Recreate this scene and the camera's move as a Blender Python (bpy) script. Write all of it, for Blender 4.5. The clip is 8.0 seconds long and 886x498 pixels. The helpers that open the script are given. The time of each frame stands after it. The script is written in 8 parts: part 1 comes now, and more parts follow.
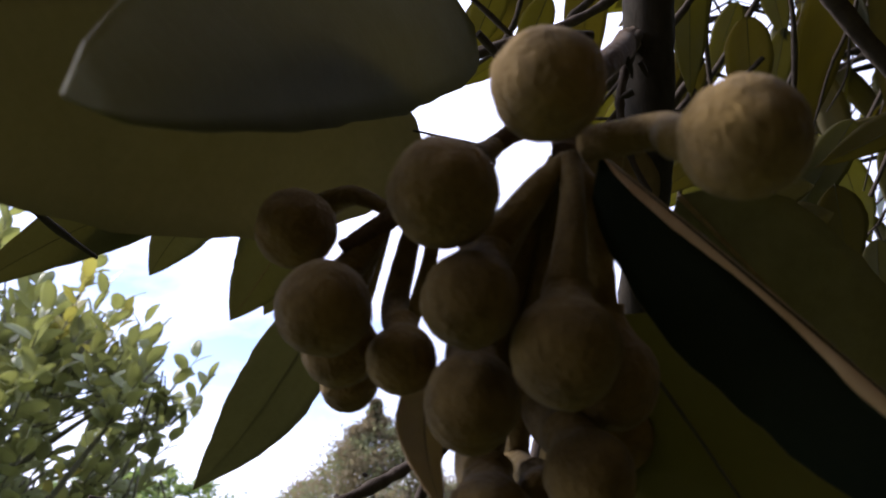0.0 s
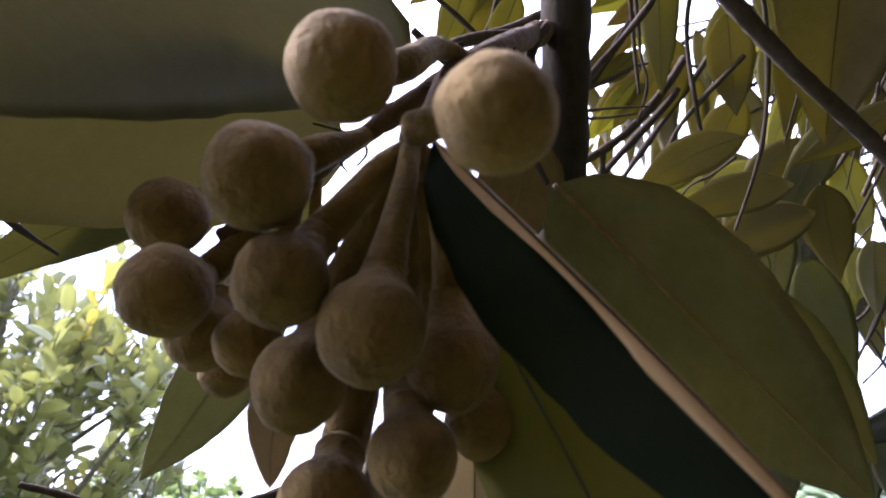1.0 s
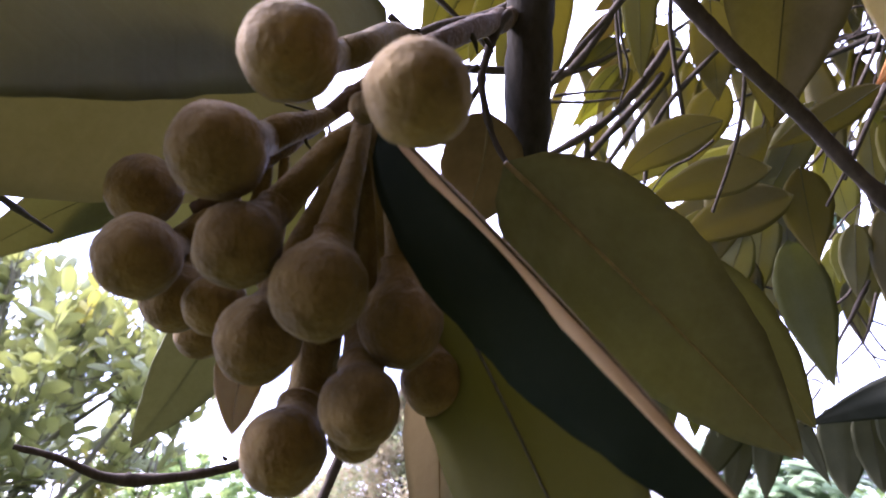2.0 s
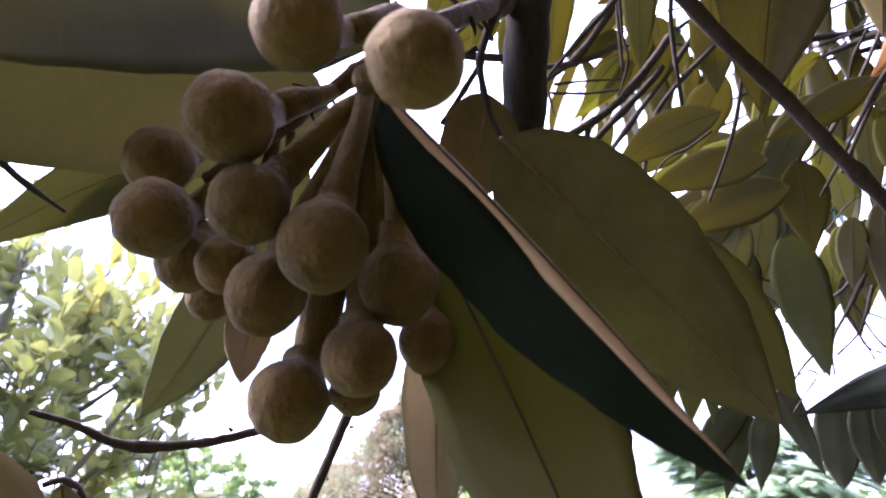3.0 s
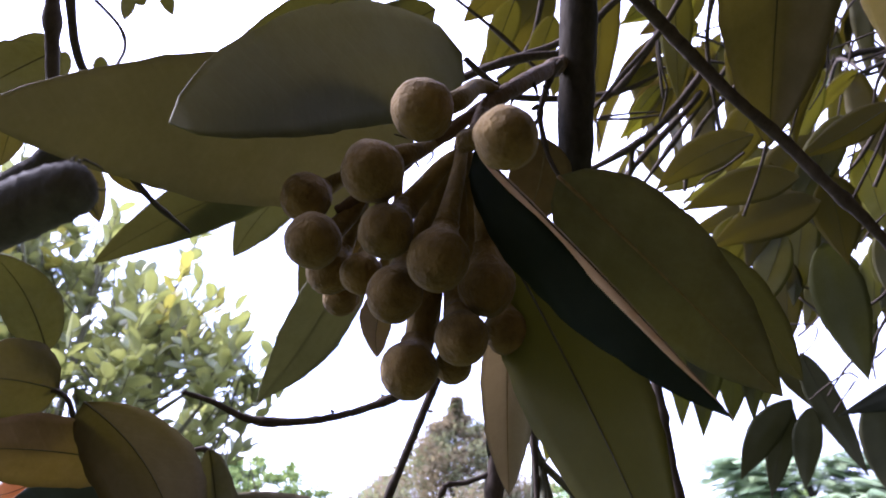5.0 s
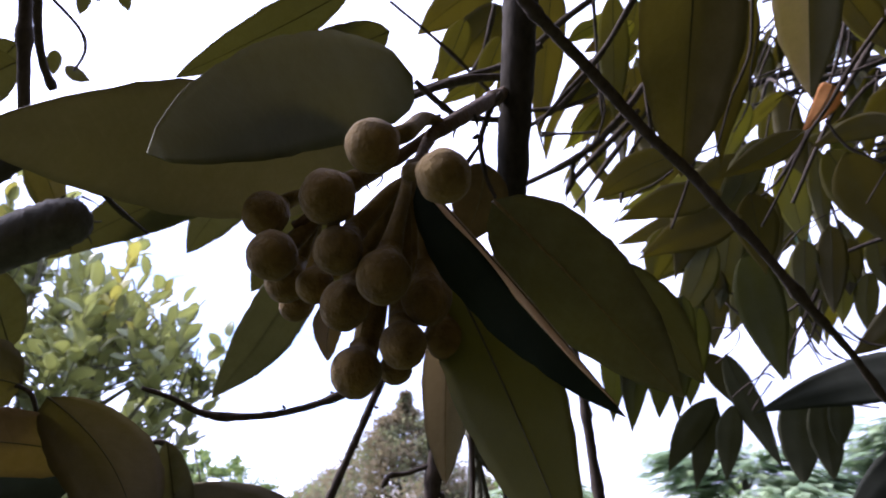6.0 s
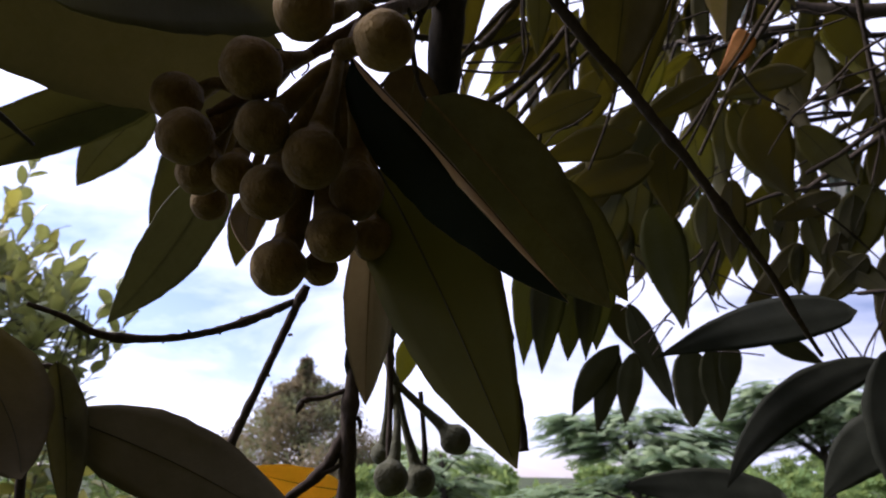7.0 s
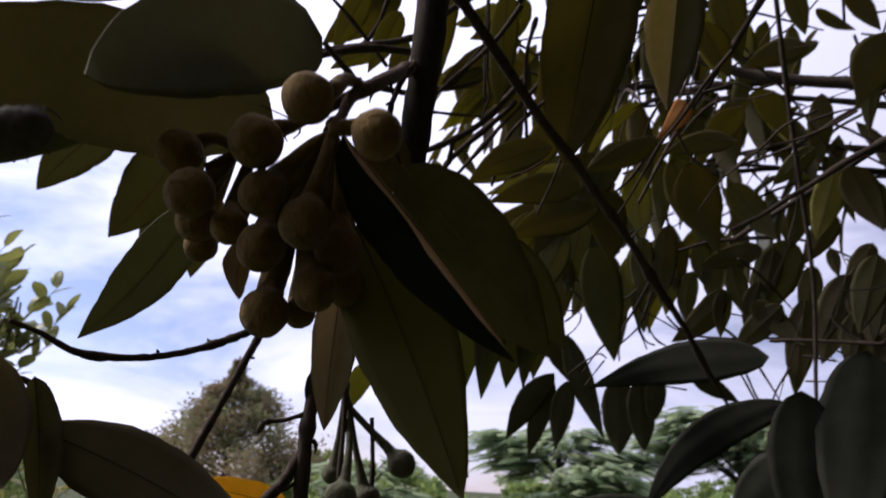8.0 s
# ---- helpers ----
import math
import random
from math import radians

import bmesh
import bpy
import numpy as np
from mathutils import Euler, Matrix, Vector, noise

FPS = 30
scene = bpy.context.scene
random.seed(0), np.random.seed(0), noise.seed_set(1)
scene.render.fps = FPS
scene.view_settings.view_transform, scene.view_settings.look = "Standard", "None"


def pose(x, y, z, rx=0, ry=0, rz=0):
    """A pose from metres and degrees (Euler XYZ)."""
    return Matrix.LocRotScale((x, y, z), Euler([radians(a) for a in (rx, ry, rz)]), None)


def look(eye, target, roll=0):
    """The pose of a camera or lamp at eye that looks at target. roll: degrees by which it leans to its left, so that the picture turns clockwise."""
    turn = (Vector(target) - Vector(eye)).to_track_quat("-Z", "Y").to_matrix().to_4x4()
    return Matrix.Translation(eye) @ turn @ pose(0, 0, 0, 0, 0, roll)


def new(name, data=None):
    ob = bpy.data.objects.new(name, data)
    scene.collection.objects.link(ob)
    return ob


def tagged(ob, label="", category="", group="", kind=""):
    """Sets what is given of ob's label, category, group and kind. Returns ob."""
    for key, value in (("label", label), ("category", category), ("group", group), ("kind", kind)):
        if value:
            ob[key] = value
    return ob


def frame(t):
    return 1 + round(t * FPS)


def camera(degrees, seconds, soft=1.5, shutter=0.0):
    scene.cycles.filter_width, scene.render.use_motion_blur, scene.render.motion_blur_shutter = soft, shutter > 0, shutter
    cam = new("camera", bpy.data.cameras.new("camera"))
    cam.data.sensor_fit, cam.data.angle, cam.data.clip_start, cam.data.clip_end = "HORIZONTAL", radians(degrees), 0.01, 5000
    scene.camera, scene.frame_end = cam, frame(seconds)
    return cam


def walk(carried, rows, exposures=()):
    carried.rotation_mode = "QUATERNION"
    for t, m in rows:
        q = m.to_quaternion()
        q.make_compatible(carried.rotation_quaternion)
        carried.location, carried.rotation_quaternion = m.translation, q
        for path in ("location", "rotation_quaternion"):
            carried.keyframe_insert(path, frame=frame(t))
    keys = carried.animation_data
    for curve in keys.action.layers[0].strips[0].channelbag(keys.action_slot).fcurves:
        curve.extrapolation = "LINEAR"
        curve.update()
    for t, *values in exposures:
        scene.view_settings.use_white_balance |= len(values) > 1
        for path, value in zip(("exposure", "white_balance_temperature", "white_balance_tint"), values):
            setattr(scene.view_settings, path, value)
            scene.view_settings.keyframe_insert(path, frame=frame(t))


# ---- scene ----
# ---------------------------------------------------------------- camera
cam = camera(64.8, 8.0, soft=1.7, shutter=0.35)
cam.data.dof.use_dof = True
cam.data.dof.focus_distance, cam.data.dof.aperture_fstop = 0.27, 26.0
PATH = [
    (0, (-0.01075, 0.01440, 1.60708), (-0.0001, 0.9495, 1.9614), -0.32),
    (0.5, (0.01491, 0.02248, 1.60089), (-0.0228, 0.9513, 1.9695), 2.06),
    (1, (0.02637, 0.01449, 1.60264), (-0.0034, 0.9464, 1.9642), 0.59),
    (1.5, (0.03375, 0.00892, 1.59905), (0.0015, 0.9452, 1.9488), 0.69),
    (3, (0.04050, -0.00295, 1.58475), (0.0018, 0.9375, 1.9224), 1.54),
    (3.5, (0.03467, -0.00840, 1.57537), (-0.0366, 0.9238, 1.9304), 1.89),
    (4, (0.03145, -0.04070, 1.56695), (-0.0754, 0.8848, 1.9304), 3.16),
    (4.2, (0.03719, -0.05539, 1.56376), (-0.0796, 0.8741, 1.9137), 2.30),
    (5.5, (0.03245, -0.06946, 1.56293), (-0.0562, 0.8621, 1.9155), 2.82),
    (6, (0.03944, -0.09282, 1.56071), (0.0006, 0.8443, 1.9076), 2.33),
    (6.5, (0.03165, -0.09683, 1.55325), (0.0643, 0.8452, 1.8872), 2.24),
    (7, (0.03079, -0.07024, 1.54035), (0.1294, 0.8761, 1.8482), 1.06),
    (7.5, (0.02559, -0.07092, 1.53832), (0.1662, 0.8669, 1.8557), 1.51),
    (8, (0.01596, -0.10853, 1.54584), (0.1927, 0.8205, 1.8708), 3.34),
]
EXPOSURES = [(0.0, 1.2, 5750, 22), (0.5, 2.2, 5600, 26), (1.0, 2.7, 5500, 30), (1.5, 3.05, 5400, 34), (3.0, 2.95, 5250, 38),
             (3.5, 2.85, 5250, 38), (4.0, 2.65, 5250, 37), (4.2, 2.58, 5250, 36), (5.5, 2.08, 5250, 33), (6.0, 1.68, 5350, 30),
             (6.5, 1.3, 5550, 27), (7.0, 0.85, 5850, 25), (7.5, 0.6, 5950, 25), (8.0, 0.42, 6100, 25)]
walk(cam, [(t, look(eye, target, roll)) for t, eye, target, roll in PATH], EXPOSURES)

# ---------------------------------------------------------------- world and sun
SUN_ELEVATION, SUN_AZIMUTH = 40.0, -72.0      # azimuth: degrees to the right of the view's +y

world = bpy.data.worlds.new("world")
scene.world = world
world.use_nodes = True
wt = world.node_tree
wt.nodes.clear()


def wnode(kind, **inputs):
    n = wt.nodes.new(kind)
    for k, v in inputs.items():
        n.inputs[k].default_value = v
    return n


w_out = wnode("ShaderNodeOutputWorld")
w_bg = wnode("ShaderNodeBackground", Strength=0.1)
w_sky = wnode("ShaderNodeTexSky")
w_sky.sky_type = 'NISHITA'
w_sky.sun_disc = False
w_sky.dust_density = 0.25
w_sky.sun_elevation = radians(SUN_ELEVATION)
w_sky.sun_rotation = radians(SUN_AZIMUTH)
sun_way = Vector((math.sin(radians(SUN_AZIMUTH)) * math.cos(radians(SUN_ELEVATION)),
                  math.cos(radians(SUN_AZIMUTH)) * math.cos(radians(SUN_ELEVATION)), math.sin(radians(SUN_ELEVATION))))
w_co = wnode("ShaderNodeTexCoord")
w_map = wnode("ShaderNodeMapping")
w_map.inputs["Scale"].default_value = (1.0, 1.0, 3.2)
w_map.inputs["Location"].default_value = (0.35, 0.1, 0.42)
w_noise = wnode("ShaderNodeTexNoise", Scale=2.6, Detail=7.0, Roughness=0.55, Distortion=0.4)
w_ramp = wnode("ShaderNodeMapRange")
w_ramp.inputs["From Min"].default_value = 0.34
w_ramp.inputs["From Max"].default_value = 0.58
w_mix = wnode("ShaderNodeMix")
w_mix.data_type = 'RGBA'
w_mix.inputs["B"].default_value = (9.1, 9.5, 11.2, 1)
wt.links.new(w_co.outputs["Generated"], w_map.inputs["Vector"])
wt.links.new(w_map.outputs["Vector"], w_noise.inputs["Vector"])
# the cloud closes up overhead and breaks into streaks lower down
w_xyz = wnode("ShaderNodeSeparateXYZ")
w_high = wnode("ShaderNodeMapRange")
for socket, v in (("From Min", 0.26), ("From Max", 0.5), ("To Min", 0.0), ("To Max", 0.2)):
    w_high.inputs[socket].default_value = v
w_sum = wnode("ShaderNodeMath")
wt.links.new(w_co.outputs["Generated"], w_xyz.inputs["Vector"])
wt.links.new(w_xyz.outputs["Z"], w_high.inputs["Value"])
wt.links.new(w_noise.outputs["Fac"], w_sum.inputs[0])
wt.links.new(w_high.outputs["Result"], w_sum.inputs[1])
wt.links.new(w_sum.outputs["Value"], w_ramp.inputs["Value"])
wt.links.new(w_ramp.outputs["Result"], w_mix.inputs["Factor"])
w_tint = wnode("ShaderNodeMix")
w_tint.data_type, w_tint.blend_type = 'RGBA', 'MULTIPLY'
w_tint.inputs["Factor"].default_value = 1.0
w_tint.inputs["B"].default_value = (1.12, 1.0, 1.1, 1)
wt.links.new(w_sky.outputs["Color"], w_tint.inputs["A"])
wt.links.new(w_tint.outputs["Result"], w_mix.inputs["A"])
# thin cloud glows more towards the sun
w_dot = wnode("ShaderNodeVectorMath")
w_dot.operation = 'DOT_PRODUCT'
w_dot.inputs[1].default_value = sun_way
w_near = wnode("ShaderNodeMapRange")
for socket, v in (("From Min", -0.1), ("From Max", 0.95), ("To Min", 0.6), ("To Max", 1.25)):
    w_near.inputs[socket].default_value = v
w_glow = wnode("ShaderNodeVectorMath")
w_glow.operation = 'SCALE'
wt.links.new(w_co.outputs["Generated"], w_dot.inputs[0])
wt.links.new(w_dot.outputs["Value"], w_near.inputs["Value"])
wt.links.new(w_near.outputs["Result"], w_glow.inputs["Scale"])
wt.links.new(w_mix.outputs["Result"], w_glow.inputs[0])
wt.links.new(w_glow.outputs["Vector"], w_bg.inputs["Color"])
wt.links.new(w_bg.outputs["Background"], w_out.inputs["Surface"])

sun = new("sun", bpy.data.lights.new("sun", 'SUN'))
sun.data.energy, sun.data.angle, sun.data.color = 3.4, radians(20), (1.0, 0.93, 0.82)
sun.matrix_world = look(sun_way * 50, (0, 0, 0))


# ---------------------------------------------------------------- materials
class Graph:
    """A node material under construction."""

    def __init__(self, name):
        self.mat = bpy.data.materials.new(name)
        self.mat.use_nodes = True
        self.tree = self.mat.node_tree
        self.tree.nodes.clear()
        self.out = self.tree.nodes.new("ShaderNodeOutputMaterial")

    def node(self, kind, **inputs):
        n = self.tree.nodes.new(kind)
        for k, v in inputs.items():
            n.inputs[k.replace("_", " ")].default_value = v
        return n

    def link(self, a, b):
        self.tree.links.new(a, b)

    def noise(self, scale, detail=4.0, rough=0.55, stretch=(1, 1, 1), coord="Object"):
        co = self.node("ShaderNodeTexCoord")
        mp = self.node("ShaderNodeMapping")
        mp.inputs["Scale"].default_value = stretch
        nz = self.node("ShaderNodeTexNoise", Scale=scale, Detail=detail, Roughness=rough)
        self.link(co.outputs[coord], mp.inputs["Vector"])
        self.link(mp.outputs["Vector"], nz.inputs["Vector"])
        return nz.outputs["Fac"]

    def ramp(self, fac, *stops):
        r = self.node("ShaderNodeValToRGB")
        while len(r.color_ramp.elements) < len(stops):
            r.color_ramp.elements.new(0.5)
        for e, (p, c) in zip(r.color_ramp.elements, stops):
            e.position, e.color = p, (*c, 1)
        self.link(fac, r.inputs["Fac"])
        return r.outputs["Color"]

    def mix(self, fac, a, b, blend='MIX'):
        m = self.node("ShaderNodeMix")
        m.data_type, m.blend_type = 'RGBA', blend
        for socket, v in ((m.inputs["Factor"], fac), (m.inputs["A"], a), (m.inputs["B"], b)):
            if isinstance(v, (int, float)):
                socket.default_value = v
            elif isinstance(v, tuple):
                socket.default_value = (*v, 1)
            else:
                self.link(v, socket)
        return m.outputs["Result"]

    def math(self, op, a, b=0.0):
        m = self.node("ShaderNodeMath")
        m.operation = op
        for socket, v in zip(m.inputs, (a, b)):
            if isinstance(v, (int, float)):
                socket.default_value = v
            else:
                self.link(v, socket)
        return m.outputs["Value"]

    def bump(self, height, strength, distance):
        b = self.node("ShaderNodeBump", Strength=strength, Distance=distance)
        self.link(height, b.inputs["Height"])
        return b.outputs["Normal"]


def bark_material(name, dark, light, scale=220.0, relief=0.0008):
    g = Graph(name)
    fine = g.noise(scale, 6.0, 0.65, (1, 1, 0.45))
    broad = g.noise(scale * 0.16, 3.0)
    base = g.ramp(fine, (0.3, dark), (0.72, light))
    base = g.mix(g.math('MULTIPLY', broad, 0.55), base, tuple(0.5 * (a + b) * 1.25 for a, b in zip(dark, light)))
    p = g.node("ShaderNodeBsdfPrincipled", Roughness=0.92)
    p.inputs["Specular IOR Level"].default_value = 0.06
    g.link(base, p.inputs["Base Color"])
    g.link(g.bump(fine, 0.8, relief), p.inputs["Normal"])
    g.link(p.outputs["BSDF"], g.out.inputs["Surface"])
    return g.mat


def bud_material(name, dark, light, tip):
    """Tan scurfy skin: fine scales, broad stains, a soft downy edge."""
    g = Graph(name)
    scurf = g.noise(900.0, 5.0, 0.7)
    stain = g.noise(120.0, 3.0, 0.6)
    wrinkle = g.noise(300.0, 2.5, 0.6, (1, 1, 0.7))
    pit = g.noise(700.0, 1.0, 0.5)
    info = g.node("ShaderNodeObjectInfo")
    base = g.ramp(stain, (0.3, dark), (0.68, light))
    base = g.mix(g.math('MULTIPLY', scurf, 0.38), base, tip)
    shade = g.math('MULTIPLY_ADD', info.outputs["Random"], 0.3)
    shade.node.inputs[2].default_value = 0.85
    base = g.mix(1.0, base, shade, 'MULTIPLY')
    p = g.node("ShaderNodeBsdfPrincipled", Roughness=0.85)
    p.inputs["Specular IOR Level"].default_value = 0.12
    p.inputs["Sheen Weight"].default_value = 0.08
    p.inputs["Sheen Roughness"].default_value = 0.5
    g.link(base, p.inputs["Base Color"])
    rough = g.math('ADD', g.math('MULTIPLY', scurf, 0.25), g.math('ADD', g.math('MULTIPLY', wrinkle, 0.7), g.math('MULTIPLY', pit, 0.2)))
    g.link(g.bump(rough, 0.7, 0.0027), p.inputs["Normal"])
    g.link(p.outputs["BSDF"], g.out.inputs["Surface"])
    return g.mat


def leaf_material(name, dark, light, glow, through_part, roughness, veins=90.0, spec=0.4):
    """A leaf face: mottled colour, side veins that run off the midrib, a share of light that comes through."""
    g = Graph(name)
    co = g.node("ShaderNodeTexCoord")
    xyz = g.node("ShaderNodeSeparateXYZ")
    g.link(co.outputs["Object"], xyz.inputs["Vector"])
    slant = g.math('SUBTRACT', xyz.outputs["X"], g.math('MULTIPLY', g.math('ABSOLUTE', xyz.outputs["Y"]), 0.75))
    wave = g.math('SINE', g.math('MULTIPLY', slant, veins * 6.28))
    vein = g.math('POWER', g.math('MAXIMUM', wave, 0.0), 10.0)
    mottle = g.noise(55.0, 4.0, 0.6)
    grain = g.noise(420.0, 4.0, 0.65)
    info = g.node("ShaderNodeObjectInfo")
    base = g.ramp(g.math('ADD', g.math('MULTIPLY', mottle, 0.75), g.math('MULTIPLY', grain, 0.25)), (0.32, dark), (0.68, light))
    base = g.mix(g.math('MULTIPLY', vein, 0.04), base, tuple(min(1, 1.5 * c) for c in light))
    shade = g.math('MULTIPLY_ADD', info.outputs["Random"], 0.5)
    shade.node.inputs[2].default_value = 0.75
    base = g.mix(1.0, base, shade, 'MULTIPLY')
    p = g.node("ShaderNodeBsdfPrincipled", Roughness=roughness)
    p.inputs["Specular IOR Level"].default_value = spec
    g.link(base, p.inputs["Base Color"])
    relief = g.math('ADD', g.math('MULTIPLY', vein, -0.13), g.math('MULTIPLY', mottle, 0.8))
    normal = g.bump(relief, 0.35, 0.0009)
    g.link(normal, p.inputs["Normal"])
    thin = g.node("ShaderNodeBsdfTranslucent")
    g.link(g.mix(g.math('MULTIPLY', mottle, 0.5), glow, tuple(0.55 * c for c in glow)), thin.inputs["Color"])
    both = g.node("ShaderNodeMixShader", Fac=through_part)
    g.link(p.outputs["BSDF"], both.inputs[1])
    g.link(thin.outputs["BSDF"], both.inputs[2])
    g.link(both.outputs["Shader"], g.out.inputs["Surface"])
    return g.mat


def plain_material(name, dark, light, scale, roughness, relief=0.0, stretch=(1, 1, 1)):
    g = Graph(name)
    nz = g.noise(scale, 6.0, 0.6, stretch)
    broad = g.noise(scale * 0.13, 3.0)
    base = g.ramp(g.math('ADD', g.math('MULTIPLY', nz, 0.6), g.math('MULTIPLY', broad, 0.4)), (0.3, dark), (0.7, light))
    p = g.node("ShaderNodeBsdfPrincipled", Roughness=roughness)
    p.inputs["Specular IOR Level"].default_value = 0.1
    g.link(base, p.inputs["Base Color"])
    if relief:
        g.link(g.bump(nz, 0.7, relief), p.inputs["Normal"])
    g.link(p.outputs["BSDF"], g.out.inputs["Surface"])
    return g.mat


# dark brown bark, its colour lowered further for shade the stem doesn't get
BARK = bark_material("dark_bark", (0.017, 0.0145, 0.0108), (0.056, 0.047, 0.034))
TWIG = bark_material("grey_twig_bark", (0.0256, 0.0205, 0.0166), (0.0896, 0.0704, 0.0538), 320.0, 0.0005)
STUB = bark_material("weathered_wood", (0.0358, 0.0333, 0.0294), (0.109, 0.0998, 0.0845), 260.0, 0.0012)
BUD = bud_material("tan_bud_skin", (0.08, 0.049, 0.0135), (0.2, 0.128, 0.035), (0.235, 0.16, 0.052))
YOUNG = bud_material("green_bud_skin", (0.06, 0.062, 0.036), (0.115, 0.115, 0.068), (0.15, 0.147, 0.092))
STALK = bud_material("tan_stalk_skin", (0.08, 0.051, 0.0145), (0.185, 0.121, 0.035), (0.22, 0.153, 0.05))
NODE = bud_material("reddish_node_skin", (0.045, 0.027, 0.015), (0.12, 0.072, 0.036), (0.16, 0.105, 0.055))
LEAF_TOP = leaf_material("leaf_upper_face", (0.0154, 0.041, 0.0218), (0.0307, 0.0666, 0.0307), (0.555, 0.595, 0.126), 0.3, 0.38)
# dark green upper face taken near black, shade included in the colour
LEAF_SHADED_TOP = leaf_material("leaf_shaded_upper_face", (0.006, 0.0085, 0.005), (0.0115, 0.015, 0.009), (0.3, 0.4, 0.154), 0.03, 0.6, spec=0.02)
# olive face with shade put into its colour, for leaves lit too brightly
LEAF_SHADED_OLIVE = leaf_material("leaf_shaded_olive_face", (0.021, 0.023, 0.016), (0.038, 0.04, 0.028), (0.35, 0.36, 0.17), 0.06, 0.6, spec=0.05)
LEAF_UNDER = leaf_material("leaf_bronze_under_face", (0.084, 0.078, 0.046), (0.143, 0.132, 0.08), (0.42, 0.35, 0.15), 0.12, 0.62, spec=0.08)
LEAF_TAN = leaf_material("leaf_tan_under_face", (0.346, 0.224, 0.109), (0.512, 0.352, 0.192), (0.666, 0.474, 0.218), 0.22, 0.65, spec=0.15)
LEAF_CROWN = leaf_material("leaf_olive_under_face", (0.042, 0.037, 0.021), (0.076, 0.066, 0.038), (0.6, 0.43, 0.1), 0.2, 0.6, spec=0.05)
LEAF_BROWN = leaf_material("leaf_brown_under_face", (0.075, 0.06, 0.034), (0.14, 0.108, 0.06), (0.48, 0.36, 0.13), 0.14, 0.7, spec=0.05)
LEAF_GREEN_UNDER = leaf_material("leaf_green_under_face", (0.045, 0.043, 0.023), (0.085, 0.079, 0.041), (0.62, 0.49, 0.11), 0.22, 0.55, spec=0.08)
LEAF_GREY = leaf_material("leaf_grey_under_face", (0.072, 0.073, 0.047), (0.125, 0.124, 0.08), (0.46, 0.45, 0.21), 0.18, 0.7, spec=0.06)
LEAF_PALE = leaf_material("leaf_pale_under_face", (0.38, 0.33, 0.25), (0.54, 0.47, 0.36), (0.6, 0.5, 0.33), 0.25, 0.65, spec=0.12)
LEAF_PALE_TAN = leaf_material("leaf_pale_tan_under_face", (0.5, 0.36, 0.24), (0.68, 0.5, 0.34), (0.7, 0.5, 0.3), 0.2, 0.65, spec=0.12)
LEAF_RUST = leaf_material("leaf_rust_under_face", (0.125, 0.083, 0.042), (0.22, 0.145, 0.07), (0.55, 0.35, 0.12), 0.12, 0.7, spec=0.05)
LEAF_LIME = leaf_material("leaf_lime_under_face", (0.12, 0.11, 0.035), (0.2, 0.18, 0.055), (0.75, 0.64, 0.09), 0.36, 0.55, spec=0.1)
# base colour raised and greyed to stand in for lens haze
LEAF_HAZED = leaf_material("leaf_hazed_under_face", (0.13, 0.112, 0.066), (0.205, 0.178, 0.11), (0.48, 0.42, 0.2), 0.18, 0.65, spec=0.1)
LEAF_BROAD = leaf_material("leaf_grey_olive_under_face", (0.1, 0.1, 0.048), (0.162, 0.16, 0.078), (0.5, 0.45, 0.18), 0.2, 0.7, spec=0.05)
LEAF_OLIVE = leaf_material("leaf_olive_green_under_face", (0.04, 0.04, 0.022), (0.075, 0.073, 0.04), (0.45, 0.43, 0.16), 0.17, 0.65, spec=0.06)
LEAF_WARM = leaf_material("leaf_warm_olive_under_face", (0.05, 0.047, 0.017), (0.09, 0.084, 0.03), (0.6, 0.48, 0.09), 0.27, 0.65, spec=0.06)
LEAF_YELLOW = leaf_material("leaf_yellow_face", (0.64, 0.384, 0.0256), (0.9, 0.589, 0.0512), (0.9, 0.64, 0.0512), 0.35, 0.55)
LEAF_ORANGE = leaf_material("leaf_withered_face", (0.358, 0.154, 0.0384), (0.589, 0.269, 0.0768), (0.704, 0.346, 0.0768), 0.3, 0.7)
RIB = plain_material("midrib_skin", (0.154, 0.109, 0.0512), (0.307, 0.224, 0.115), 300.0, 0.6)
SOFT_RIB = plain_material("dull_midrib_skin", (0.055, 0.049, 0.029), (0.095, 0.085, 0.05), 300.0, 0.8)
SHRUB_TOP = leaf_material("shrub_leaf_upper_face", (0.175, 0.21, 0.09), (0.31, 0.345, 0.16), (0.72, 0.74, 0.36), 0.52, 0.4)
SHRUB_UNDER = leaf_material("shrub_leaf_under_face", (0.23, 0.255, 0.13), (0.37, 0.39, 0.22), (0.68, 0.69, 0.35), 0.5, 0.55)
SHRUB_YELLOW = leaf_material("shrub_yellowing_leaf_face", (0.38, 0.37, 0.1), (0.52, 0.48, 0.15), (0.88, 0.84, 0.35), 0.5, 0.5)
SHRUB_BARK = bark_material("green_grey_shoot_bark", (0.1, 0.1, 0.06), (0.22, 0.21, 0.14), 200.0)
FAR_GREEN = leaf_material("far_green_foliage", (0.0575, 0.103, 0.0345), (0.127, 0.184, 0.0575), (0.46, 0.575, 0.161), 0.3, 0.6, 3.0, 0.08)
# feathery and bronze tones are greyed and lightened to include distance haze
FAR_FERN = leaf_material("far_feathery_foliage", (0.115, 0.17, 0.095), (0.255, 0.325, 0.185), (0.58, 0.7, 0.4), 0.35, 0.6, 3.0, 0.08)
FAR_BROWN = leaf_material("far_bronze_foliage", (0.075, 0.066, 0.036), (0.165, 0.13, 0.075), (0.42, 0.33, 0.17), 0.25, 0.7, 3.0, 0.06)
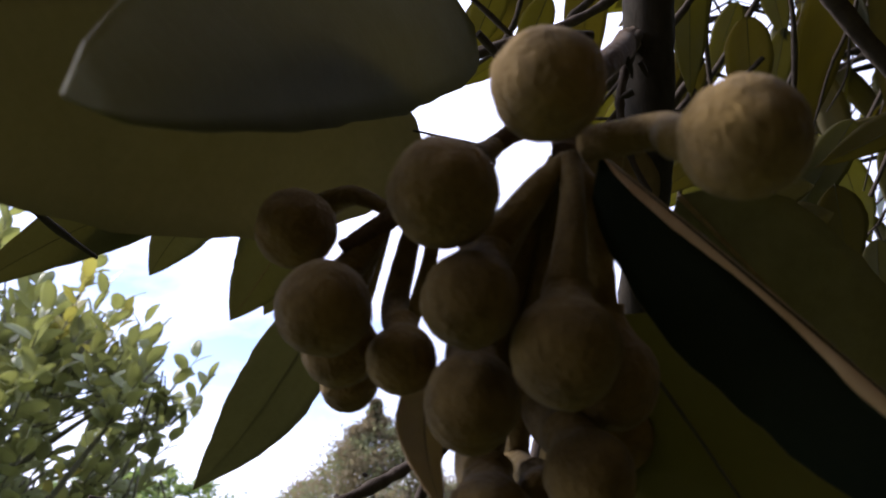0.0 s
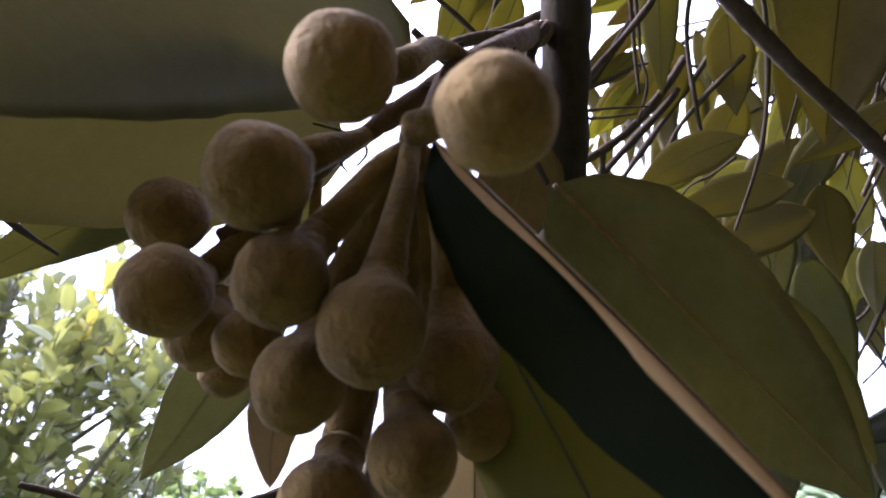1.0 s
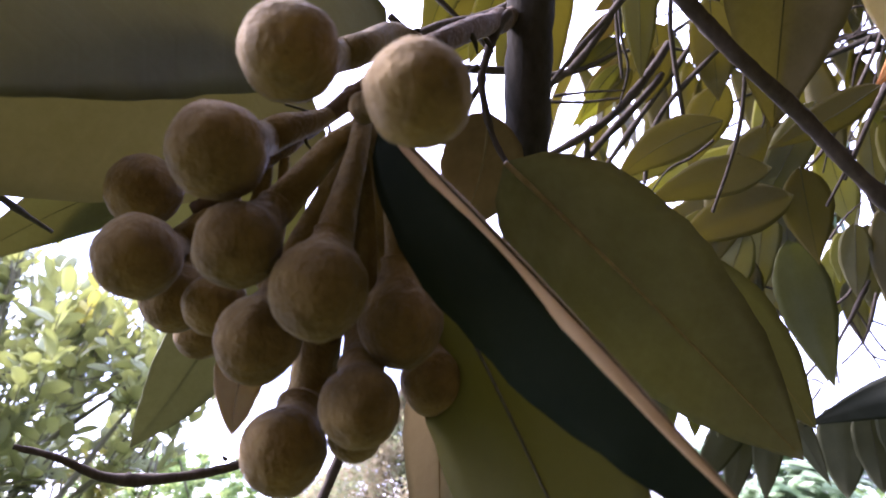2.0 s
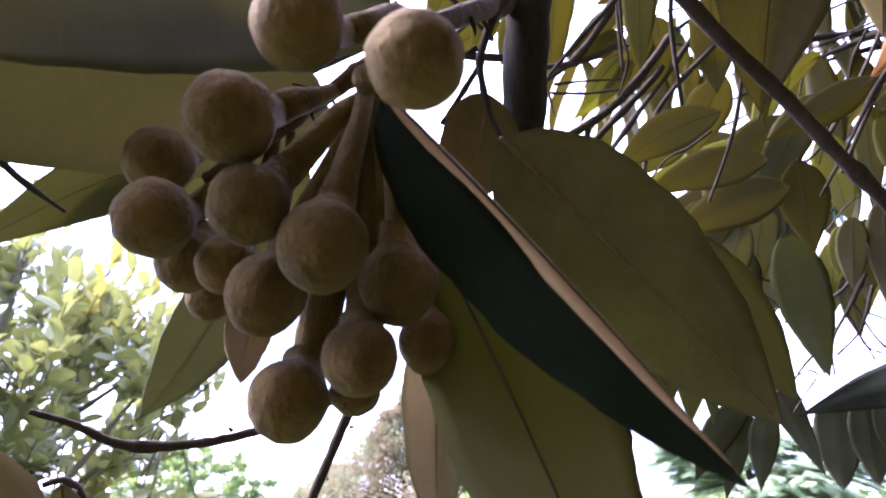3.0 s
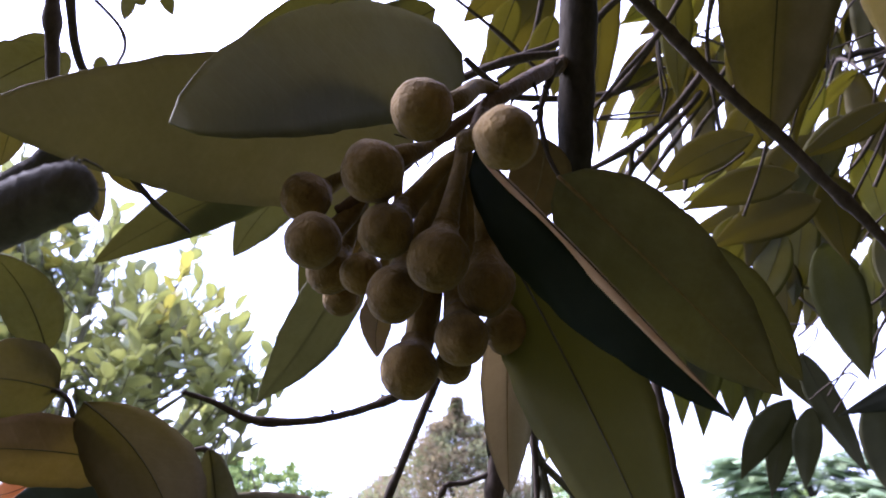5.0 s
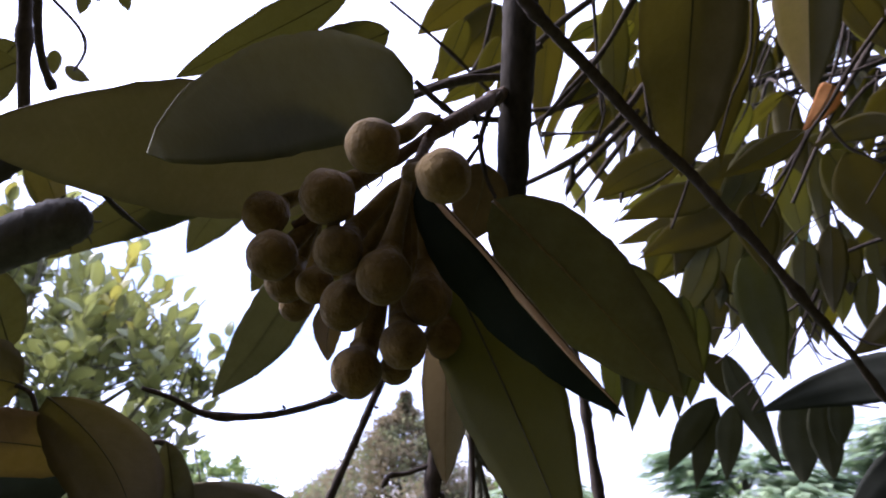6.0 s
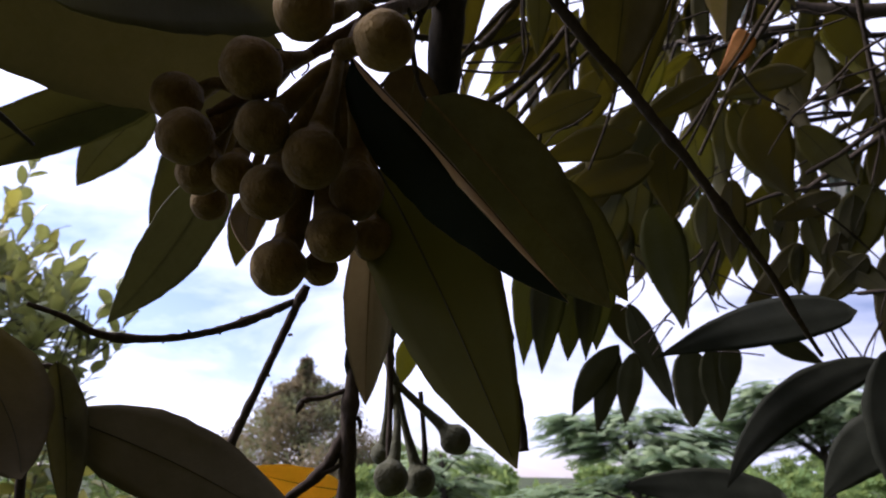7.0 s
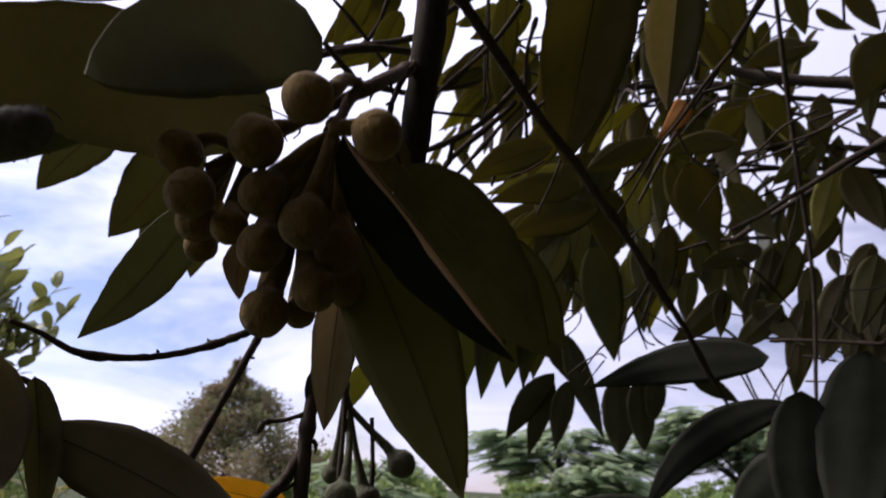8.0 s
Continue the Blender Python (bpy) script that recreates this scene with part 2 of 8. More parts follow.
FAR_FRESH = leaf_material("far_fresh_green_foliage", (0.075, 0.085, 0.042), (0.16, 0.165, 0.085), (0.45, 0.46, 0.2), 0.28, 0.6, 3.0, 0.08)
GRASS = plain_material("grass_ground", (0.022, 0.032, 0.012), (0.065, 0.075, 0.03), 3.0, 0.95, 0.03)


# ---------------------------------------------------------------- building helpers
def thing(name, place, label, category, group="", kind=""):
    ob = new(name)
    ob.location = place
    return tagged(ob, label, category, group, kind)


def world_origin(ob):
    at = Vector()
    while ob:
        at += ob.location
        ob = ob.parent
    return at


def mesh_of(bm, name, materials, smooth=True):
    me = bpy.data.meshes.new(name)
    bm.to_mesh(me)
    bm.free()
    for m in materials if isinstance(materials, (list, tuple)) else [materials]:
        me.materials.append(m)
    if smooth:
        me.polygons.foreach_set("use_smooth", [True] * len(me.polygons))
    return me


def part(name, bm, materials, parent, label=""):
    """Links a bmesh, given in world places, as one mesh under a thing or part that is not turned."""
    if parent is not None:
        bmesh.ops.translate(bm, verts=bm.verts, vec=-world_origin(parent))
    ob = new(name, mesh_of(bm, name, materials))
    ob.parent = parent
    return tagged(ob, label)


def smooth_line(points, steps=8):
    """A curve through the points: rows of place and radius."""
    pts = [np.array(p, float) for p in points]
    out = []
    for i in range(len(pts) - 1):
        p0, p1, p2, p3 = pts[max(i - 1, 0)], pts[i], pts[i + 1], pts[min(i + 2, len(pts) - 1)]
        for k in range(steps):
            u = k / steps
            out.append(0.5 * (2 * p1 + (p2 - p0) * u + (2 * p0 - 5 * p1 + 4 * p2 - p3) * u * u + (3 * p1 - p0 - 3 * p2 + p3) * u ** 3))
    out.append(pts[-1])
    return out


def tube(points, sides=10, steps=8, rough=0.0, knots=0, seed=1):
    """A rounded, tapered stem through points (x, y, z, radius), with uneven skin and node rings."""
    rows = smooth_line(points, steps)
    rng = random.Random(seed)
    rings_at = [rng.uniform(0.1, 0.95) for _ in range(knots)]
    bm = bmesh.new()
    rings, normal = [], None
    for i, row in enumerate(rows):
        here = Vector(row[:3].tolist())
        ahead = Vector((rows[min(i + 1, len(rows) - 1)] - rows[max(i - 1, 0)])[:3].tolist())
        ahead.normalize()
        if normal is None:
            normal = ahead.orthogonal().normalized()
        normal = (normal - ahead * normal.dot(ahead)).normalized()
        side = ahead.cross(normal)
        s = i / (len(rows) - 1)
        swell = 1 + sum(0.3 * math.exp(-((s - k) * len(rows) / 1.2) ** 2) for k in rings_at)
        ring = []
        for j in range(sides):
            a = 2 * math.pi * j / sides
            r = max(float(row[3]), 1e-5) * swell * (1 + rough * noise.noise(Vector((3 * j, 2.3 * i + seed, seed * 7.1))))
            ring.append(bm.verts.new(here + r * (math.cos(a) * normal + math.sin(a) * side)))
        rings.append(ring)
    for a, b in zip(rings, rings[1:]):
        for j in range(sides):
            bm.faces.new((a[j], a[(j + 1) % sides], b[(j + 1) % sides], b[j]))
    bm.faces.new(rings[0][::-1])
    bm.faces.new(rings[-1])
    return bm


def leaf_outline(s, base=0.6, tip=1.0):
    """Half width at s along the blade, 0 to 1: rounded base, straight taper to a drawn-out tip."""
    peak = base / (base + tip)
    s = min(max(s, 0.0), 1.0)
    return (s / peak) ** base * ((1 - s) / (1 - peak)) ** tip


def leaf_mesh(name, length, width, bend=0.08, bow=0.0, folds=(12, 12), shares=(1, 1), faces=None, long=22, across=4,
              thick=0.0005, seed=0, blunt=0.9, wavy=0.012, nicks=0, heel=0.62):
    """A blade along +x with its upper face to +z: both faces, a rim, a bent midline and a fold along it."""
    rng = random.Random(seed)
    ph = [rng.uniform(0, 6.28) for _ in range(4)]
    two_toned = faces is not None and len(faces) == 3
    bm = bmesh.new()
    upper, lower = [], []
    for i in range(long + 1):
        s = i / long
        cx = length * s
        cy = 4 * bow * length * s * (1 - s)
        cz = 4 * bend * length * s * (1 - s) * (0.8 + 0.4 * s)
        half = 0.5 * width * leaf_outline(s, heel, blunt)
        half = max(half, width * 0.004)
        row_u, row_l = [], []
        for j in range(-across, across + 1):
            v = j / across
            k = 0 if v >= 0 else 1
            a = radians(folds[k])
            reach = abs(v) * half * shares[k]
            if abs(j) == across:
                reach *= 1 + 0.02 * math.sin(23 * s + ph[k]) + 0.015 * math.sin(57 * s + ph[k + 2])
                if nicks:
                    reach *= 1 - 0.22 * max(0.0, noise.noise(Vector((s * nicks, seed + 9 * k, 0.3))) - 0.28)
            y = cy + math.copysign(1, v) * reach * math.cos(a)
            z = cz + reach * math.sin(a) + abs(v) ** 1.5 * wavy * length * math.sin(9 * s + ph[k]) * min(1, 4 * s * (1 - s))
            z -= 0.12 * abs(v) ** 2 * half
            ny, nz = (0.0, 1.0) if j == 0 else (-math.copysign(math.sin(a), v) if v > 0 else math.sin(a), math.cos(a))
            row_u.append(bm.verts.new((cx, y + ny * thick / 2, z + nz * thick / 2)))
            row_l.append(bm.verts.new((cx, y - ny * thick / 2, z - nz * thick / 2)))
        upper.append(row_u)
        lower.append(row_l)
    n = 2 * across
    for i in range(long):
        for j in range(n):
            f = bm.faces.new((upper[i][j], upper[i + 1][j], upper[i + 1][j + 1], upper[i][j + 1]))
            f.material_index = 0
            f = bm.faces.new((lower[i][j], lower[i][j + 1], lower[i + 1][j + 1], lower[i + 1][j]))
            f.material_index = 2 if two_toned and j >= across else 1
        for j, flip in ((0, False), (n, True)):
            q = (upper[i][j], lower[i][j], lower[i + 1][j], upper[i + 1][j])
            bm.faces.new(q[::-1] if flip else q).material_index = 1
    for row, flip in ((0, True), (long, False)):
        for j in range(n):
            q = (upper[row][j], lower[row][j], lower[row][j + 1], upper[row][j + 1])
            bm.faces.new(q if flip else q[::-1]).material_index = 1
    bm.normal_update()
    return mesh_of(bm, name, faces or [LEAF_TOP, LEAF_UNDER])


def rib_mesh(length, width, bend, bow, thick=0.0011, far=0.97):
    """The midrib under a blade, in the blade's own axes."""
    rows = []
    for i in range(13):
        s = far * i / 12
        rows.append((length * s, 4 * bow * length * s * (1 - s), 4 * bend * length * s * (1 - s) * (0.8 + 0.4 * s) - 0.0004,
                     thick * (1 - 0.8 * s)))
    return tube(rows, 6, 2)


def blade_pose(base, tip, up):
    ax = (Vector(tip) - Vector(base)).normalized()
    side = Vector(up).cross(ax).normalized()
    top = ax.cross(side)
    m = Matrix((ax, side, top)).transposed().to_4x4()
    m.translation = Vector(base)
    return m


def leaf(parent, base, tip, width, up, bend=0.06, bow=0.0, folds=(12, 12), shares=(1, 1), faces=None, seed=0, stalk=None,
         label="", blunt=0.9, wavy=0.012, nicks=0, rib=True, heel=0.62):
    """One large leaf as a part: blade, midrib and, where it shows, the stalk back to its twig."""
    length = (Vector(tip) - Vector(base)).length
    me = leaf_mesh("leaf", length, width, bend, bow, folds, shares, faces, seed=seed, blunt=blunt, wavy=wavy, nicks=nicks, heel=heel)
    ob = new("leaf", me)
    ob.parent = parent
    m = blade_pose(base, tip, up)
    m.translation = Vector(base) - world_origin(parent)
    ob.matrix_basis = m
    tagged(ob, label)
    if rib:
        r = new("midrib", mesh_of(rib_mesh(length, width, bend, bow, max(0.0004, width * (0.018 if rib is True else 0.011))), "midrib", RIB if rib is True else rib))
        r.parent = ob
    if stalk:
        inv = blade_pose(base, tip, up).inverted()
        a = inv @ Vector(stalk)
        mid = a * 0.45 + Vector((-0.1 * a.length, 0, -0.12 * a.length))
        bm = tube([(*a, 0.0015), (*mid, 0.0013), (0.001, 0, -0.0004, 0.0012)], 7, 6, 0.1)
        p = new("leaf_stalk", mesh_of(bm, "leaf_stalk", TWIG))
        p.parent = ob
    return ob


def flower_bud(parent, centre, radius, stalk, long=1.05, skin=None, seed=0, label="", neck=1.0):
    """A round bud whose skin runs smoothly into its stalk, with dents, creases and faint seams; the stalk is a part of it."""
    c = Vector(centre)
    back = (Vector(stalk[-2][:3]) - c).normalized()
    side = back.orthogonal().normalized()
    other = back.cross(side)
    rng = random.Random(seed)
    off = Vector((rng.uniform(0, 50), rng.uniform(0, 50), rng.uniform(0, 50)))
    thin = stalk[-1][3] * 1.2 / radius
    reach = min(max((Vector(stalk[-1][:3]) - c).length / radius - 1.0, 0.12), 0.5)
    bm = bmesh.new()
    bmesh.ops.create_uvsphere(bm, u_segments=48, v_segments=36, radius=1.0)
    for vert in bm.verts:
        d = vert.co.copy()
        u = max(0.0, (d.z - 0.5) / 0.5)
        across = Vector((d.x, d.y, 0)) * (1.0 - 0.04 * max(0.0, d.z))
        if u > 0 and across.length > 1e-6:
            w = u ** 1.3
            across *= ((1 - w) * across.length + w * thin) / across.length
        z = d.z * long + reach * u ** 2.0 * neck
        dent = 0.045 * noise.noise(d * 1.4 + off) + 0.026 * noise.noise(d * 3.5 + off) + 0.013 * noise.noise(d * 8.0 + off)
        crease = max(0.0, noise.noise(d * 1.9 + off * 1.7)) * (0.035 * abs(noise.noise(d * 9.0 + off)) - 0.012)
        seam = 0.008 * math.cos(5 * math.atan2(d.y, d.x) + seed) * (1 - abs(d.z))
        k = radius * (1 + (dent - crease + seam) * (1 - 0.8 * u))
        vert.co = c + k * (across.x * side + across.y * other + z * back)
    ob = part("flower_bud", bm, skin or BUD, parent, label)
    rows = [(*p[:3], p[3] * 1.2) for p in stalk] + [(*(c + back * radius * 0.95), thin * radius)]
    part("stalk", tube(rows, 16, 6, 0.06, 0, seed), STALK if skin is None or skin == BUD else skin, ob)
    return ob


# ---------------------------------------------------------------- ground
def ground_sheet():
    bm = bmesh.new()
    edges = [-1500, -400, -120, -40, -15, -5, 0, 5, 15, 40, 120, 400, 1500]
    grid = [[bm.verts.new((x, y, 0.12 * noise.noise(Vector((x * 0.11, y * 0.11, 0))) if max(abs(x), abs(y)) < 200 else 0.0)) for y in edges] for x in edges]
    for i in range(len(edges) - 1):
        for j in range(len(edges) - 1):
            bm.faces.new((grid[i][j], grid[i + 1][j], grid[i + 1][j + 1], grid[i][j + 1]))
    me = mesh_of(bm, "ground", GRASS)
    return tagged(new("ground", me), "rough green grass lawn", "ground", kind="structure")


ground_sheet()

# ---------------------------------------------------------------- durian twigs close to the eye
# the cluster of large buds
cluster = thing("flower_cluster", (0.0428, 0.1459, 1.7082), "hanging cluster of round tan durian flower buds on thick stalks", "flower cluster")
part("flower_stem", tube([(0.0561, 0.2067, 1.7564, 0.00328), (0.0480, 0.1925, 1.7425, 0.00347), (0.0391, 0.1719, 1.7236, 0.00352), (0.0286, 0.1583, 1.7078, 0.00328), (0.0226, 0.1536, 1.7000, 0.00276), (0.0193, 0.1446, 1.6854, 0.00220), (0.0156, 0.1400, 1.6747, 0.00327)], 10, 8, 0.2, 3, 2), NODE, cluster, "thick reddish-brown knobbly flower stem")
part("flower_stem", tube([(0.0286, 0.1583, 1.7078, 0.00328), (0.0163, 0.1554, 1.6964, 0.00254), (0.0028, 0.1590, 1.6877, 0.00233), (-0.0112, 0.1641, 1.6803, 0.00257), (-0.0222, 0.1687, 1.6730, 0.00260), (-0.0330, 0.1713, 1.6662, 0.00240)], 10, 8, 0.15, 2, 3), NODE, cluster, "side stem of the flower cluster")
flower_bud(cluster, (0.0069, 0.1079, 1.6702), 0.0091, [(0.0261, 0.1558, 1.7080, 0.0015), (0.0194, 0.1499, 1.7056, 0.0025), (0.0145, 0.1377, 1.6925, 0.0030), (0.0091, 0.1340, 1.6880, 0.0031)], long=1.04, skin=BUD, seed=4)
flower_bud(cluster, (0.0309, 0.0970, 1.6545), 0.0085, [(0.0172, 0.1271, 1.6703, 0.0028), (0.0267, 0.1151, 1.6661, 0.0026), (0.0261, 0.1075, 1.6602, 0.0028)], long=1.04, skin=BUD, seed=5)
flower_bud(cluster, (-0.0094, 0.1222, 1.6582), 0.0097, [(0.0039, 0.1589, 1.6881, 0.0017), (-0.0004, 0.1535, 1.6823, 0.0025), (-0.0057, 0.1493, 1.6778, 0.0034), (-0.0094, 0.1479, 1.6748, 0.0036)], long=1.04, skin=BUD, seed=6)
flower_bud(cluster, (-0.0422, 0.1612, 1.6677), 0.0091, [(-0.0201, 0.1685, 1.6745, 0.0013), (-0.0300, 0.1711, 1.6805, 0.0020), (-0.0377, 0.1795, 1.6826, 0.0028), (-0.0445, 0.1840, 1.6809, 0.0030)], long=1.08, skin=BUD, seed=7)
flower_bud(cluster, (-0.0321, 0.1432, 1.6438), 0.0093, [(-0.0222, 0.1687, 1.6730, 0.0015), (-0.0278, 0.1724, 1.6668, 0.0028), (-0.0325, 0.1715, 1.6605, 0.0033), (-0.0358, 0.1691, 1.6561, 0.0034)], long=1.04, skin=BUD, seed=8)
flower_bud(cluster, (-0.0050, 0.1273, 1.6408), 0.0084, [(0.0154, 0.1385, 1.6733, 0.0015), (0.0099, 0.1366, 1.6670, 0.0023), (0.0028, 0.1377, 1.6582, 0.0030), (-0.0026, 0.1393, 1.6528, 0.0035)], long=1.04, skin=BUD, seed=9)
flower_bud(cluster, (0.0108, 0.1287, 1.6326), 0.0092, [(0.0159, 0.1365, 1.6728, 0.0017), (0.0153, 0.1343, 1.6638, 0.0020), (0.0137, 0.1326, 1.6530, 0.0025), (0.0120, 0.1322, 1.6432, 0.0035)], long=1.1, skin=BUD, seed=10)
flower_bud(cluster, (-0.0042, 0.1436, 1.6264), 0.0089, [(0.0151, 0.1420, 1.6751, 0.0016), (0.0077, 0.1515, 1.6658, 0.0022), (-0.0009, 0.1568, 1.6507, 0.0028), (-0.0048, 0.1555, 1.6377, 0.0035)], long=1.12, skin=BUD, seed=11)
flower_bud(cluster, (-0.0004, 0.1570, 1.6051), 0.0093, [(0.0151, 0.1464, 1.6775, 0.0016), (0.0088, 0.1633, 1.6644, 0.0031), (0.0029, 0.1756, 1.6446, 0.0044), (0.0006, 0.1782, 1.6279, 0.0048), (-0.0012, 0.1784, 1.6174, 0.0046)], long=1.04, skin=BUD, seed=12)
flower_bud(cluster, (0.0169, 0.1468, 1.6133), 0.0084, [(0.0159, 0.1465, 1.6775, 0.0014), (0.0140, 0.1653, 1.6609, 0.0025), (0.0120, 0.1745, 1.6444, 0.0035), (0.0132, 0.1730, 1.6289, 0.0043)], long=1.05, skin=BUD, seed=13)
flower_bud(cluster, (-0.0313, 0.1635, 1.6405), 0.0085, [(-0.0222, 0.1687, 1.6730, 0.0013), (-0.0279, 0.1784, 1.6658, 0.0022), (-0.0327, 0.1842, 1.6561, 0.0029)], long=1.0, skin=BUD, seed=14)
flower_bud(cluster, (-0.0176, 0.1530, 1.6361), 0.0071, [(-0.0138, 0.1672, 1.6799, 0.0013), (-0.0173, 0.1739, 1.6688, 0.0022), (-0.0204, 0.1742, 1.6526, 0.0028)], long=1.04, skin=BUD, seed=15)
flower_bud(cluster, (-0.0317, 0.1833, 1.6368), 0.0070, [(-0.0222, 0.1687, 1.6730, 0.0013), (-0.0289, 0.1902, 1.6633, 0.0021), (-0.0352, 0.2068, 1.6517, 0.0027)], long=1.04, skin=BUD, seed=16)
flower_bud(cluster, (0.0240, 0.1523, 1.6321), 0.0093, [(0.0168, 0.1421, 1.6752, 0.0016), (0.0210, 0.1417, 1.6655, 0.0023), (0.0229, 0.1500, 1.6546, 0.0027), (0.0236, 0.1561, 1.6446, 0.0035)], long=1.12, skin=BUD, seed=17)
flower_bud(cluster, (0.0304, 0.1769, 1.6235), 0.0084, [(0.0162, 0.1509, 1.6799, 0.0014), (0.0252, 0.1703, 1.6631, 0.0021), (0.0302, 0.1809, 1.6402, 0.0028), (0.0312, 0.1832, 1.6322, 0.0032)], long=1.04, skin=BUD, seed=18)
flower_bud(cluster, (0.0122, 0.1729, 1.6099), 0.0064, [(0.0152, 0.1508, 1.6798, 0.0012), (0.0122, 0.1811, 1.6557, 0.0020), (0.0099, 0.1937, 1.6278, 0.0026), (0.0097, 0.1957, 1.6193, 0.0029)], long=1.04, skin=BUD, seed=19)
part("dry_bract", tube([(0.0395, 0.1677, 1.7190, 0.00080), (0.0408, 0.1692, 1.7166, 0.00069), (0.0413, 0.1706, 1.7143, 0.00023)], 6, 8, 0.2, 0, 20), BARK, cluster)
part("dry_bract", tube([(0.0435, 0.1699, 1.7191, 0.00069), (0.0451, 0.1710, 1.7172, 0.00069), (0.0459, 0.1720, 1.7157, 0.00023)], 6, 8, 0.2, 0, 21), BARK, cluster)
part("dry_bract", tube([(0.0419, 0.1732, 1.7121, 0.00104), (0.0401, 0.1738, 1.7112, 0.00092), (0.0388, 0.1740, 1.7110, 0.00023)], 6, 8, 0.2, 0, 22), BARK, cluster)
part("dry_bract", tube([(0.0261, 0.1543, 1.7102, 0.00065), (0.0234, 0.1538, 1.7091, 0.00054), (0.0223, 0.1542, 1.7084, 0.00022)], 6, 8, 0.2, 0, 23), BARK, cluster)
part("dry_bract", tube([(0.0329, 0.1626, 1.7105, 0.00067), (0.0314, 0.1643, 1.7078, 0.00056), (0.0312, 0.1656, 1.7056, 0.00022)], 6, 8, 0.2, 0, 24), BARK, cluster)
part("thread", tube([(0.0022, 0.1590, 1.6876, 0.00053), (0.0032, 0.1610, 1.6840, 0.00042), (0.0007, 0.1622, 1.6811, 0.00032)], 5, 8, 0.2, 0, 25), BARK, cluster)
part("thread", tube([(-0.0014, 0.1601, 1.6847, 0.00053), (-0.0028, 0.1613, 1.6818, 0.00042), (-0.0013, 0.1627, 1.6797, 0.00032)], 5, 8, 0.2, 0, 26), BARK, cluster)
part("thread", tube([(0.0213, 0.1458, 1.6685, 0.00058), (0.0190, 0.1459, 1.6679, 0.00039), (0.0175, 0.1457, 1.6682, 0.00029)], 5, 8, 0.2, 0, 27), BARK, cluster)
part("thread", tube([(-0.0169, 0.1880, 1.7088, 0.00036), (0.0030, 0.1592, 1.6873, 0.00042)], 5, 8, 0.2, 0, 28), BARK, cluster)
part("stalk", tube([(0.0161, 0.1438, 1.6761, 0.00117), (0.0180, 0.1540, 1.6648, 0.00179), (0.0188, 0.1646, 1.6497, 0.00222), (0.0180, 0.1751, 1.6338, 0.00248)], 10, 8, 0.08, 0, 29), STALK, cluster)
part("stalk", tube([(0.0145, 0.1477, 1.6771, 0.00119), (0.0046, 0.1638, 1.6646, 0.00186), (-0.0010, 0.1757, 1.6490, 0.00212), (-0.0046, 0.1856, 1.6364, 0.00217)], 10, 8, 0.08, 0, 30), STALK, cluster)
part("stalk", tube([(-0.0096, 0.1676, 1.6806, 0.00130), (-0.0123, 0.1783, 1.6660, 0.00198), (-0.0178, 0.1893, 1.6511, 0.00225)], 10, 8, 0.08, 0, 31), STALK, cluster)
# the upright twig beside the cluster and its large leaves
near_branch = thing("durian_branch", (0.0595, 0.1796, 1.7928), "dark upright durian twig with large bronze-backed hanging leaves", "branch", "durian branches")
part("stem", tube([(0.0647, 0.1990, 1.8843, 0.01053), (0.0633, 0.2018, 1.8272, 0.00953), (0.0614, 0.2004, 1.7917, 0.00890), (0.0602, 0.2074, 1.7495, 0.00827), (0.0590, 0.2183, 1.7116, 0.00762), (0.0576, 0.2313, 1.6835, 0.00710), (0.0571, 0.2526, 1.6518, 0.00623)], 14, 8, 0.1, 0, 34), BARK, near_branch)
part("twig", tube([(0.0519, 0.1910, 1.7445, 0.00148), (0.0483, 0.1881, 1.7373, 0.00165), (0.0445, 0.1884, 1.7259, 0.00140), (0.0429, 0.1892, 1.7165, 0.00118), (0.0459, 0.1928, 1.7021, 0.00096), (0.0503, 0.1939, 1.6920, 0.00085)], 8, 8, 0.2, 2, 35), TWIG, near_branch)
part("twig", tube([(0.0429, 0.1890, 1.7168, 0.00098), (0.0366, 0.1981, 1.7109, 0.00090), (0.0304, 0.2072, 1.7058, 0.00082)], 8, 8, 0.2, 2, 36), TWIG, near_branch)
leaf(near_branch, (0.0483, 0.168, 1.6789), (0.1297, 0.2041, 1.6075), 0.0456, (-0.034, 0.907, 0.42), bend=0.05, bow=-0.012, folds=(8, 6), seed=3, label="large bronze-green leaf seen from below", blunt=0.9)
leaf(near_branch, (0.0205, 0.1318, 1.6704), (0.0868, 0.1188, 1.5876), 0.0353, (-0.345, -0.93, -0.13), bend=0.02, bow=0.013, folds=(142, 2), shares=(0.21, 1), faces=[LEAF_SHADED_TOP, LEAF_TAN], seed=4, label="folded leaf, dark green face and tan edge")
leaf(near_branch, (0.0311, 0.176, 1.6511), (0.0777, 0.1498, 1.5426), 0.0464, (0.485, 0.875, -0.003), bend=-0.03, bow=-0.023, folds=(14, 10), faces=[LEAF_TOP, LEAF_WARM], seed=5, label="drooping olive leaf that lets light through", blunt=0.95, nicks=2, rib=SOFT_RIB)
leaf(near_branch, (0.0308, 0.2172, 1.6514), (0.0306, 0.2654, 1.571), 0.0275, (-0.005, 0.857, 0.515), bend=0.02, bow=0.011, folds=(-38, -32), faces=[LEAF_PALE, LEAF_PALE], seed=6, label="narrow hanging leaf folded along its rib")
leaf(near_branch, (-0.0470, 0.272, 1.6950), (-0.1140, 0.3285, 1.617), 0.0345, (0.223, -0.654, -0.723), bend=0.05, bow=0.022, folds=(10, 14), faces=[LEAF_GREY, LEAF_GREY], seed=7, blunt=1.0)
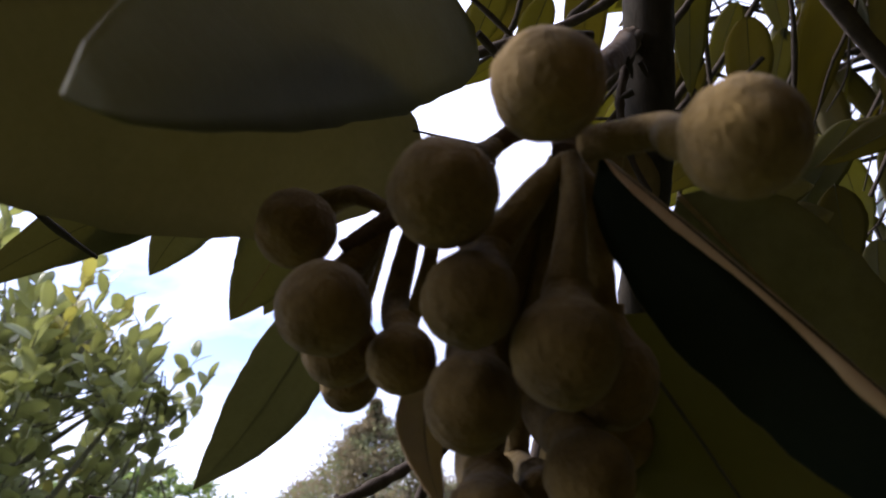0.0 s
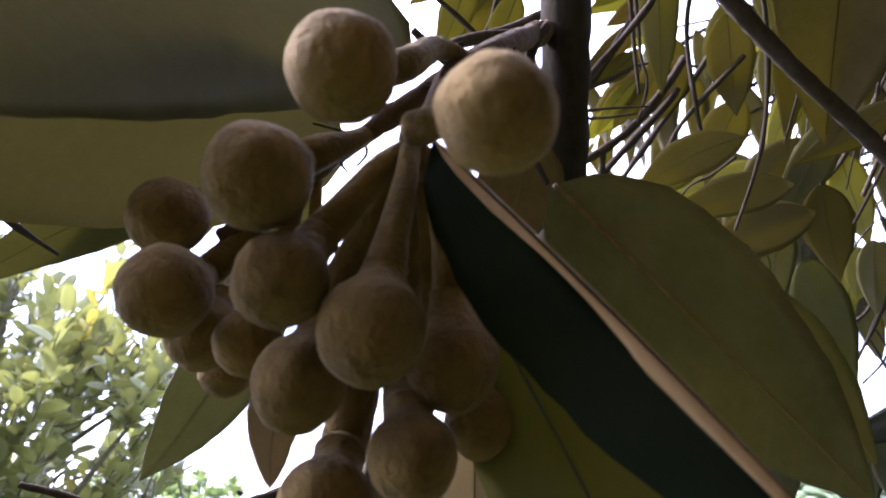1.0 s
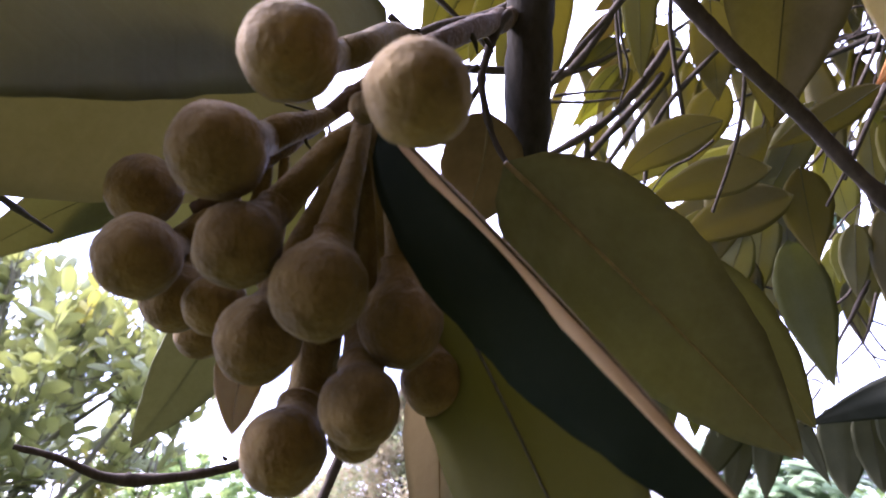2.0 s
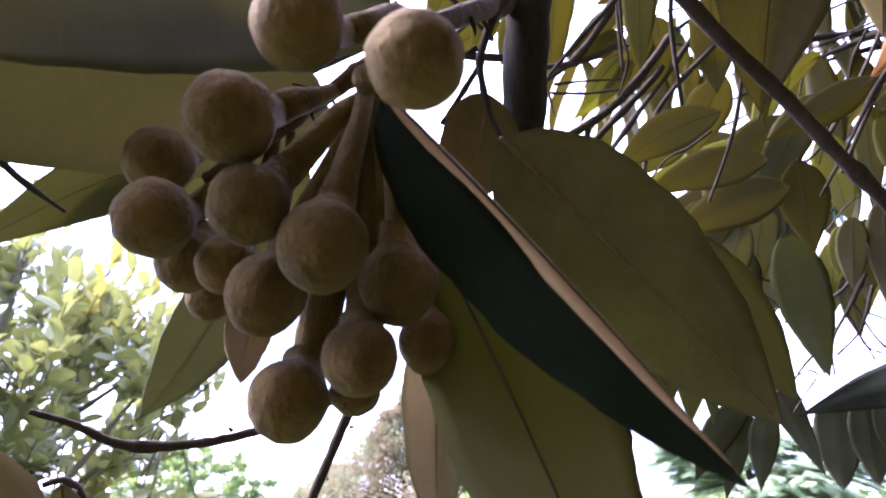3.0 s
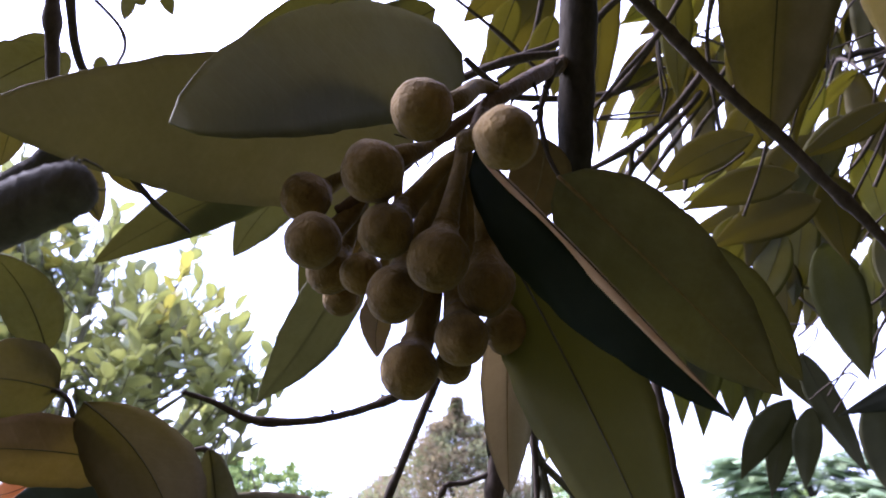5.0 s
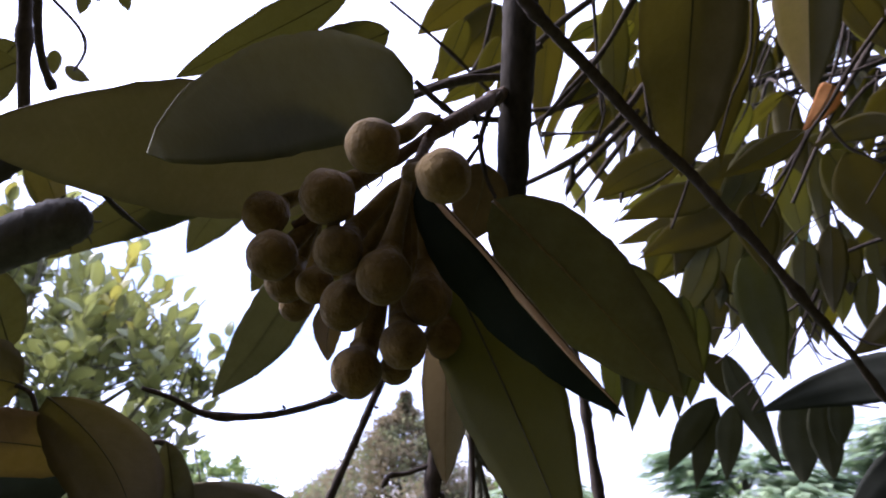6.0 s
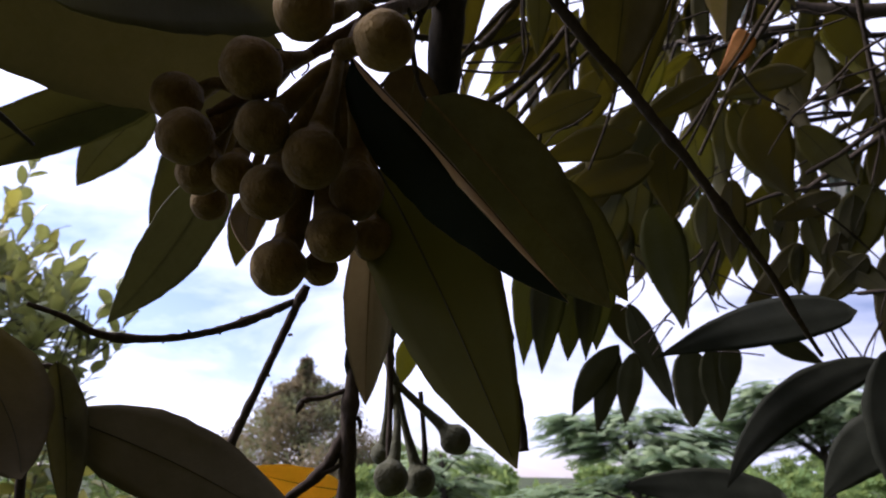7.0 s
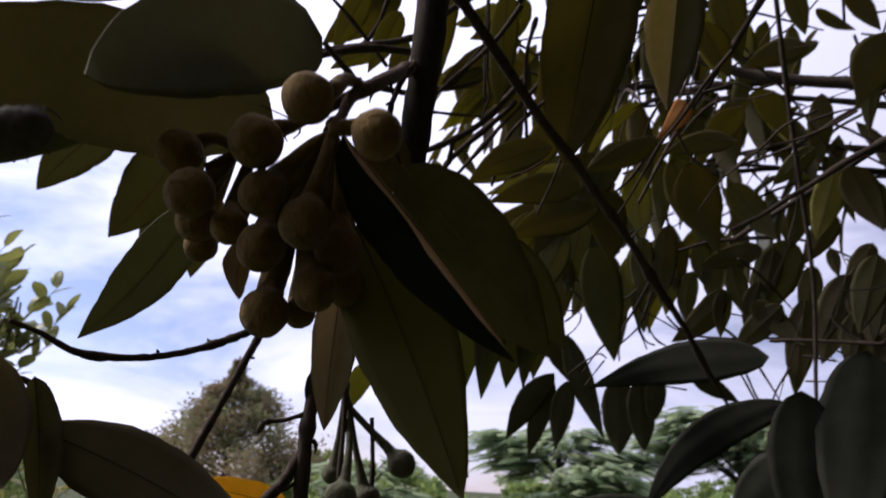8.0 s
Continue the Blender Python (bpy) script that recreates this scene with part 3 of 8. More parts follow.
# paler grey-olive under faces on these three, lens haze put into the colour
leaf(near_branch, (-0.1158, 0.5413, 1.8743), (-0.1855, 0.5919, 1.7614), 0.0687, (-0.302, 0.787, 0.538), bend=0.06, bow=-0.060, folds=(10, 10), faces=[LEAF_OLIVE, LEAF_BROAD], seed=8)
leaf(near_branch, (-0.1246, 0.6041, 1.83), (-0.1682, 0.6347, 1.7777), 0.0324, (-0.191, 0.77, 0.608), bend=0.05, bow=0.000, folds=(12, 10), faces=[LEAF_OLIVE, LEAF_BROAD], seed=14)
leaf(near_branch, (-0.0882, 0.6235, 1.8253), (-0.1188, 0.6858, 1.7538), 0.0436, (-0.515, 0.525, 0.678), bend=0.06, bow=0.000, folds=(14, 10), faces=[LEAF_OLIVE, LEAF_BROAD], seed=9)
leaf(near_branch, (-0.0126, 0.1754, 1.6385), (-0.0097, 0.1504, 1.6076), 0.0126, (-0.626, 0.577, -0.525), bend=0.05, bow=0.030, folds=(20, 16), faces=[LEAF_TOP, LEAF_TAN], seed=10)
leaf(near_branch, (0.045, 0.1924, 1.7088), (0.0351, 0.2184, 1.678), 0.0271, (0.085, 0.775, 0.626), bend=0.05, bow=-0.059, folds=(10, 10), faces=[LEAF_SHADED_OLIVE, LEAF_RUST], seed=11, label="short leaf behind the buds")
leaf(near_branch, (0.0988, 0.2057, 1.6666), (0.1501, 0.2367, 1.6191), 0.0264, (0.006, 0.835, 0.551), bend=0.05, bow=-0.029, folds=(10, 10), seed=13)
leaf(near_branch, (0.0620, 0.3825, 1.6279), (0.0522, 0.4029, 1.5947), 0.0166, (0.103, 0.889, 0.446), bend=0.05, bow=0.030, folds=(10, 12), faces=[LEAF_TOP, LEAF_LIME], seed=432, blunt=1.20, heel=0.70, rib=False)
# the leafy twig above, whose leaves reach towards the eye
over_branch = thing("durian_branch", (0.0236, 0.2487, 1.7883), "durian twig with broad overlapping grey-green leaves", "branch", "durian branches")
part("stem", tube([(0.0658, 0.2847, 1.7862, 0.00204), (0.0331, 0.2765, 1.7830, 0.00199), (0.0229, 0.2651, 1.7820, 0.00194), (0.0130, 0.2517, 1.7833, 0.00189), (0.0063, 0.2435, 1.7856, 0.00156)], 8, 8, 0.15, 2, 50), TWIG, over_branch)
part("twig", tube([(0.0680, 0.3030, 1.8306, 0.00260), (0.0327, 0.2974, 1.8236, 0.00255), (-0.0024, 0.3028, 1.8134, 0.00237), (-0.0393, 0.3157, 1.8040, 0.00223), (-0.0918, 0.3259, 1.7847, 0.00190)], 8, 8, 0.15, 3, 51), TWIG, over_branch)
leaf(over_branch, (0.0045, 0.2417, 1.7879), (-0.0573, 0.0896, 1.6561), 0.0532, (-0.862, 0.483, -0.154), bend=0.03, bow=0.033, folds=(6, 8), faces=[LEAF_OLIVE, LEAF_BROAD], seed=21, label="very broad grey-olive leaf seen from below", blunt=0.72, wavy=0.006, heel=0.42, rib=False)
leaf(over_branch, (-0.014, 0.2323, 1.7236), (-0.1186, 0.0893, 1.6607), 0.0599, (-0.817, 0.428, 0.386), bend=0.03, bow=0.012, folds=(6, 8), faces=[LEAF_OLIVE, LEAF_HAZED], seed=22, label="very long broad grey-green leaf", blunt=0.95, wavy=0.006, rib=False)
# under faces of the next three lightened in colour for lens haze
leaf(over_branch, (-0.162, 0.4915, 1.8512), (-0.3311, 0.4735, 1.7512), 0.0517, (-0.398, 0.743, 0.539), bend=0.05, bow=0.033, folds=(8, 10), faces=[LEAF_OLIVE, LEAF_BROAD], seed=23, rib=SOFT_RIB)
leaf(over_branch, (-0.1675, 0.5029, 1.8481), (-0.306, 0.5053, 1.7752), 0.0410, (-0.354, 0.627, 0.694), bend=0.05, bow=0.028, folds=(8, 10), faces=[LEAF_OLIVE, LEAF_BROAD], seed=24, rib=SOFT_RIB)
leaf(over_branch, (-0.1846, 0.5502, 1.8674), (-0.2614, 0.5964, 1.8031), 0.0491, (-0.058, 0.777, 0.627), bend=0.05, bow=0.057, folds=(8, 10), faces=[LEAF_OLIVE, LEAF_BROAD], seed=25, rib=SOFT_RIB)
leaf(over_branch, (-0.0398, 0.2584, 1.8628), (-0.136, 0.2516, 1.7911), 0.0295, (-0.54, 0.498, 0.678), bend=0.05, bow=-0.031, folds=(8, 10), faces=[LEAF_TOP, LEAF_UNDER], seed=26, rib=SOFT_RIB)
leaf(over_branch, (-0.0145, 0.2691, 1.8395), (-0.0845, 0.2554, 1.7994), 0.0308, (-0.421, 0.775, 0.472), bend=0.05, bow=-0.027, folds=(8, 10), seed=27, rib=SOFT_RIB)
# thin bare twigs with few leaves at the open side
side_branch = thing("durian_branch", (-0.1666, 0.1468, 1.8059), "thin hanging durian twigs with a few leaves", "branch", "durian branches")
part("stem", tube([(-0.1648, 0.1459, 1.8083, 0.00291), (-0.1645, 0.1589, 1.7687, 0.00296), (-0.1626, 0.1652, 1.7430, 0.00288), (-0.1619, 0.1740, 1.7192, 0.00269)], 8, 8, 0.12, 2, 61), TWIG, side_branch)
part("twig", tube([(-0.1956, 0.1893, 1.8378, 0.00242), (-0.2009, 0.2168, 1.8015, 0.00242), (-0.2011, 0.2291, 1.7846, 0.00242), (-0.1977, 0.2393, 1.7730, 0.00242)], 7, 8, 0.12, 2, 62), TWIG, side_branch)
part("twig", tube([(-0.2659, 0.3028, 1.8928, 0.00121), (-0.2514, 0.3236, 1.8801, 0.00121), (-0.2497, 0.3339, 1.8679, 0.00121), (-0.2575, 0.3385, 1.8536, 0.00097)], 6, 8, 0.12, 1, 63), TWIG, side_branch)
part("twig", tube([(-0.2584, 0.2725, 1.7275, 0.00809), (-0.2331, 0.2623, 1.7340, 0.00738), (-0.2077, 0.2492, 1.7440, 0.00670), (-0.1905, 0.2458, 1.7478, 0.00473), (-0.1911, 0.2747, 1.7414, 0.00247), (-0.1826, 0.2980, 1.7291, 0.00175), (-0.1730, 0.3299, 1.7225, 0.00101)], 9, 8, 0.15, 4, 64), BARK, side_branch)
leaf(side_branch, (-0.2006, 0.2106, 1.7718), (-0.2203, 0.1903, 1.732), 0.0286, (-0.886, 0.4, 0.235), bend=0.06, bow=0.000, folds=(12, 12), seed=31, rib=SOFT_RIB)
leaf(side_branch, (-0.232, 0.2455, 1.8094), (-0.2561, 0.2509, 1.7717), 0.0287, (-0.668, 0.547, 0.505), bend=0.06, bow=0.000, folds=(12, 12), seed=32, rib=SOFT_RIB)
leaf(side_branch, (-0.2939, 0.3709, 1.802), (-0.29, 0.3922, 1.7622), 0.0193, (-0.673, 0.678, 0.297), bend=0.06, bow=0.000, folds=(12, 12), seed=33, rib=SOFT_RIB)
leaf(side_branch, (-0.3032, 0.4436, 1.852), (-0.306, 0.4558, 1.8247), 0.0172, (-0.634, 0.679, 0.369), bend=0.06, bow=0.000, folds=(12, 12), seed=34, rib=SOFT_RIB)
leaf(side_branch, (-0.3961, 0.5235, 2.0871), (-0.405, 0.5378, 2.0628), 0.0170, (-0.171, 0.82, 0.546), bend=0.06, bow=0.000, folds=(12, 12), seed=35, rib=False)
leaf(side_branch, (-0.3879, 0.5289, 2.0876), (-0.3852, 0.537, 2.0804), 0.0163, (-0.31, 0.687, 0.656), bend=0.06, bow=0.000, folds=(12, 12), seed=36, rib=False)
leaf(side_branch, (-0.3645, 0.5342, 2.0996), (-0.3589, 0.554, 2.0807), 0.0160, (-0.438, 0.682, 0.586), bend=0.06, bow=0.000, folds=(12, 12), seed=37, rib=False)
leaf(side_branch, (-0.4295, 0.5499, 2.0244), (-0.4349, 0.5634, 2.0001), 0.0163, (-0.654, 0.592, 0.472), bend=0.06, bow=0.000, folds=(12, 12), seed=38, rib=False)
leaf(side_branch, (-0.4595, 0.5311, 2.0182), (-0.4655, 0.5472, 1.9893), 0.0170, (-0.796, 0.444, 0.412), bend=0.06, bow=0.000, folds=(12, 12), seed=39, rib=False)
leaf(side_branch, (-0.4241, 0.5634, 2.0113), (-0.4027, 0.5824, 2.0053), 0.0185, (-0.663, 0.748, 0.007), bend=0.06, bow=0.000, folds=(12, 12), seed=40, rib=False)
leaf(side_branch, (-0.4739, 0.5391, 1.991), (-0.4829, 0.5474, 1.9677), 0.0209, (-0.916, 0.097, 0.39), bend=0.06, bow=0.000, folds=(12, 12), seed=41, rib=False)
leaf(side_branch, (-0.1991, 0.2676, 1.7467), (-0.191, 0.2991, 1.7349), 0.0103, (-0.797, 0.379, 0.47), bend=0.06, bow=0.063, folds=(12, 12), faces=[LEAF_TOP, LEAF_BROWN], seed=61, rib=SOFT_RIB)
leaf(side_branch, (-0.2256, 0.2713, 1.753), (-0.2139, 0.2987, 1.716), 0.0219, (-0.688, 0.67, 0.278), bend=0.1, bow=-0.078, folds=(20, 24), faces=[LEAF_TOP, LEAF_BROWN], seed=62, rib=SOFT_RIB)
leaf(side_branch, (-0.2648, 0.272, 1.7752), (-0.2736, 0.2814, 1.7451), 0.0181, (-0.725, 0.567, 0.391), bend=0.06, bow=0.000, folds=(12, 12), faces=[LEAF_TOP, LEAF_BROWN], seed=63, rib=SOFT_RIB)
# a broken-off branch
stub = thing("broken_branch", (-0.1114, 0.05, 1.5966), "weathered stub of a broken branch with a fuzzy end", "branch")
part("stub", tube([(-0.1114, 0.0500, 1.5966, 0.00807), (-0.0870, 0.0547, 1.6076, 0.00706), (-0.0698, 0.0542, 1.6126, 0.00625), (-0.0591, 0.0530, 1.6166, 0.00603), (-0.0518, 0.0519, 1.6189, 0.00537), (-0.0488, 0.0520, 1.6203, 0.00381), (-0.0479, 0.0523, 1.6209, 0.00152)], 20, 8, 0.12, 0, 81), STUB, stub)
part("splinter", tube([(-0.0489, 0.0490, 1.6236, 0.00038), (-0.0467, 0.0508, 1.6230, 0.00025), (-0.0458, 0.0518, 1.6222, 0.00013)], 5, 8, 0.2, 0, 82), STUB, stub)
part("splinter", tube([(-0.0482, 0.0517, 1.6192, 0.00044), (-0.0464, 0.0529, 1.6190, 0.00025), (-0.0453, 0.0534, 1.6194, 0.00013)], 5, 8, 0.2, 0, 83), STUB, stub)
part("splinter", tube([(-0.0500, 0.0529, 1.6164, 0.00038), (-0.0482, 0.0545, 1.6157, 0.00025), (-0.0477, 0.0553, 1.6145, 0.00013)], 5, 8, 0.2, 0, 84), STUB, stub)
part("splinter", tube([(-0.0527, 0.0531, 1.6149, 0.00032), (-0.0519, 0.0543, 1.6133, 0.00019), (-0.0519, 0.0548, 1.6120, 0.00010)], 5, 8, 0.2, 0, 85), STUB, stub)
part("splinter", tube([(-0.0542, 0.0490, 1.6213, 0.00032), (-0.0532, 0.0489, 1.6232, 0.00026), (-0.0523, 0.0491, 1.6238, 0.00013)], 5, 8, 0.2, 0, 86), STUB, stub)
part("splinter", tube([(-0.0512, 0.0491, 1.6229, 0.00022), (-0.0512, 0.0488, 1.6234, 0.00017), (-0.0508, 0.0489, 1.6238, 0.00008)], 5, 3, 0.2, 0, 87), STUB, stub)
part("splinter", tube([(-0.0508, 0.0493, 1.6230, 0.00022), (-0.0507, 0.0489, 1.6239, 0.00017), (-0.0501, 0.0491, 1.6244, 0.00008)], 5, 3, 0.2, 0, 88), STUB, stub)
part("splinter", tube([(-0.0502, 0.0497, 1.6230, 0.00022), (-0.0501, 0.0495, 1.6237, 0.00017), (-0.0496, 0.0497, 1.6239, 0.00008)], 5, 3, 0.2, 0, 89), STUB, stub)
part("splinter", tube([(-0.0501, 0.0499, 1.6227, 0.00022), (-0.0497, 0.0498, 1.6236, 0.00017), (-0.0490, 0.0502, 1.6238, 0.00008)], 5, 3, 0.2, 0, 90), STUB, stub)
part("splinter", tube([(-0.0495, 0.0505, 1.6224, 0.00022), (-0.0491, 0.0505, 1.6230, 0.00017), (-0.0486, 0.0508, 1.6230, 0.00008)], 5, 3, 0.2, 0, 91), STUB, stub)
part("splinter", tube([(-0.0498, 0.0507, 1.6217, 0.00022), (-0.0490, 0.0508, 1.6224, 0.00017), (-0.0484, 0.0514, 1.6222, 0.00008)], 5, 3, 0.2, 0, 92), STUB, stub)
part("splinter", tube([(-0.0492, 0.0513, 1.6211, 0.00022), (-0.0486, 0.0515, 1.6215, 0.00017), (-0.0482, 0.0520, 1.6212, 0.00008)], 5, 3, 0.2, 0, 93), STUB, stub)
part("splinter", tube([(-0.0487, 0.0520, 1.6204, 0.00022), (-0.0478, 0.0524, 1.6208, 0.00017), (-0.0473, 0.0530, 1.6202, 0.00008)], 5, 3, 0.2, 0, 94), STUB, stub)
part("splinter", tube([(-0.0493, 0.0521, 1.6194, 0.00022), (-0.0487, 0.0525, 1.6195, 0.00017), (-0.0484, 0.0529, 1.6189, 0.00008)], 5, 3, 0.2, 0, 95), STUB, stub)
part("splinter", tube([(-0.0490, 0.0526, 1.6186, 0.00022), (-0.0486, 0.0530, 1.6186, 0.00017), (-0.0485, 0.0532, 1.6181, 0.00008)], 5, 3, 0.2, 0, 96), STUB, stub)
part("splinter", tube([(-0.0498, 0.0526, 1.6176, 0.00022), (-0.0491, 0.0531, 1.6174, 0.00017), (-0.0491, 0.0535, 1.6166, 0.00008)], 5, 3, 0.2, 0, 97), STUB, stub)
part("splinter", tube([(-0.0497, 0.0530, 1.6169, 0.00022), (-0.0493, 0.0534, 1.6166, 0.00017), (-0.0494, 0.0536, 1.6160, 0.00008)], 5, 3, 0.2, 0, 98), STUB, stub)
part("splinter", tube([(-0.0497, 0.0532, 1.6163, 0.00022), (-0.0493, 0.0538, 1.6157, 0.00017), (-0.0496, 0.0539, 1.6148, 0.00008)], 5, 3, 0.2, 0, 99), STUB, stub)
part("splinter", tube([(-0.0505, 0.0530, 1.6157, 0.00022), (-0.0502, 0.0534, 1.6151, 0.00017), (-0.0505, 0.0534, 1.6146, 0.00008)], 5, 3, 0.2, 0, 100), STUB, stub)
part("splinter", tube([(-0.0507, 0.0529, 1.6154, 0.00022), (-0.0506, 0.0534, 1.6144, 0.00017), (-0.0512, 0.0533, 1.6137, 0.00008)], 5, 3, 0.2, 0, 101), STUB, stub)
part("splinter", tube([(-0.0512, 0.0527, 1.6152, 0.00022), (-0.0512, 0.0530, 1.6144, 0.00017), (-0.0517, 0.0528, 1.6140, 0.00008)], 5, 3, 0.2, 0, 102), STUB, stub)
# bare twigs below the cluster
bare_branch = thing("bare_twigs", (0.0225, 0.303, 1.5463), "thin dark bare twigs, forked and knobbly", "branch", "durian branches")
part("twig", tube([(-0.1279, 0.2652, 1.6125, 0.00113), (-0.1154, 0.2731, 1.6092, 0.00146), (-0.0974, 0.2839, 1.6022, 0.00197), (-0.0725, 0.2964, 1.6042, 0.00199), (-0.0489, 0.3061, 1.6114, 0.00201), (-0.0269, 0.3133, 1.6223, 0.00204), (-0.0118, 0.3186, 1.6317, 0.00189)], 8, 8, 0.25, 6, 105), TWIG, bare_branch)
part("twig", tube([(-0.0052, 0.3126, 1.6392, 0.00238), (-0.0129, 0.3200, 1.6234, 0.00241), (-0.0245, 0.3274, 1.5958, 0.00226), (-0.0356, 0.3327, 1.5685, 0.00211), (-0.0462, 0.3361, 1.5418, 0.00196)], 8, 8, 0.2, 5, 106), TWIG, bare_branch)
part("stem", tube([(0.0315, 0.2943, 1.6370, 0.00356), (0.0264, 0.2988, 1.6120, 0.00388), (0.0233, 0.3019, 1.5844, 0.00388), (0.0227, 0.3030, 1.5578, 0.00421), (0.0242, 0.3113, 1.5152, 0.00464)], 9, 8, 0.2, 3, 107), TWIG, bare_branch)
part("twig", tube([(0.0245, 0.3020, 1.5834, 0.00170), (0.0180, 0.3022, 1.5807, 0.00130), (0.0088, 0.3021, 1.5773, 0.00130), (0.0016, 0.3017, 1.5762, 0.00130), (-0.0025, 0.3015, 1.5750, 0.00100)], 7, 6, 0.3, 3, 108), TWIG, bare_branch)
part("bract", tube([(-0.0011, 0.3015, 1.5757, 0.00060), (-0.0022, 0.3016, 1.5734, 0.00180), (-0.0036, 0.3017, 1.5709, 0.00150), (-0.0043, 0.3018, 1.5688, 0.00030)], 6, 4, 0.2, 0, 522), TWIG, bare_branch)
part("twig", tube([(0.0226, 0.3038, 1.5631, 0.00340), (0.0178, 0.3041, 1.5532, 0.00300), (0.0130, 0.3041, 1.5443, 0.00260), (0.0055, 0.3037, 1.5363, 0.00250), (-0.0039, 0.3028, 1.5289, 0.00240), (-0.0112, 0.3018, 1.5222, 0.00220)], 8, 6, 0.25, 4, 109), TWIG, bare_branch)
part("twig", tube([(0.0192, 0.3025, 1.5444, 0.00120), (0.0143, 0.3023, 1.5412, 0.00140), (0.0098, 0.3021, 1.5399, 0.00130), (0.0076, 0.3020, 1.5368, 0.00050)], 6, 4, 0.25, 1, 523), TWIG, bare_branch)
part("bract", tube([(0.0266, 0.3016, 1.5682, 0.00110), (0.0284, 0.3019, 1.5648, 0.00130), (0.0283, 0.3022, 1.5601, 0.00020)], 6, 4, 0.2, 0, 524), TWIG, bare_branch)
part("twig", tube([(0.0962, 0.2856, 1.6512, 0.00210), (0.1016, 0.2901, 1.6266, 0.00243), (0.1051, 0.2930, 1.6046, 0.00275), (0.1082, 0.2948, 1.5813, 0.00275), (0.1124, 0.2949, 1.5525, 0.00275)], 8, 8, 0.2, 3, 110), TWIG, bare_branch)
part("twig", tube([(0.0415, 0.3193, 1.6091, 0.00153), (0.0441, 0.3221, 1.5805, 0.00153), (0.0443, 0.3229, 1.5468, 0.00136)], 7, 8, 0.2, 2, 111), TWIG, bare_branch)
part("twig", tube([(0.0613, 0.3310, 1.5850, 0.00139), (0.0646, 0.3319, 1.5535, 0.00139), (0.0639, 0.3313, 1.5293, 0.00139)], 7, 8, 0.2, 2, 112), TWIG, bare_branch)
part("twig_bud", tube([(-0.1049, 0.3120, 1.6052, 0.00104), (-0.1040, 0.3103, 1.6039, 0.00074), (-0.1035, 0.3085, 1.6033, 0.00030)], 6, 4, 0.2, 0, 113), TWIG, bare_branch)
part("twig_bud", tube([(-0.0799, 0.3193, 1.6068, 0.00104), (-0.0794, 0.3175, 1.6059, 0.00074), (-0.0790, 0.3157, 1.6048, 0.00030)], 6, 4, 0.2, 0, 114), TWIG, bare_branch)
part("twig_bud", tube([(-0.0672, 0.3216, 1.6120, 0.00104), (-0.0674, 0.3193, 1.6126, 0.00074), (-0.0672, 0.3172, 1.6129, 0.00030)], 6, 4, 0.2, 0, 115), TWIG, bare_branch)
part("twig_bud", tube([(-0.0527, 0.3263, 1.6144, 0.00105), (-0.0518, 0.3247, 1.6130, 0.00075), (-0.0515, 0.3229, 1.6120, 0.00030)], 6, 4, 0.2, 0, 116), TWIG, bare_branch)
part("twig_bud", tube([(-0.0409, 0.3299, 1.6226, 0.00106), (-0.0416, 0.3277, 1.6230, 0.00075), (-0.0416, 0.3256, 1.6232, 0.00030)], 6, 4, 0.2, 0, 117), TWIG, bare_branch)
part("twig_bud", tube([(-0.0156, 0.3397, 1.6163, 0.00107), (-0.0143, 0.3378, 1.6163, 0.00076), (-0.0134, 0.3360, 1.6153, 0.00030)], 6, 4, 0.2, 0, 118), TWIG, bare_branch)
part("twig_bud", tube([(-0.0263, 0.3422, 1.5933, 0.00107), (-0.0251, 0.3404, 1.5925, 0.00076), (-0.0244, 0.3385, 1.5924, 0.00030)], 6, 4, 0.2, 0, 119), TWIG, bare_branch)
part("twig_bud", tube([(0.0270, 0.3279, 1.5689, 0.00087), (0.0282, 0.3260, 1.5671, 0.00072), (0.0279, 0.3242, 1.5647, 0.00043)], 6, 4, 0.2, 0, 120), TWIG, bare_branch)
part("twig_bud", tube([(-0.0352, 0.3529, 1.5776, 0.00094), (-0.0362, 0.3507, 1.5780, 0.00078), (-0.0365, 0.3487, 1.5776, 0.00031)], 6, 4, 0.2, 0, 121), TWIG, bare_branch)
leaf(bare_branch, (0.0274, 0.2865, 1.6080), (0.0222, 0.3019, 1.5811), 0.0112, (0.201, 0.954, 0.223), bend=0.05, bow=0.050, folds=(10, 12), faces=[LEAF_SHADED_OLIVE, LEAF_SHADED_OLIVE], seed=431, blunt=1.20, heel=0.80, rib=False)
# the cluster of small green buds
young = thing("flower_cluster", (0.0425, 0.3229, 1.6132), "small green young durian flower buds on thin stalks", "flower cluster")
part("flower_stem", tube([(0.0451, 0.3203, 1.6258, 0.00194), (0.0426, 0.3235, 1.6101, 0.00243), (0.0432, 0.3254, 1.5977, 0.00259), (0.0468, 0.3265, 1.5885, 0.00226)], 8, 8, 0.2, 2, 124), YOUNG, young)
flower_bud(young, (0.0807, 0.3262, 1.5592), 0.0084, [(0.0461, 0.3264, 1.5900, 0.0017), (0.0598, 0.3269, 1.5780, 0.0018), (0.0727, 0.3267, 1.5669, 0.0026)], long=1.05, skin=YOUNG, seed=125)
flower_bud(young, (0.0456, 0.3095, 1.5388), 0.0089, [(0.0458, 0.3266, 1.5884, 0.0015), (0.0482, 0.3185, 1.5664, 0.0017), (0.0471, 0.3114, 1.5472, 0.0027)], long=1.05, skin=YOUNG, seed=126)
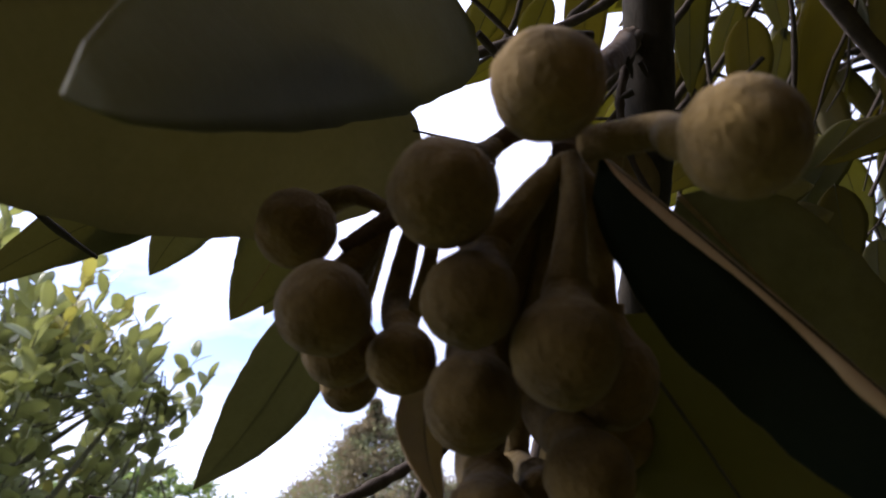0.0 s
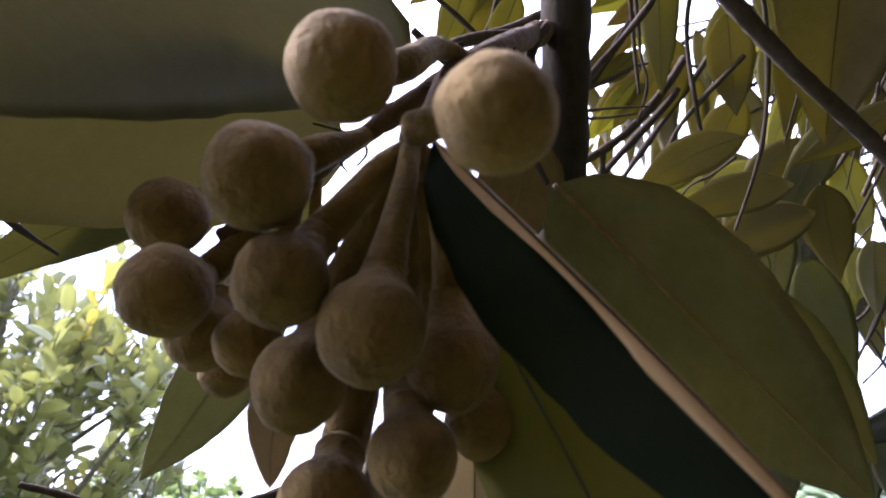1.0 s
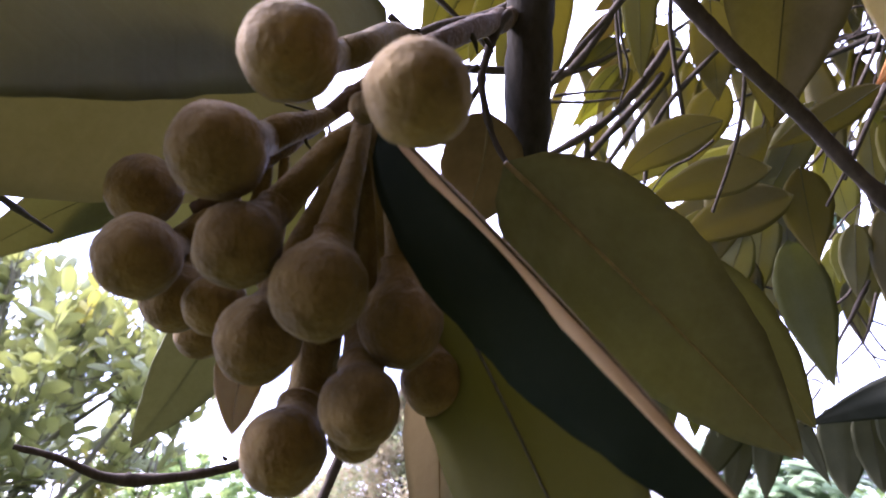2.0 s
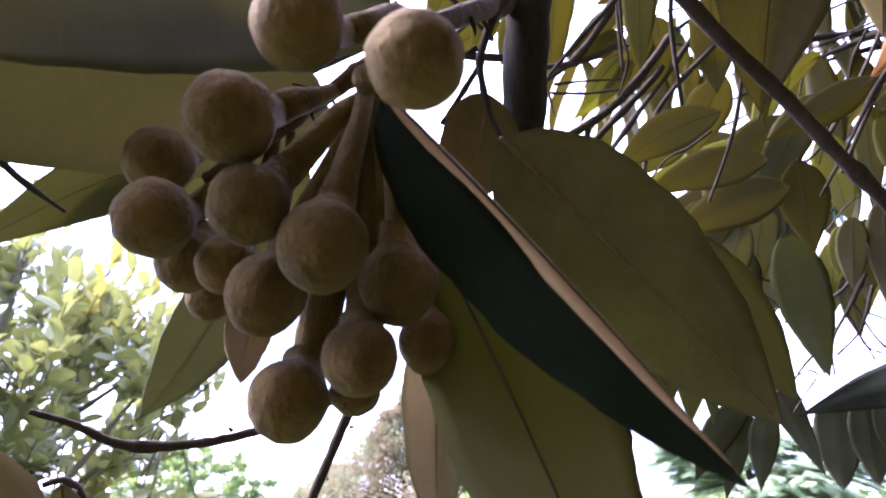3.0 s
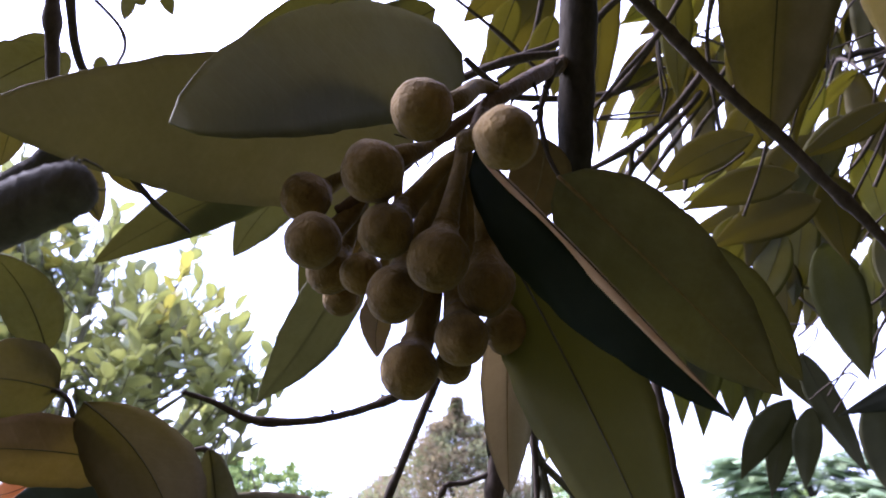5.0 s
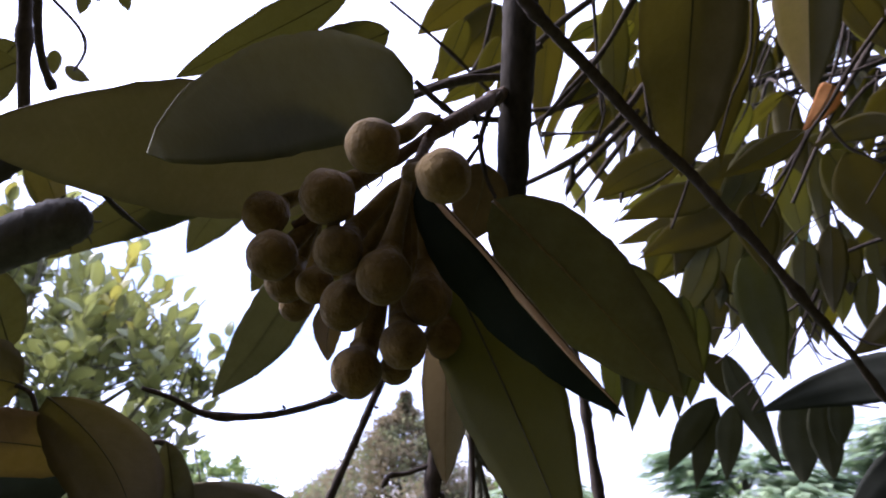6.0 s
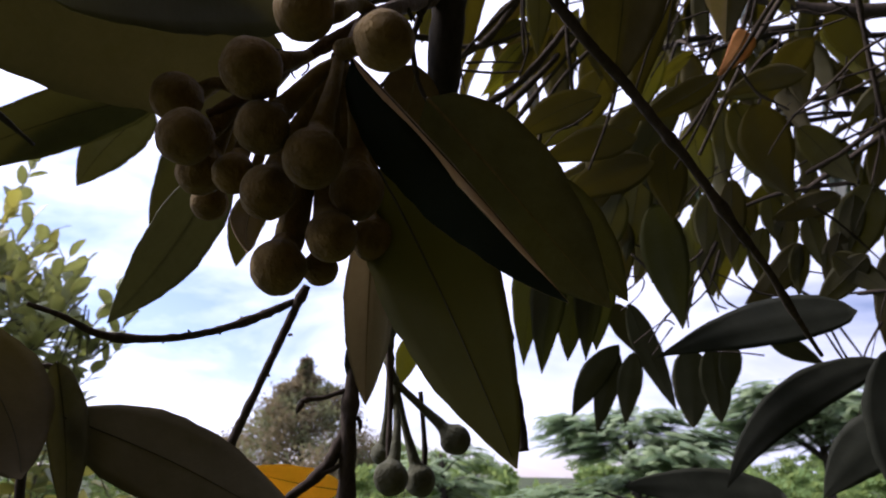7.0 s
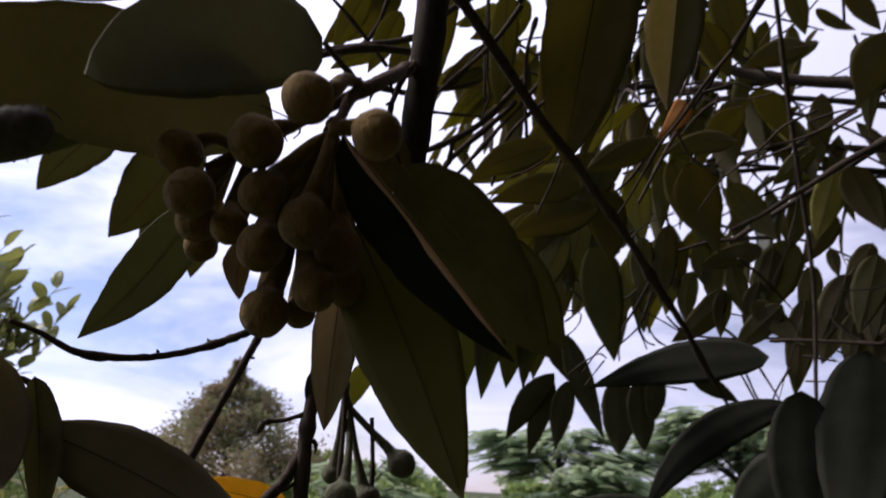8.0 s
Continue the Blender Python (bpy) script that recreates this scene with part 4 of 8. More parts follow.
flower_bud(young, (0.062, 0.3285, 1.5375), 0.0086, [(0.0468, 0.3265, 1.5885, 0.0015), (0.0534, 0.3284, 1.5641, 0.0017), (0.0593, 0.3287, 1.5457, 0.0028)], long=1.05, skin=YOUNG, seed=127)
flower_bud(young, (0.0411, 0.3495, 1.5515), 0.0061, [(0.0432, 0.3254, 1.5977, 0.0015), (0.0435, 0.3432, 1.5742, 0.0018), (0.0419, 0.3493, 1.5571, 0.0024)], long=1.05, skin=YOUNG, seed=128)
# the low twig whose leaves show at the lower edge
low_branch = thing("durian_branch", (-0.118, 0.2572, 1.524), "low durian twig with curled brownish-green leaves", "branch", "durian branches")
part("stem", tube([(-0.1101, 0.2696, 1.5011, 0.00239), (-0.1171, 0.2689, 1.5327, 0.00224), (-0.1158, 0.2691, 1.5566, 0.00180), (-0.1109, 0.2699, 1.5742, 0.00150), (-0.1068, 0.2704, 1.5847, 0.00120)], 8, 8, 0.15, 2, 131), TWIG, low_branch)
leaf(low_branch, (-0.1048, 0.2679, 1.5622), (0.011, 0.2678, 1.5099), 0.0405, (-0.113, 0.961, -0.252), bend=0.06, bow=-0.044, folds=(10, 8), faces=[LEAF_SHADED_OLIVE, LEAF_HAZED], seed=41, label="broad leaf arching over the lower edge", rib=SOFT_RIB)
leaf(low_branch, (-0.1113, 0.2682, 1.5868), (-0.0911, 0.2571, 1.5177), 0.0200, (-0.458, 0.847, -0.27), bend=0.05, bow=-0.032, folds=(-30, -30), seed=42, rib=SOFT_RIB)
leaf(low_branch, (-0.1599, 0.2382, 1.6027), (-0.1007, 0.2313, 1.5359), 0.0445, (-0.327, 0.866, -0.379), bend=0.08, bow=-0.118, folds=(14, 16), faces=[LEAF_TOP, LEAF_BROWN], seed=43, label="large dull brown-green arching leaf", blunt=0.75, rib=SOFT_RIB)
leaf(low_branch, (-0.1453, 0.2638, 1.5774), (-0.1821, 0.181, 1.5744), 0.0312, (-0.899, 0.392, 0.196), bend=0.08, bow=0.038, folds=(14, 10), faces=[LEAF_TOP, LEAF_RUST], seed=44, label="long rust-brown curled leaf", rib=SOFT_RIB)
leaf(low_branch, (-0.1772, 0.2441, 1.6087), (-0.1851, 0.1886, 1.6035), 0.0369, (-0.962, 0.114, 0.249), bend=0.08, bow=0.031, folds=(10, 10), faces=[LEAF_TOP, LEAF_BROWN], seed=45, blunt=0.75, heel=0.45, rib=SOFT_RIB)
leaf(low_branch, (-0.1945, 0.2534, 1.628), (-0.1906, 0.1962, 1.6591), 0.0265, (-0.572, 0.362, 0.736), bend=0.08, bow=0.047, folds=(10, 10), seed=46, rib=SOFT_RIB)
leaf(low_branch, (-0.1548, 0.2726, 1.5707), (-0.1765, 0.2236, 1.556), 0.0240, (-0.914, 0.406, -0.003), bend=0.08, bow=-0.044, folds=(10, 10), faces=[LEAF_SHADED_OLIVE, LEAF_SHADED_OLIVE], seed=47, rib=False)
leaf(low_branch, (-0.1987, 0.281, 1.5736), (-0.2037, 0.2534, 1.5618), 0.0162, (-0.956, 0.243, -0.165), bend=0.08, bow=-0.087, folds=(10, 10), faces=[LEAF_ORANGE, LEAF_ORANGE], seed=48, label="withered orange leaf", rib=SOFT_RIB)
part("twig", tube([(-0.1651, 0.2418, 1.5949, 0.00120), (-0.1681, 0.2388, 1.6035, 0.00120), (-0.1772, 0.2418, 1.6078, 0.00107), (-0.1837, 0.2399, 1.6078, 0.00077)], 7, 8, 0.15, 1, 140), TWIG, low_branch)
part("twig", tube([(-0.1964, 0.2275, 1.6248, 0.00092), (-0.1893, 0.2327, 1.6257, 0.00108), (-0.1827, 0.2385, 1.6202, 0.00108), (-0.1775, 0.2440, 1.6082, 0.00092)], 7, 8, 0.15, 1, 141), TWIG, low_branch)
part("twig", tube([(-0.1335, 0.2937, 1.5860, 0.00113), (-0.1262, 0.2969, 1.5882, 0.00162), (-0.1191, 0.3003, 1.5814, 0.00194), (-0.1125, 0.3034, 1.5637, 0.00194), (-0.1071, 0.3044, 1.5358, 0.00194)], 8, 8, 0.15, 1, 142), TWIG, low_branch)
leaf(low_branch, (0.0165, 0.5295, 1.5273), (-0.0599, 0.5026, 1.5414), 0.0276, (-0.27, 0.919, 0.286), bend=0.05, bow=-0.035, folds=(14, 14), faces=[LEAF_YELLOW, LEAF_YELLOW], seed=49, label="bright yellow dying leaf", rib=SOFT_RIB)
# the slanting branch and the leaves beside it
slant = thing("durian_branch", (0.0692, 0.128, 1.7464), "slanting dark durian branch with bronze-backed leaves", "branch", "durian branches")
part("stem", tube([(0.0471, 0.1227, 1.7572, 0.0027), (0.0570, 0.1294, 1.7486, 0.0026), (0.0688, 0.1395, 1.7424, 0.0025), (0.0857, 0.1546, 1.7351, 0.0025), (0.1013, 0.1649, 1.7237, 0.0024), (0.1150, 0.1710, 1.7114, 0.0023), (0.1320, 0.1789, 1.6998, 0.0023), (0.1453, 0.1831, 1.6859, 0.0022), (0.1628, 0.1889, 1.6689, 0.0020), (0.1839, 0.1982, 1.6469, 0.0019), (0.2035, 0.2096, 1.6317, 0.0016), (0.2252, 0.2248, 1.6123, 0.0014), (0.2502, 0.2470, 1.5988, 0.0009)], 12, 8, 0.2, 7, 5), TWIG, slant)
leaf(slant, (0.1279, 0.1233, 1.7938), (0.1385, 0.2082, 1.7118), 0.0469, (0.252, 0.650, 0.717), bend=0.05, bow=0.000, folds=(-20, -20), faces=[LEAF_TOP, LEAF_BROWN], seed=51, label="long dark hanging leaf", blunt=0.90, heel=0.62, rib=SOFT_RIB)
leaf(slant, (0.4182, 0.568, 1.5265), (0.2857, 0.6325, 1.5329), 0.0374, (0.437, 0.899, -0.012), bend=0.04, bow=0.025, folds=(8, 8), faces=[LEAF_SHADED_OLIVE, LEAF_SHADED_OLIVE], seed=55, rib=False)
leaf(slant, (0.2603, 0.2791, 1.9312), (0.2862, 0.3562, 1.8532), 0.0475, (0.411, 0.705, 0.578), bend=0.05, bow=0.000, folds=(-14, -28), faces=[LEAF_TOP, LEAF_CROWN, LEAF_PALE_TAN], seed=52, label="hanging leaf with one half tan", blunt=1.00, heel=0.62, rib=SOFT_RIB)
leaf(slant, (0.2983, 0.3462, 1.8576), (0.2905, 0.3853, 1.8404), 0.0197, (0.434, 0.723, 0.537), bend=0.05, bow=-0.060, folds=(24, 10), faces=[LEAF_ORANGE, LEAF_ORANGE], seed=53, label="withered orange leaf", blunt=1.15, heel=0.32, rib=SOFT_RIB)
# the yellow-green leaves just behind the upright twig
behind = thing("durian_branch", (0.1817, 0.4094, 1.9965), "thin forked durian twigs with narrow yellow-green leaves", "branch", "durian branches")
leaf(behind, (0.0628, 0.4154, 1.9812), (-0.001, 0.4539, 1.9282), 0.0405, (-0.013, 0.801, 0.598), bend=0.06, bow=-0.035, folds=(10, 14), faces=[LEAF_TOP, LEAF_CROWN], seed=70, blunt=1.0, rib=SOFT_RIB)
leaf(behind, (0.0599, 0.4136, 2.0141), (-0.0152, 0.4461, 1.9718), 0.0406, (-0.025, 0.77, 0.637), bend=0.06, bow=0.024, folds=(10, 14), faces=[LEAF_TOP, LEAF_CROWN], seed=71, blunt=1.0, rib=SOFT_RIB)
leaf(behind, (0.0624, 0.4501, 1.9353), (0.0077, 0.4664, 1.9098), 0.0192, (-0.007, 0.836, 0.549), bend=0.06, bow=0.034, folds=(10, 14), faces=[LEAF_TOP, LEAF_GREEN_UNDER], seed=72, blunt=1.0, rib=SOFT_RIB)
leaf(behind, (0.1068, 0.411, 2.0124), (0.1021, 0.4958, 1.8953), 0.0350, (0.096, 0.808, 0.581), bend=0.06, bow=0.000, folds=(10, 14), faces=[LEAF_TOP, LEAF_CROWN], seed=73, blunt=1.0, rib=SOFT_RIB)
leaf(behind, (0.1464, 0.4178, 1.965), (0.1212, 0.4308, 1.954), 0.0149, (0.143, 0.784, 0.604), bend=0.06, bow=0.053, folds=(10, 14), faces=[LEAF_TOP, LEAF_LIME], seed=74, blunt=1.0, rib=SOFT_RIB)
leaf(behind, (0.1806, 0.4272, 1.9755), (0.1517, 0.4497, 1.955), 0.0165, (0.186, 0.782, 0.595), bend=0.06, bow=0.000, folds=(10, 14), faces=[LEAF_TOP, LEAF_LIME], seed=75, blunt=1.0, rib=SOFT_RIB)
leaf(behind, (0.1854, 0.4394, 1.958), (0.1526, 0.4565, 1.9452), 0.0154, (0.191, 0.796, 0.575), bend=0.06, bow=0.056, folds=(10, 14), faces=[LEAF_TOP, LEAF_GREEN_UNDER], seed=76, blunt=1.0, rib=SOFT_RIB)
leaf(behind, (0.152, 0.4464, 1.9243), (0.1224, 0.4615, 1.9091), 0.0171, (0.148, 0.829, 0.54), bend=0.06, bow=-0.058, folds=(10, 14), faces=[LEAF_TOP, LEAF_GREEN_UNDER], seed=77, blunt=1.0, rib=SOFT_RIB)
leaf(behind, (0.1541, 0.4561, 1.9088), (0.1263, 0.4807, 1.8755), 0.0144, (0.153, 0.851, 0.503), bend=0.06, bow=0.043, folds=(10, 14), faces=[LEAF_TOP, LEAF_LIME], seed=78, blunt=1.0, rib=SOFT_RIB)
leaf(behind, (0.165, 0.4645, 1.9107), (0.1408, 0.4856, 1.8833), 0.0163, (0.169, 0.848, 0.502), bend=0.06, bow=0.026, folds=(10, 14), faces=[LEAF_TOP, LEAF_CROWN], seed=79, blunt=1.0, rib=SOFT_RIB)
leaf(behind, (0.1845, 0.4761, 1.9418), (0.1608, 0.5054, 1.9033), 0.0238, (0.19, 0.834, 0.517), bend=0.06, bow=0.000, folds=(10, 14), faces=[LEAF_TOP, LEAF_CROWN], seed=80, blunt=1.0, rib=SOFT_RIB)
leaf(behind, (0.1985, 0.4729, 1.9411), (0.1836, 0.5013, 1.9015), 0.0215, (0.217, 0.829, 0.516), bend=0.06, bow=0.000, folds=(10, 14), faces=[LEAF_TOP, LEAF_CROWN], seed=81, blunt=1.0, rib=SOFT_RIB)
leaf(behind, (0.1925, 0.4821, 1.9663), (0.2008, 0.5034, 1.9306), 0.0233, (0.219, 0.814, 0.539), bend=0.06, bow=0.000, folds=(10, 14), faces=[LEAF_TOP, LEAF_CROWN], seed=82, blunt=1.0, rib=SOFT_RIB)
leaf(behind, (0.1901, 0.4455, 2.0145), (0.1862, 0.4746, 1.9789), 0.0233, (0.207, 0.768, 0.606), bend=0.06, bow=0.000, folds=(10, 14), faces=[LEAF_TOP, LEAF_GREEN_UNDER], seed=83, blunt=1.0, rib=SOFT_RIB)
part("twig", tube([(0.1836, 0.4061, 1.9997, 0.00374), (0.1712, 0.4161, 1.9761, 0.00322), (0.1450, 0.4382, 1.9382, 0.00295), (0.1222, 0.4599, 1.9117, 0.00272), (0.0896, 0.4753, 1.8929, 0.00204)], 7, 8, 0.18, 3, 168), TWIG, behind)
part("twig", tube([(0.1526, 0.4515, 1.9164, 0.00136), (0.1225, 0.4626, 1.9074, 0.00204), (0.0869, 0.4676, 1.9061, 0.00204)], 7, 8, 0.18, 3, 169), TWIG, behind)
part("twig", tube([(0.1372, 0.3852, 1.9749, 0.00132), (0.1455, 0.4210, 1.9272, 0.00132), (0.1523, 0.4451, 1.8886, 0.00088)], 7, 8, 0.18, 3, 170), TWIG, behind)
part("twig", tube([(0.1539, 0.4604, 1.8822, 0.00089), (0.1274, 0.4655, 1.8817, 0.00111), (0.1012, 0.4679, 1.8836, 0.00111)], 7, 8, 0.18, 3, 171), TWIG, behind)
part("twig", tube([(0.1002, 0.4678, 1.8841, 0.00089), (0.1021, 0.4721, 1.8761, 0.00089), (0.1050, 0.4762, 1.8679, 0.00045)], 7, 8, 0.18, 3, 172), TWIG, behind)
part("twig", tube([(0.1986, 0.4734, 1.9403, 0.00337), (0.1809, 0.4714, 1.9129, 0.00327), (0.1559, 0.4823, 1.8841, 0.00322), (0.1249, 0.4880, 1.8624, 0.00295), (0.0869, 0.5004, 1.8460, 0.00250)], 7, 8, 0.18, 3, 173), TWIG, behind)
part("twig", tube([(0.1953, 0.4868, 1.9209, 0.00241), (0.1811, 0.4892, 1.9031, 0.00285), (0.1385, 0.5092, 1.8610, 0.00280), (0.1297, 0.5181, 1.8454, 0.00234)], 7, 8, 0.18, 3, 174), TWIG, behind)
part("twig", tube([(0.1320, 0.4863, 1.8634, 0.00227), (0.1334, 0.5008, 1.8568, 0.00207), (0.1327, 0.5156, 1.8497, 0.00187)], 7, 8, 0.18, 3, 175), TWIG, behind)
part("twig", tube([(0.0849, 0.3063, 1.8584, 0.00224), (0.0587, 0.3160, 1.8479, 0.00224), (0.0237, 0.3218, 1.8397, 0.00207), (-0.0193, 0.3271, 1.8257, 0.00172)], 7, 8, 0.18, 3, 176), TWIG, behind)
part("twig", tube([(-0.0248, 0.3267, 1.9106, 0.00113), (0.0174, 0.3498, 1.8864, 0.00133), (0.0536, 0.3691, 1.8589, 0.00133)], 7, 8, 0.18, 3, 177), TWIG, behind)
part("twig", tube([(0.1431, 0.4040, 1.9827, 0.00318), (0.1122, 0.4139, 1.9613, 0.00313), (0.0866, 0.4315, 1.9419, 0.00268)], 7, 8, 0.18, 3, 178), TWIG, behind)
# the hanging leaves of the crown
crown = thing("durian_branch", (0.4721, 0.4979, 2.1971), "leafy durian branch, long pointed leaves hanging in rows", "branch", "durian branches")
leaf(crown, (0.3968, 0.7523, 1.8833), (0.4336, 0.7823, 1.7248), 0.0546, (0.401, 0.879, 0.259), bend=0.05, bow=-0.039, folds=(10, 12), faces=[LEAF_TOP, LEAF_OLIVE], seed=100, blunt=0.95, rib=SOFT_RIB)
# the next five leaves are darkened by face colour, as if in shade
leaf(crown, (0.4721, 0.5077, 1.6892), (0.3333, 0.6386, 1.6623), 0.0463, (0.652, 0.732, 0.197), bend=0.05, bow=0.047, folds=(10, 12), faces=[LEAF_SHADED_OLIVE, LEAF_SHADED_OLIVE], seed=101, blunt=1.1, rib=False)
leaf(crown, (0.4875, 0.5049, 1.6444), (0.3519, 0.5507, 1.5332), 0.0396, (0.378, 0.922, -0.081), bend=0.05, bow=0.115, folds=(10, 12), faces=[LEAF_SHADED_OLIVE, LEAF_SHADED_OLIVE], seed=102, blunt=1.0, rib=False)
leaf(crown, (0.4462, 0.4347, 1.6449), (0.4458, 0.4424, 1.5041), 0.0600, (0.471, 0.881, 0.047), bend=0.05, bow=0.000, folds=(10, 12), faces=[LEAF_SHADED_OLIVE, LEAF_SHADED_OLIVE], seed=103, blunt=0.95, rib=False)
leaf(crown, (0.4835, 0.3955, 1.6775), (0.4645, 0.4271, 1.5021), 0.0680, (0.66, 0.749, 0.063), bend=0.05, bow=0.000, folds=(10, 12), faces=[LEAF_SHADED_OLIVE, LEAF_SHADED_OLIVE], seed=104, blunt=1.1, rib=False)
leaf(crown, (0.467, 0.4509, 1.5914), (0.4058, 0.4965, 1.5272), 0.0443, (0.585, 0.811, 0.019), bend=0.05, bow=0.082, folds=(10, 12), faces=[LEAF_SHADED_OLIVE, LEAF_SHADED_OLIVE], seed=105, blunt=1.0, rib=False)
leaf(crown, (0.5651, 0.4952, 1.7835), (0.5532, 0.5335, 1.693), 0.0412, (0.64, 0.734, 0.227), bend=0.05, bow=0.000, folds=(10, 12), faces=[LEAF_TOP, LEAF_CROWN], seed=106, blunt=0.95, rib=SOFT_RIB)
leaf(crown, (0.5503, 0.5535, 1.8394), (0.5258, 0.605, 1.7481), 0.0531, (0.581, 0.766, 0.276), bend=0.05, bow=0.000, folds=(10, 12), faces=[LEAF_TOP, LEAF_GREEN_UNDER], seed=107, blunt=1.1, rib=SOFT_RIB)
leaf(crown, (0.5726, 0.4853, 1.7908), (0.5871, 0.4989, 1.7111), 0.0392, (0.664, 0.707, 0.242), bend=0.05, bow=0.000, folds=(10, 12), faces=[LEAF_TOP, LEAF_CROWN], seed=108, blunt=1.0, rib=SOFT_RIB)
leaf(crown, (0.5921, 0.4823, 1.7496), (0.5827, 0.5134, 1.6664), 0.0419, (0.673, 0.714, 0.191), bend=0.05, bow=0.000, folds=(10, 12), faces=[LEAF_TOP, LEAF_GREEN_UNDER], seed=109, blunt=0.95, rib=SOFT_RIB)
leaf(crown, (0.4676, 0.6755, 1.8354), (0.4662, 0.6966, 1.7727), 0.0270, (0.475, 0.837, 0.272), bend=0.05, bow=0.000, folds=(10, 12), faces=[LEAF_TOP, LEAF_LIME], seed=110, blunt=1.1, rib=SOFT_RIB)
leaf(crown, (0.4892, 0.6656, 1.8274), (0.4891, 0.6865, 1.7617), 0.0263, (0.498, 0.826, 0.262), bend=0.05, bow=0.045, folds=(10, 12), faces=[LEAF_TOP, LEAF_GREEN_UNDER], seed=111, blunt=1.0, rib=SOFT_RIB)
leaf(crown, (0.5081, 0.6463, 1.8466), (0.5118, 0.6646, 1.7886), 0.0259, (0.52, 0.805, 0.286), bend=0.05, bow=0.000, folds=(10, 12), faces=[LEAF_TOP, LEAF_CROWN], seed=112, blunt=0.95, rib=SOFT_RIB)
leaf(crown, (0.5011, 0.5995, 1.8166), (0.5182, 0.6075, 1.7581), 0.0259, (0.549, 0.792, 0.268), bend=0.05, bow=0.000, folds=(10, 12), faces=[LEAF_TOP, LEAF_GREEN_UNDER], seed=113, blunt=1.1, rib=SOFT_RIB)
leaf(crown, (0.5284, 0.588, 1.7955), (0.5204, 0.6114, 1.7388), 0.0266, (0.565, 0.787, 0.246), bend=0.05, bow=0.000, folds=(10, 12), faces=[LEAF_TOP, LEAF_CROWN], seed=114, blunt=1.0, rib=SOFT_RIB)
leaf(crown, (0.5708, 0.5491, 1.8098), (0.5695, 0.5715, 1.7487), 0.0261, (0.616, 0.744, 0.26), bend=0.05, bow=0.000, folds=(10, 12), faces=[LEAF_TOP, LEAF_GREEN_UNDER], seed=115, blunt=0.95, rib=SOFT_RIB)
leaf(crown, (0.5866, 0.5557, 1.7536), (0.5782, 0.576, 1.705), 0.0235, (0.63, 0.75, 0.204), bend=0.05, bow=0.000, folds=(10, 12), faces=[LEAF_TOP, LEAF_CROWN], seed=116, blunt=1.1, rib=SOFT_RIB)
leaf(crown, (0.5623, 0.5753, 1.7554), (0.5803, 0.5742, 1.7049), 0.0218, (0.617, 0.76, 0.205), bend=0.05, bow=0.000, folds=(10, 12), faces=[LEAF_TOP, LEAF_LIME], seed=117, blunt=1.0, rib=SOFT_RIB)
leaf(crown, (0.6117, 0.5046, 1.8273), (0.5994, 0.5368, 1.7764), 0.0271, (0.655, 0.7, 0.285), bend=0.05, bow=0.000, folds=(10, 12), faces=[LEAF_TOP, LEAF_CROWN], seed=118, blunt=0.95, rib=SOFT_RIB)
leaf(crown, (0.6269, 0.512, 1.7731), (0.6301, 0.5305, 1.7024), 0.0308, (0.681, 0.7, 0.213), bend=0.05, bow=0.000, folds=(10, 12), faces=[LEAF_TOP, LEAF_GREEN_UNDER], seed=119, blunt=1.1, rib=SOFT_RIB)
leaf(crown, (0.6051, 0.4736, 1.7371), (0.5936, 0.5044, 1.6605), 0.0350, (0.687, 0.704, 0.18), bend=0.05, bow=0.000, folds=(10, 12), faces=[LEAF_TOP, LEAF_CROWN], seed=120, blunt=1.0, rib=SOFT_RIB)
leaf(crown, (0.4545, 0.7441, 1.8299), (0.4669, 0.7573, 1.7626), 0.0262, (0.445, 0.86, 0.251), bend=0.05, bow=0.000, folds=(10, 12), faces=[LEAF_TOP, LEAF_GREEN_UNDER], seed=121, blunt=0.95, rib=SOFT_RIB)
leaf(crown, (0.6124, 0.5517, 1.8788), (0.5922, 0.5931, 1.8255), 0.0311, (0.618, 0.717, 0.323), bend=0.05, bow=0.000, folds=(10, 12), faces=[LEAF_TOP, LEAF_CROWN], seed=122, blunt=1.1, rib=SOFT_RIB)
leaf(crown, (0.4833, 0.6412, 1.8953), (0.5246, 0.6385, 1.8386), 0.0310, (0.514, 0.788, 0.338), bend=0.05, bow=0.000, folds=(10, 12), faces=[LEAF_TOP, LEAF_GREEN_UNDER], seed=123, blunt=1.0, rib=SOFT_RIB)
leaf(crown, (0.4282, 0.6857, 1.8649), (0.4251, 0.7057, 1.8145), 0.0256, (0.432, 0.847, 0.309), bend=0.05, bow=0.000, folds=(10, 12), faces=[LEAF_TOP, LEAF_LIME], seed=124, blunt=0.95, rib=SOFT_RIB)
leaf(crown, (0.4453, 0.6755, 1.8675), (0.4494, 0.7027, 1.7836), 0.0345, (0.455, 0.841, 0.295), bend=0.05, bow=0.000, folds=(10, 12), faces=[LEAF_TOP, LEAF_GREEN_UNDER], seed=125, blunt=1.1, rib=SOFT_RIB)
leaf(crown, (0.4698, 0.6622, 1.8661), (0.4732, 0.6832, 1.804), 0.0300, (0.48, 0.823, 0.305), bend=0.05, bow=0.000, folds=(10, 12), faces=[LEAF_TOP, LEAF_CROWN], seed=126, blunt=1.0, rib=SOFT_RIB)
leaf(crown, (0.4922, 0.6492, 1.8646), (0.5031, 0.6633, 1.8095), 0.0283, (0.507, 0.805, 0.307), bend=0.05, bow=0.000, folds=(10, 12), faces=[LEAF_TOP, LEAF_GREEN_UNDER], seed=127, blunt=0.95, rib=SOFT_RIB)
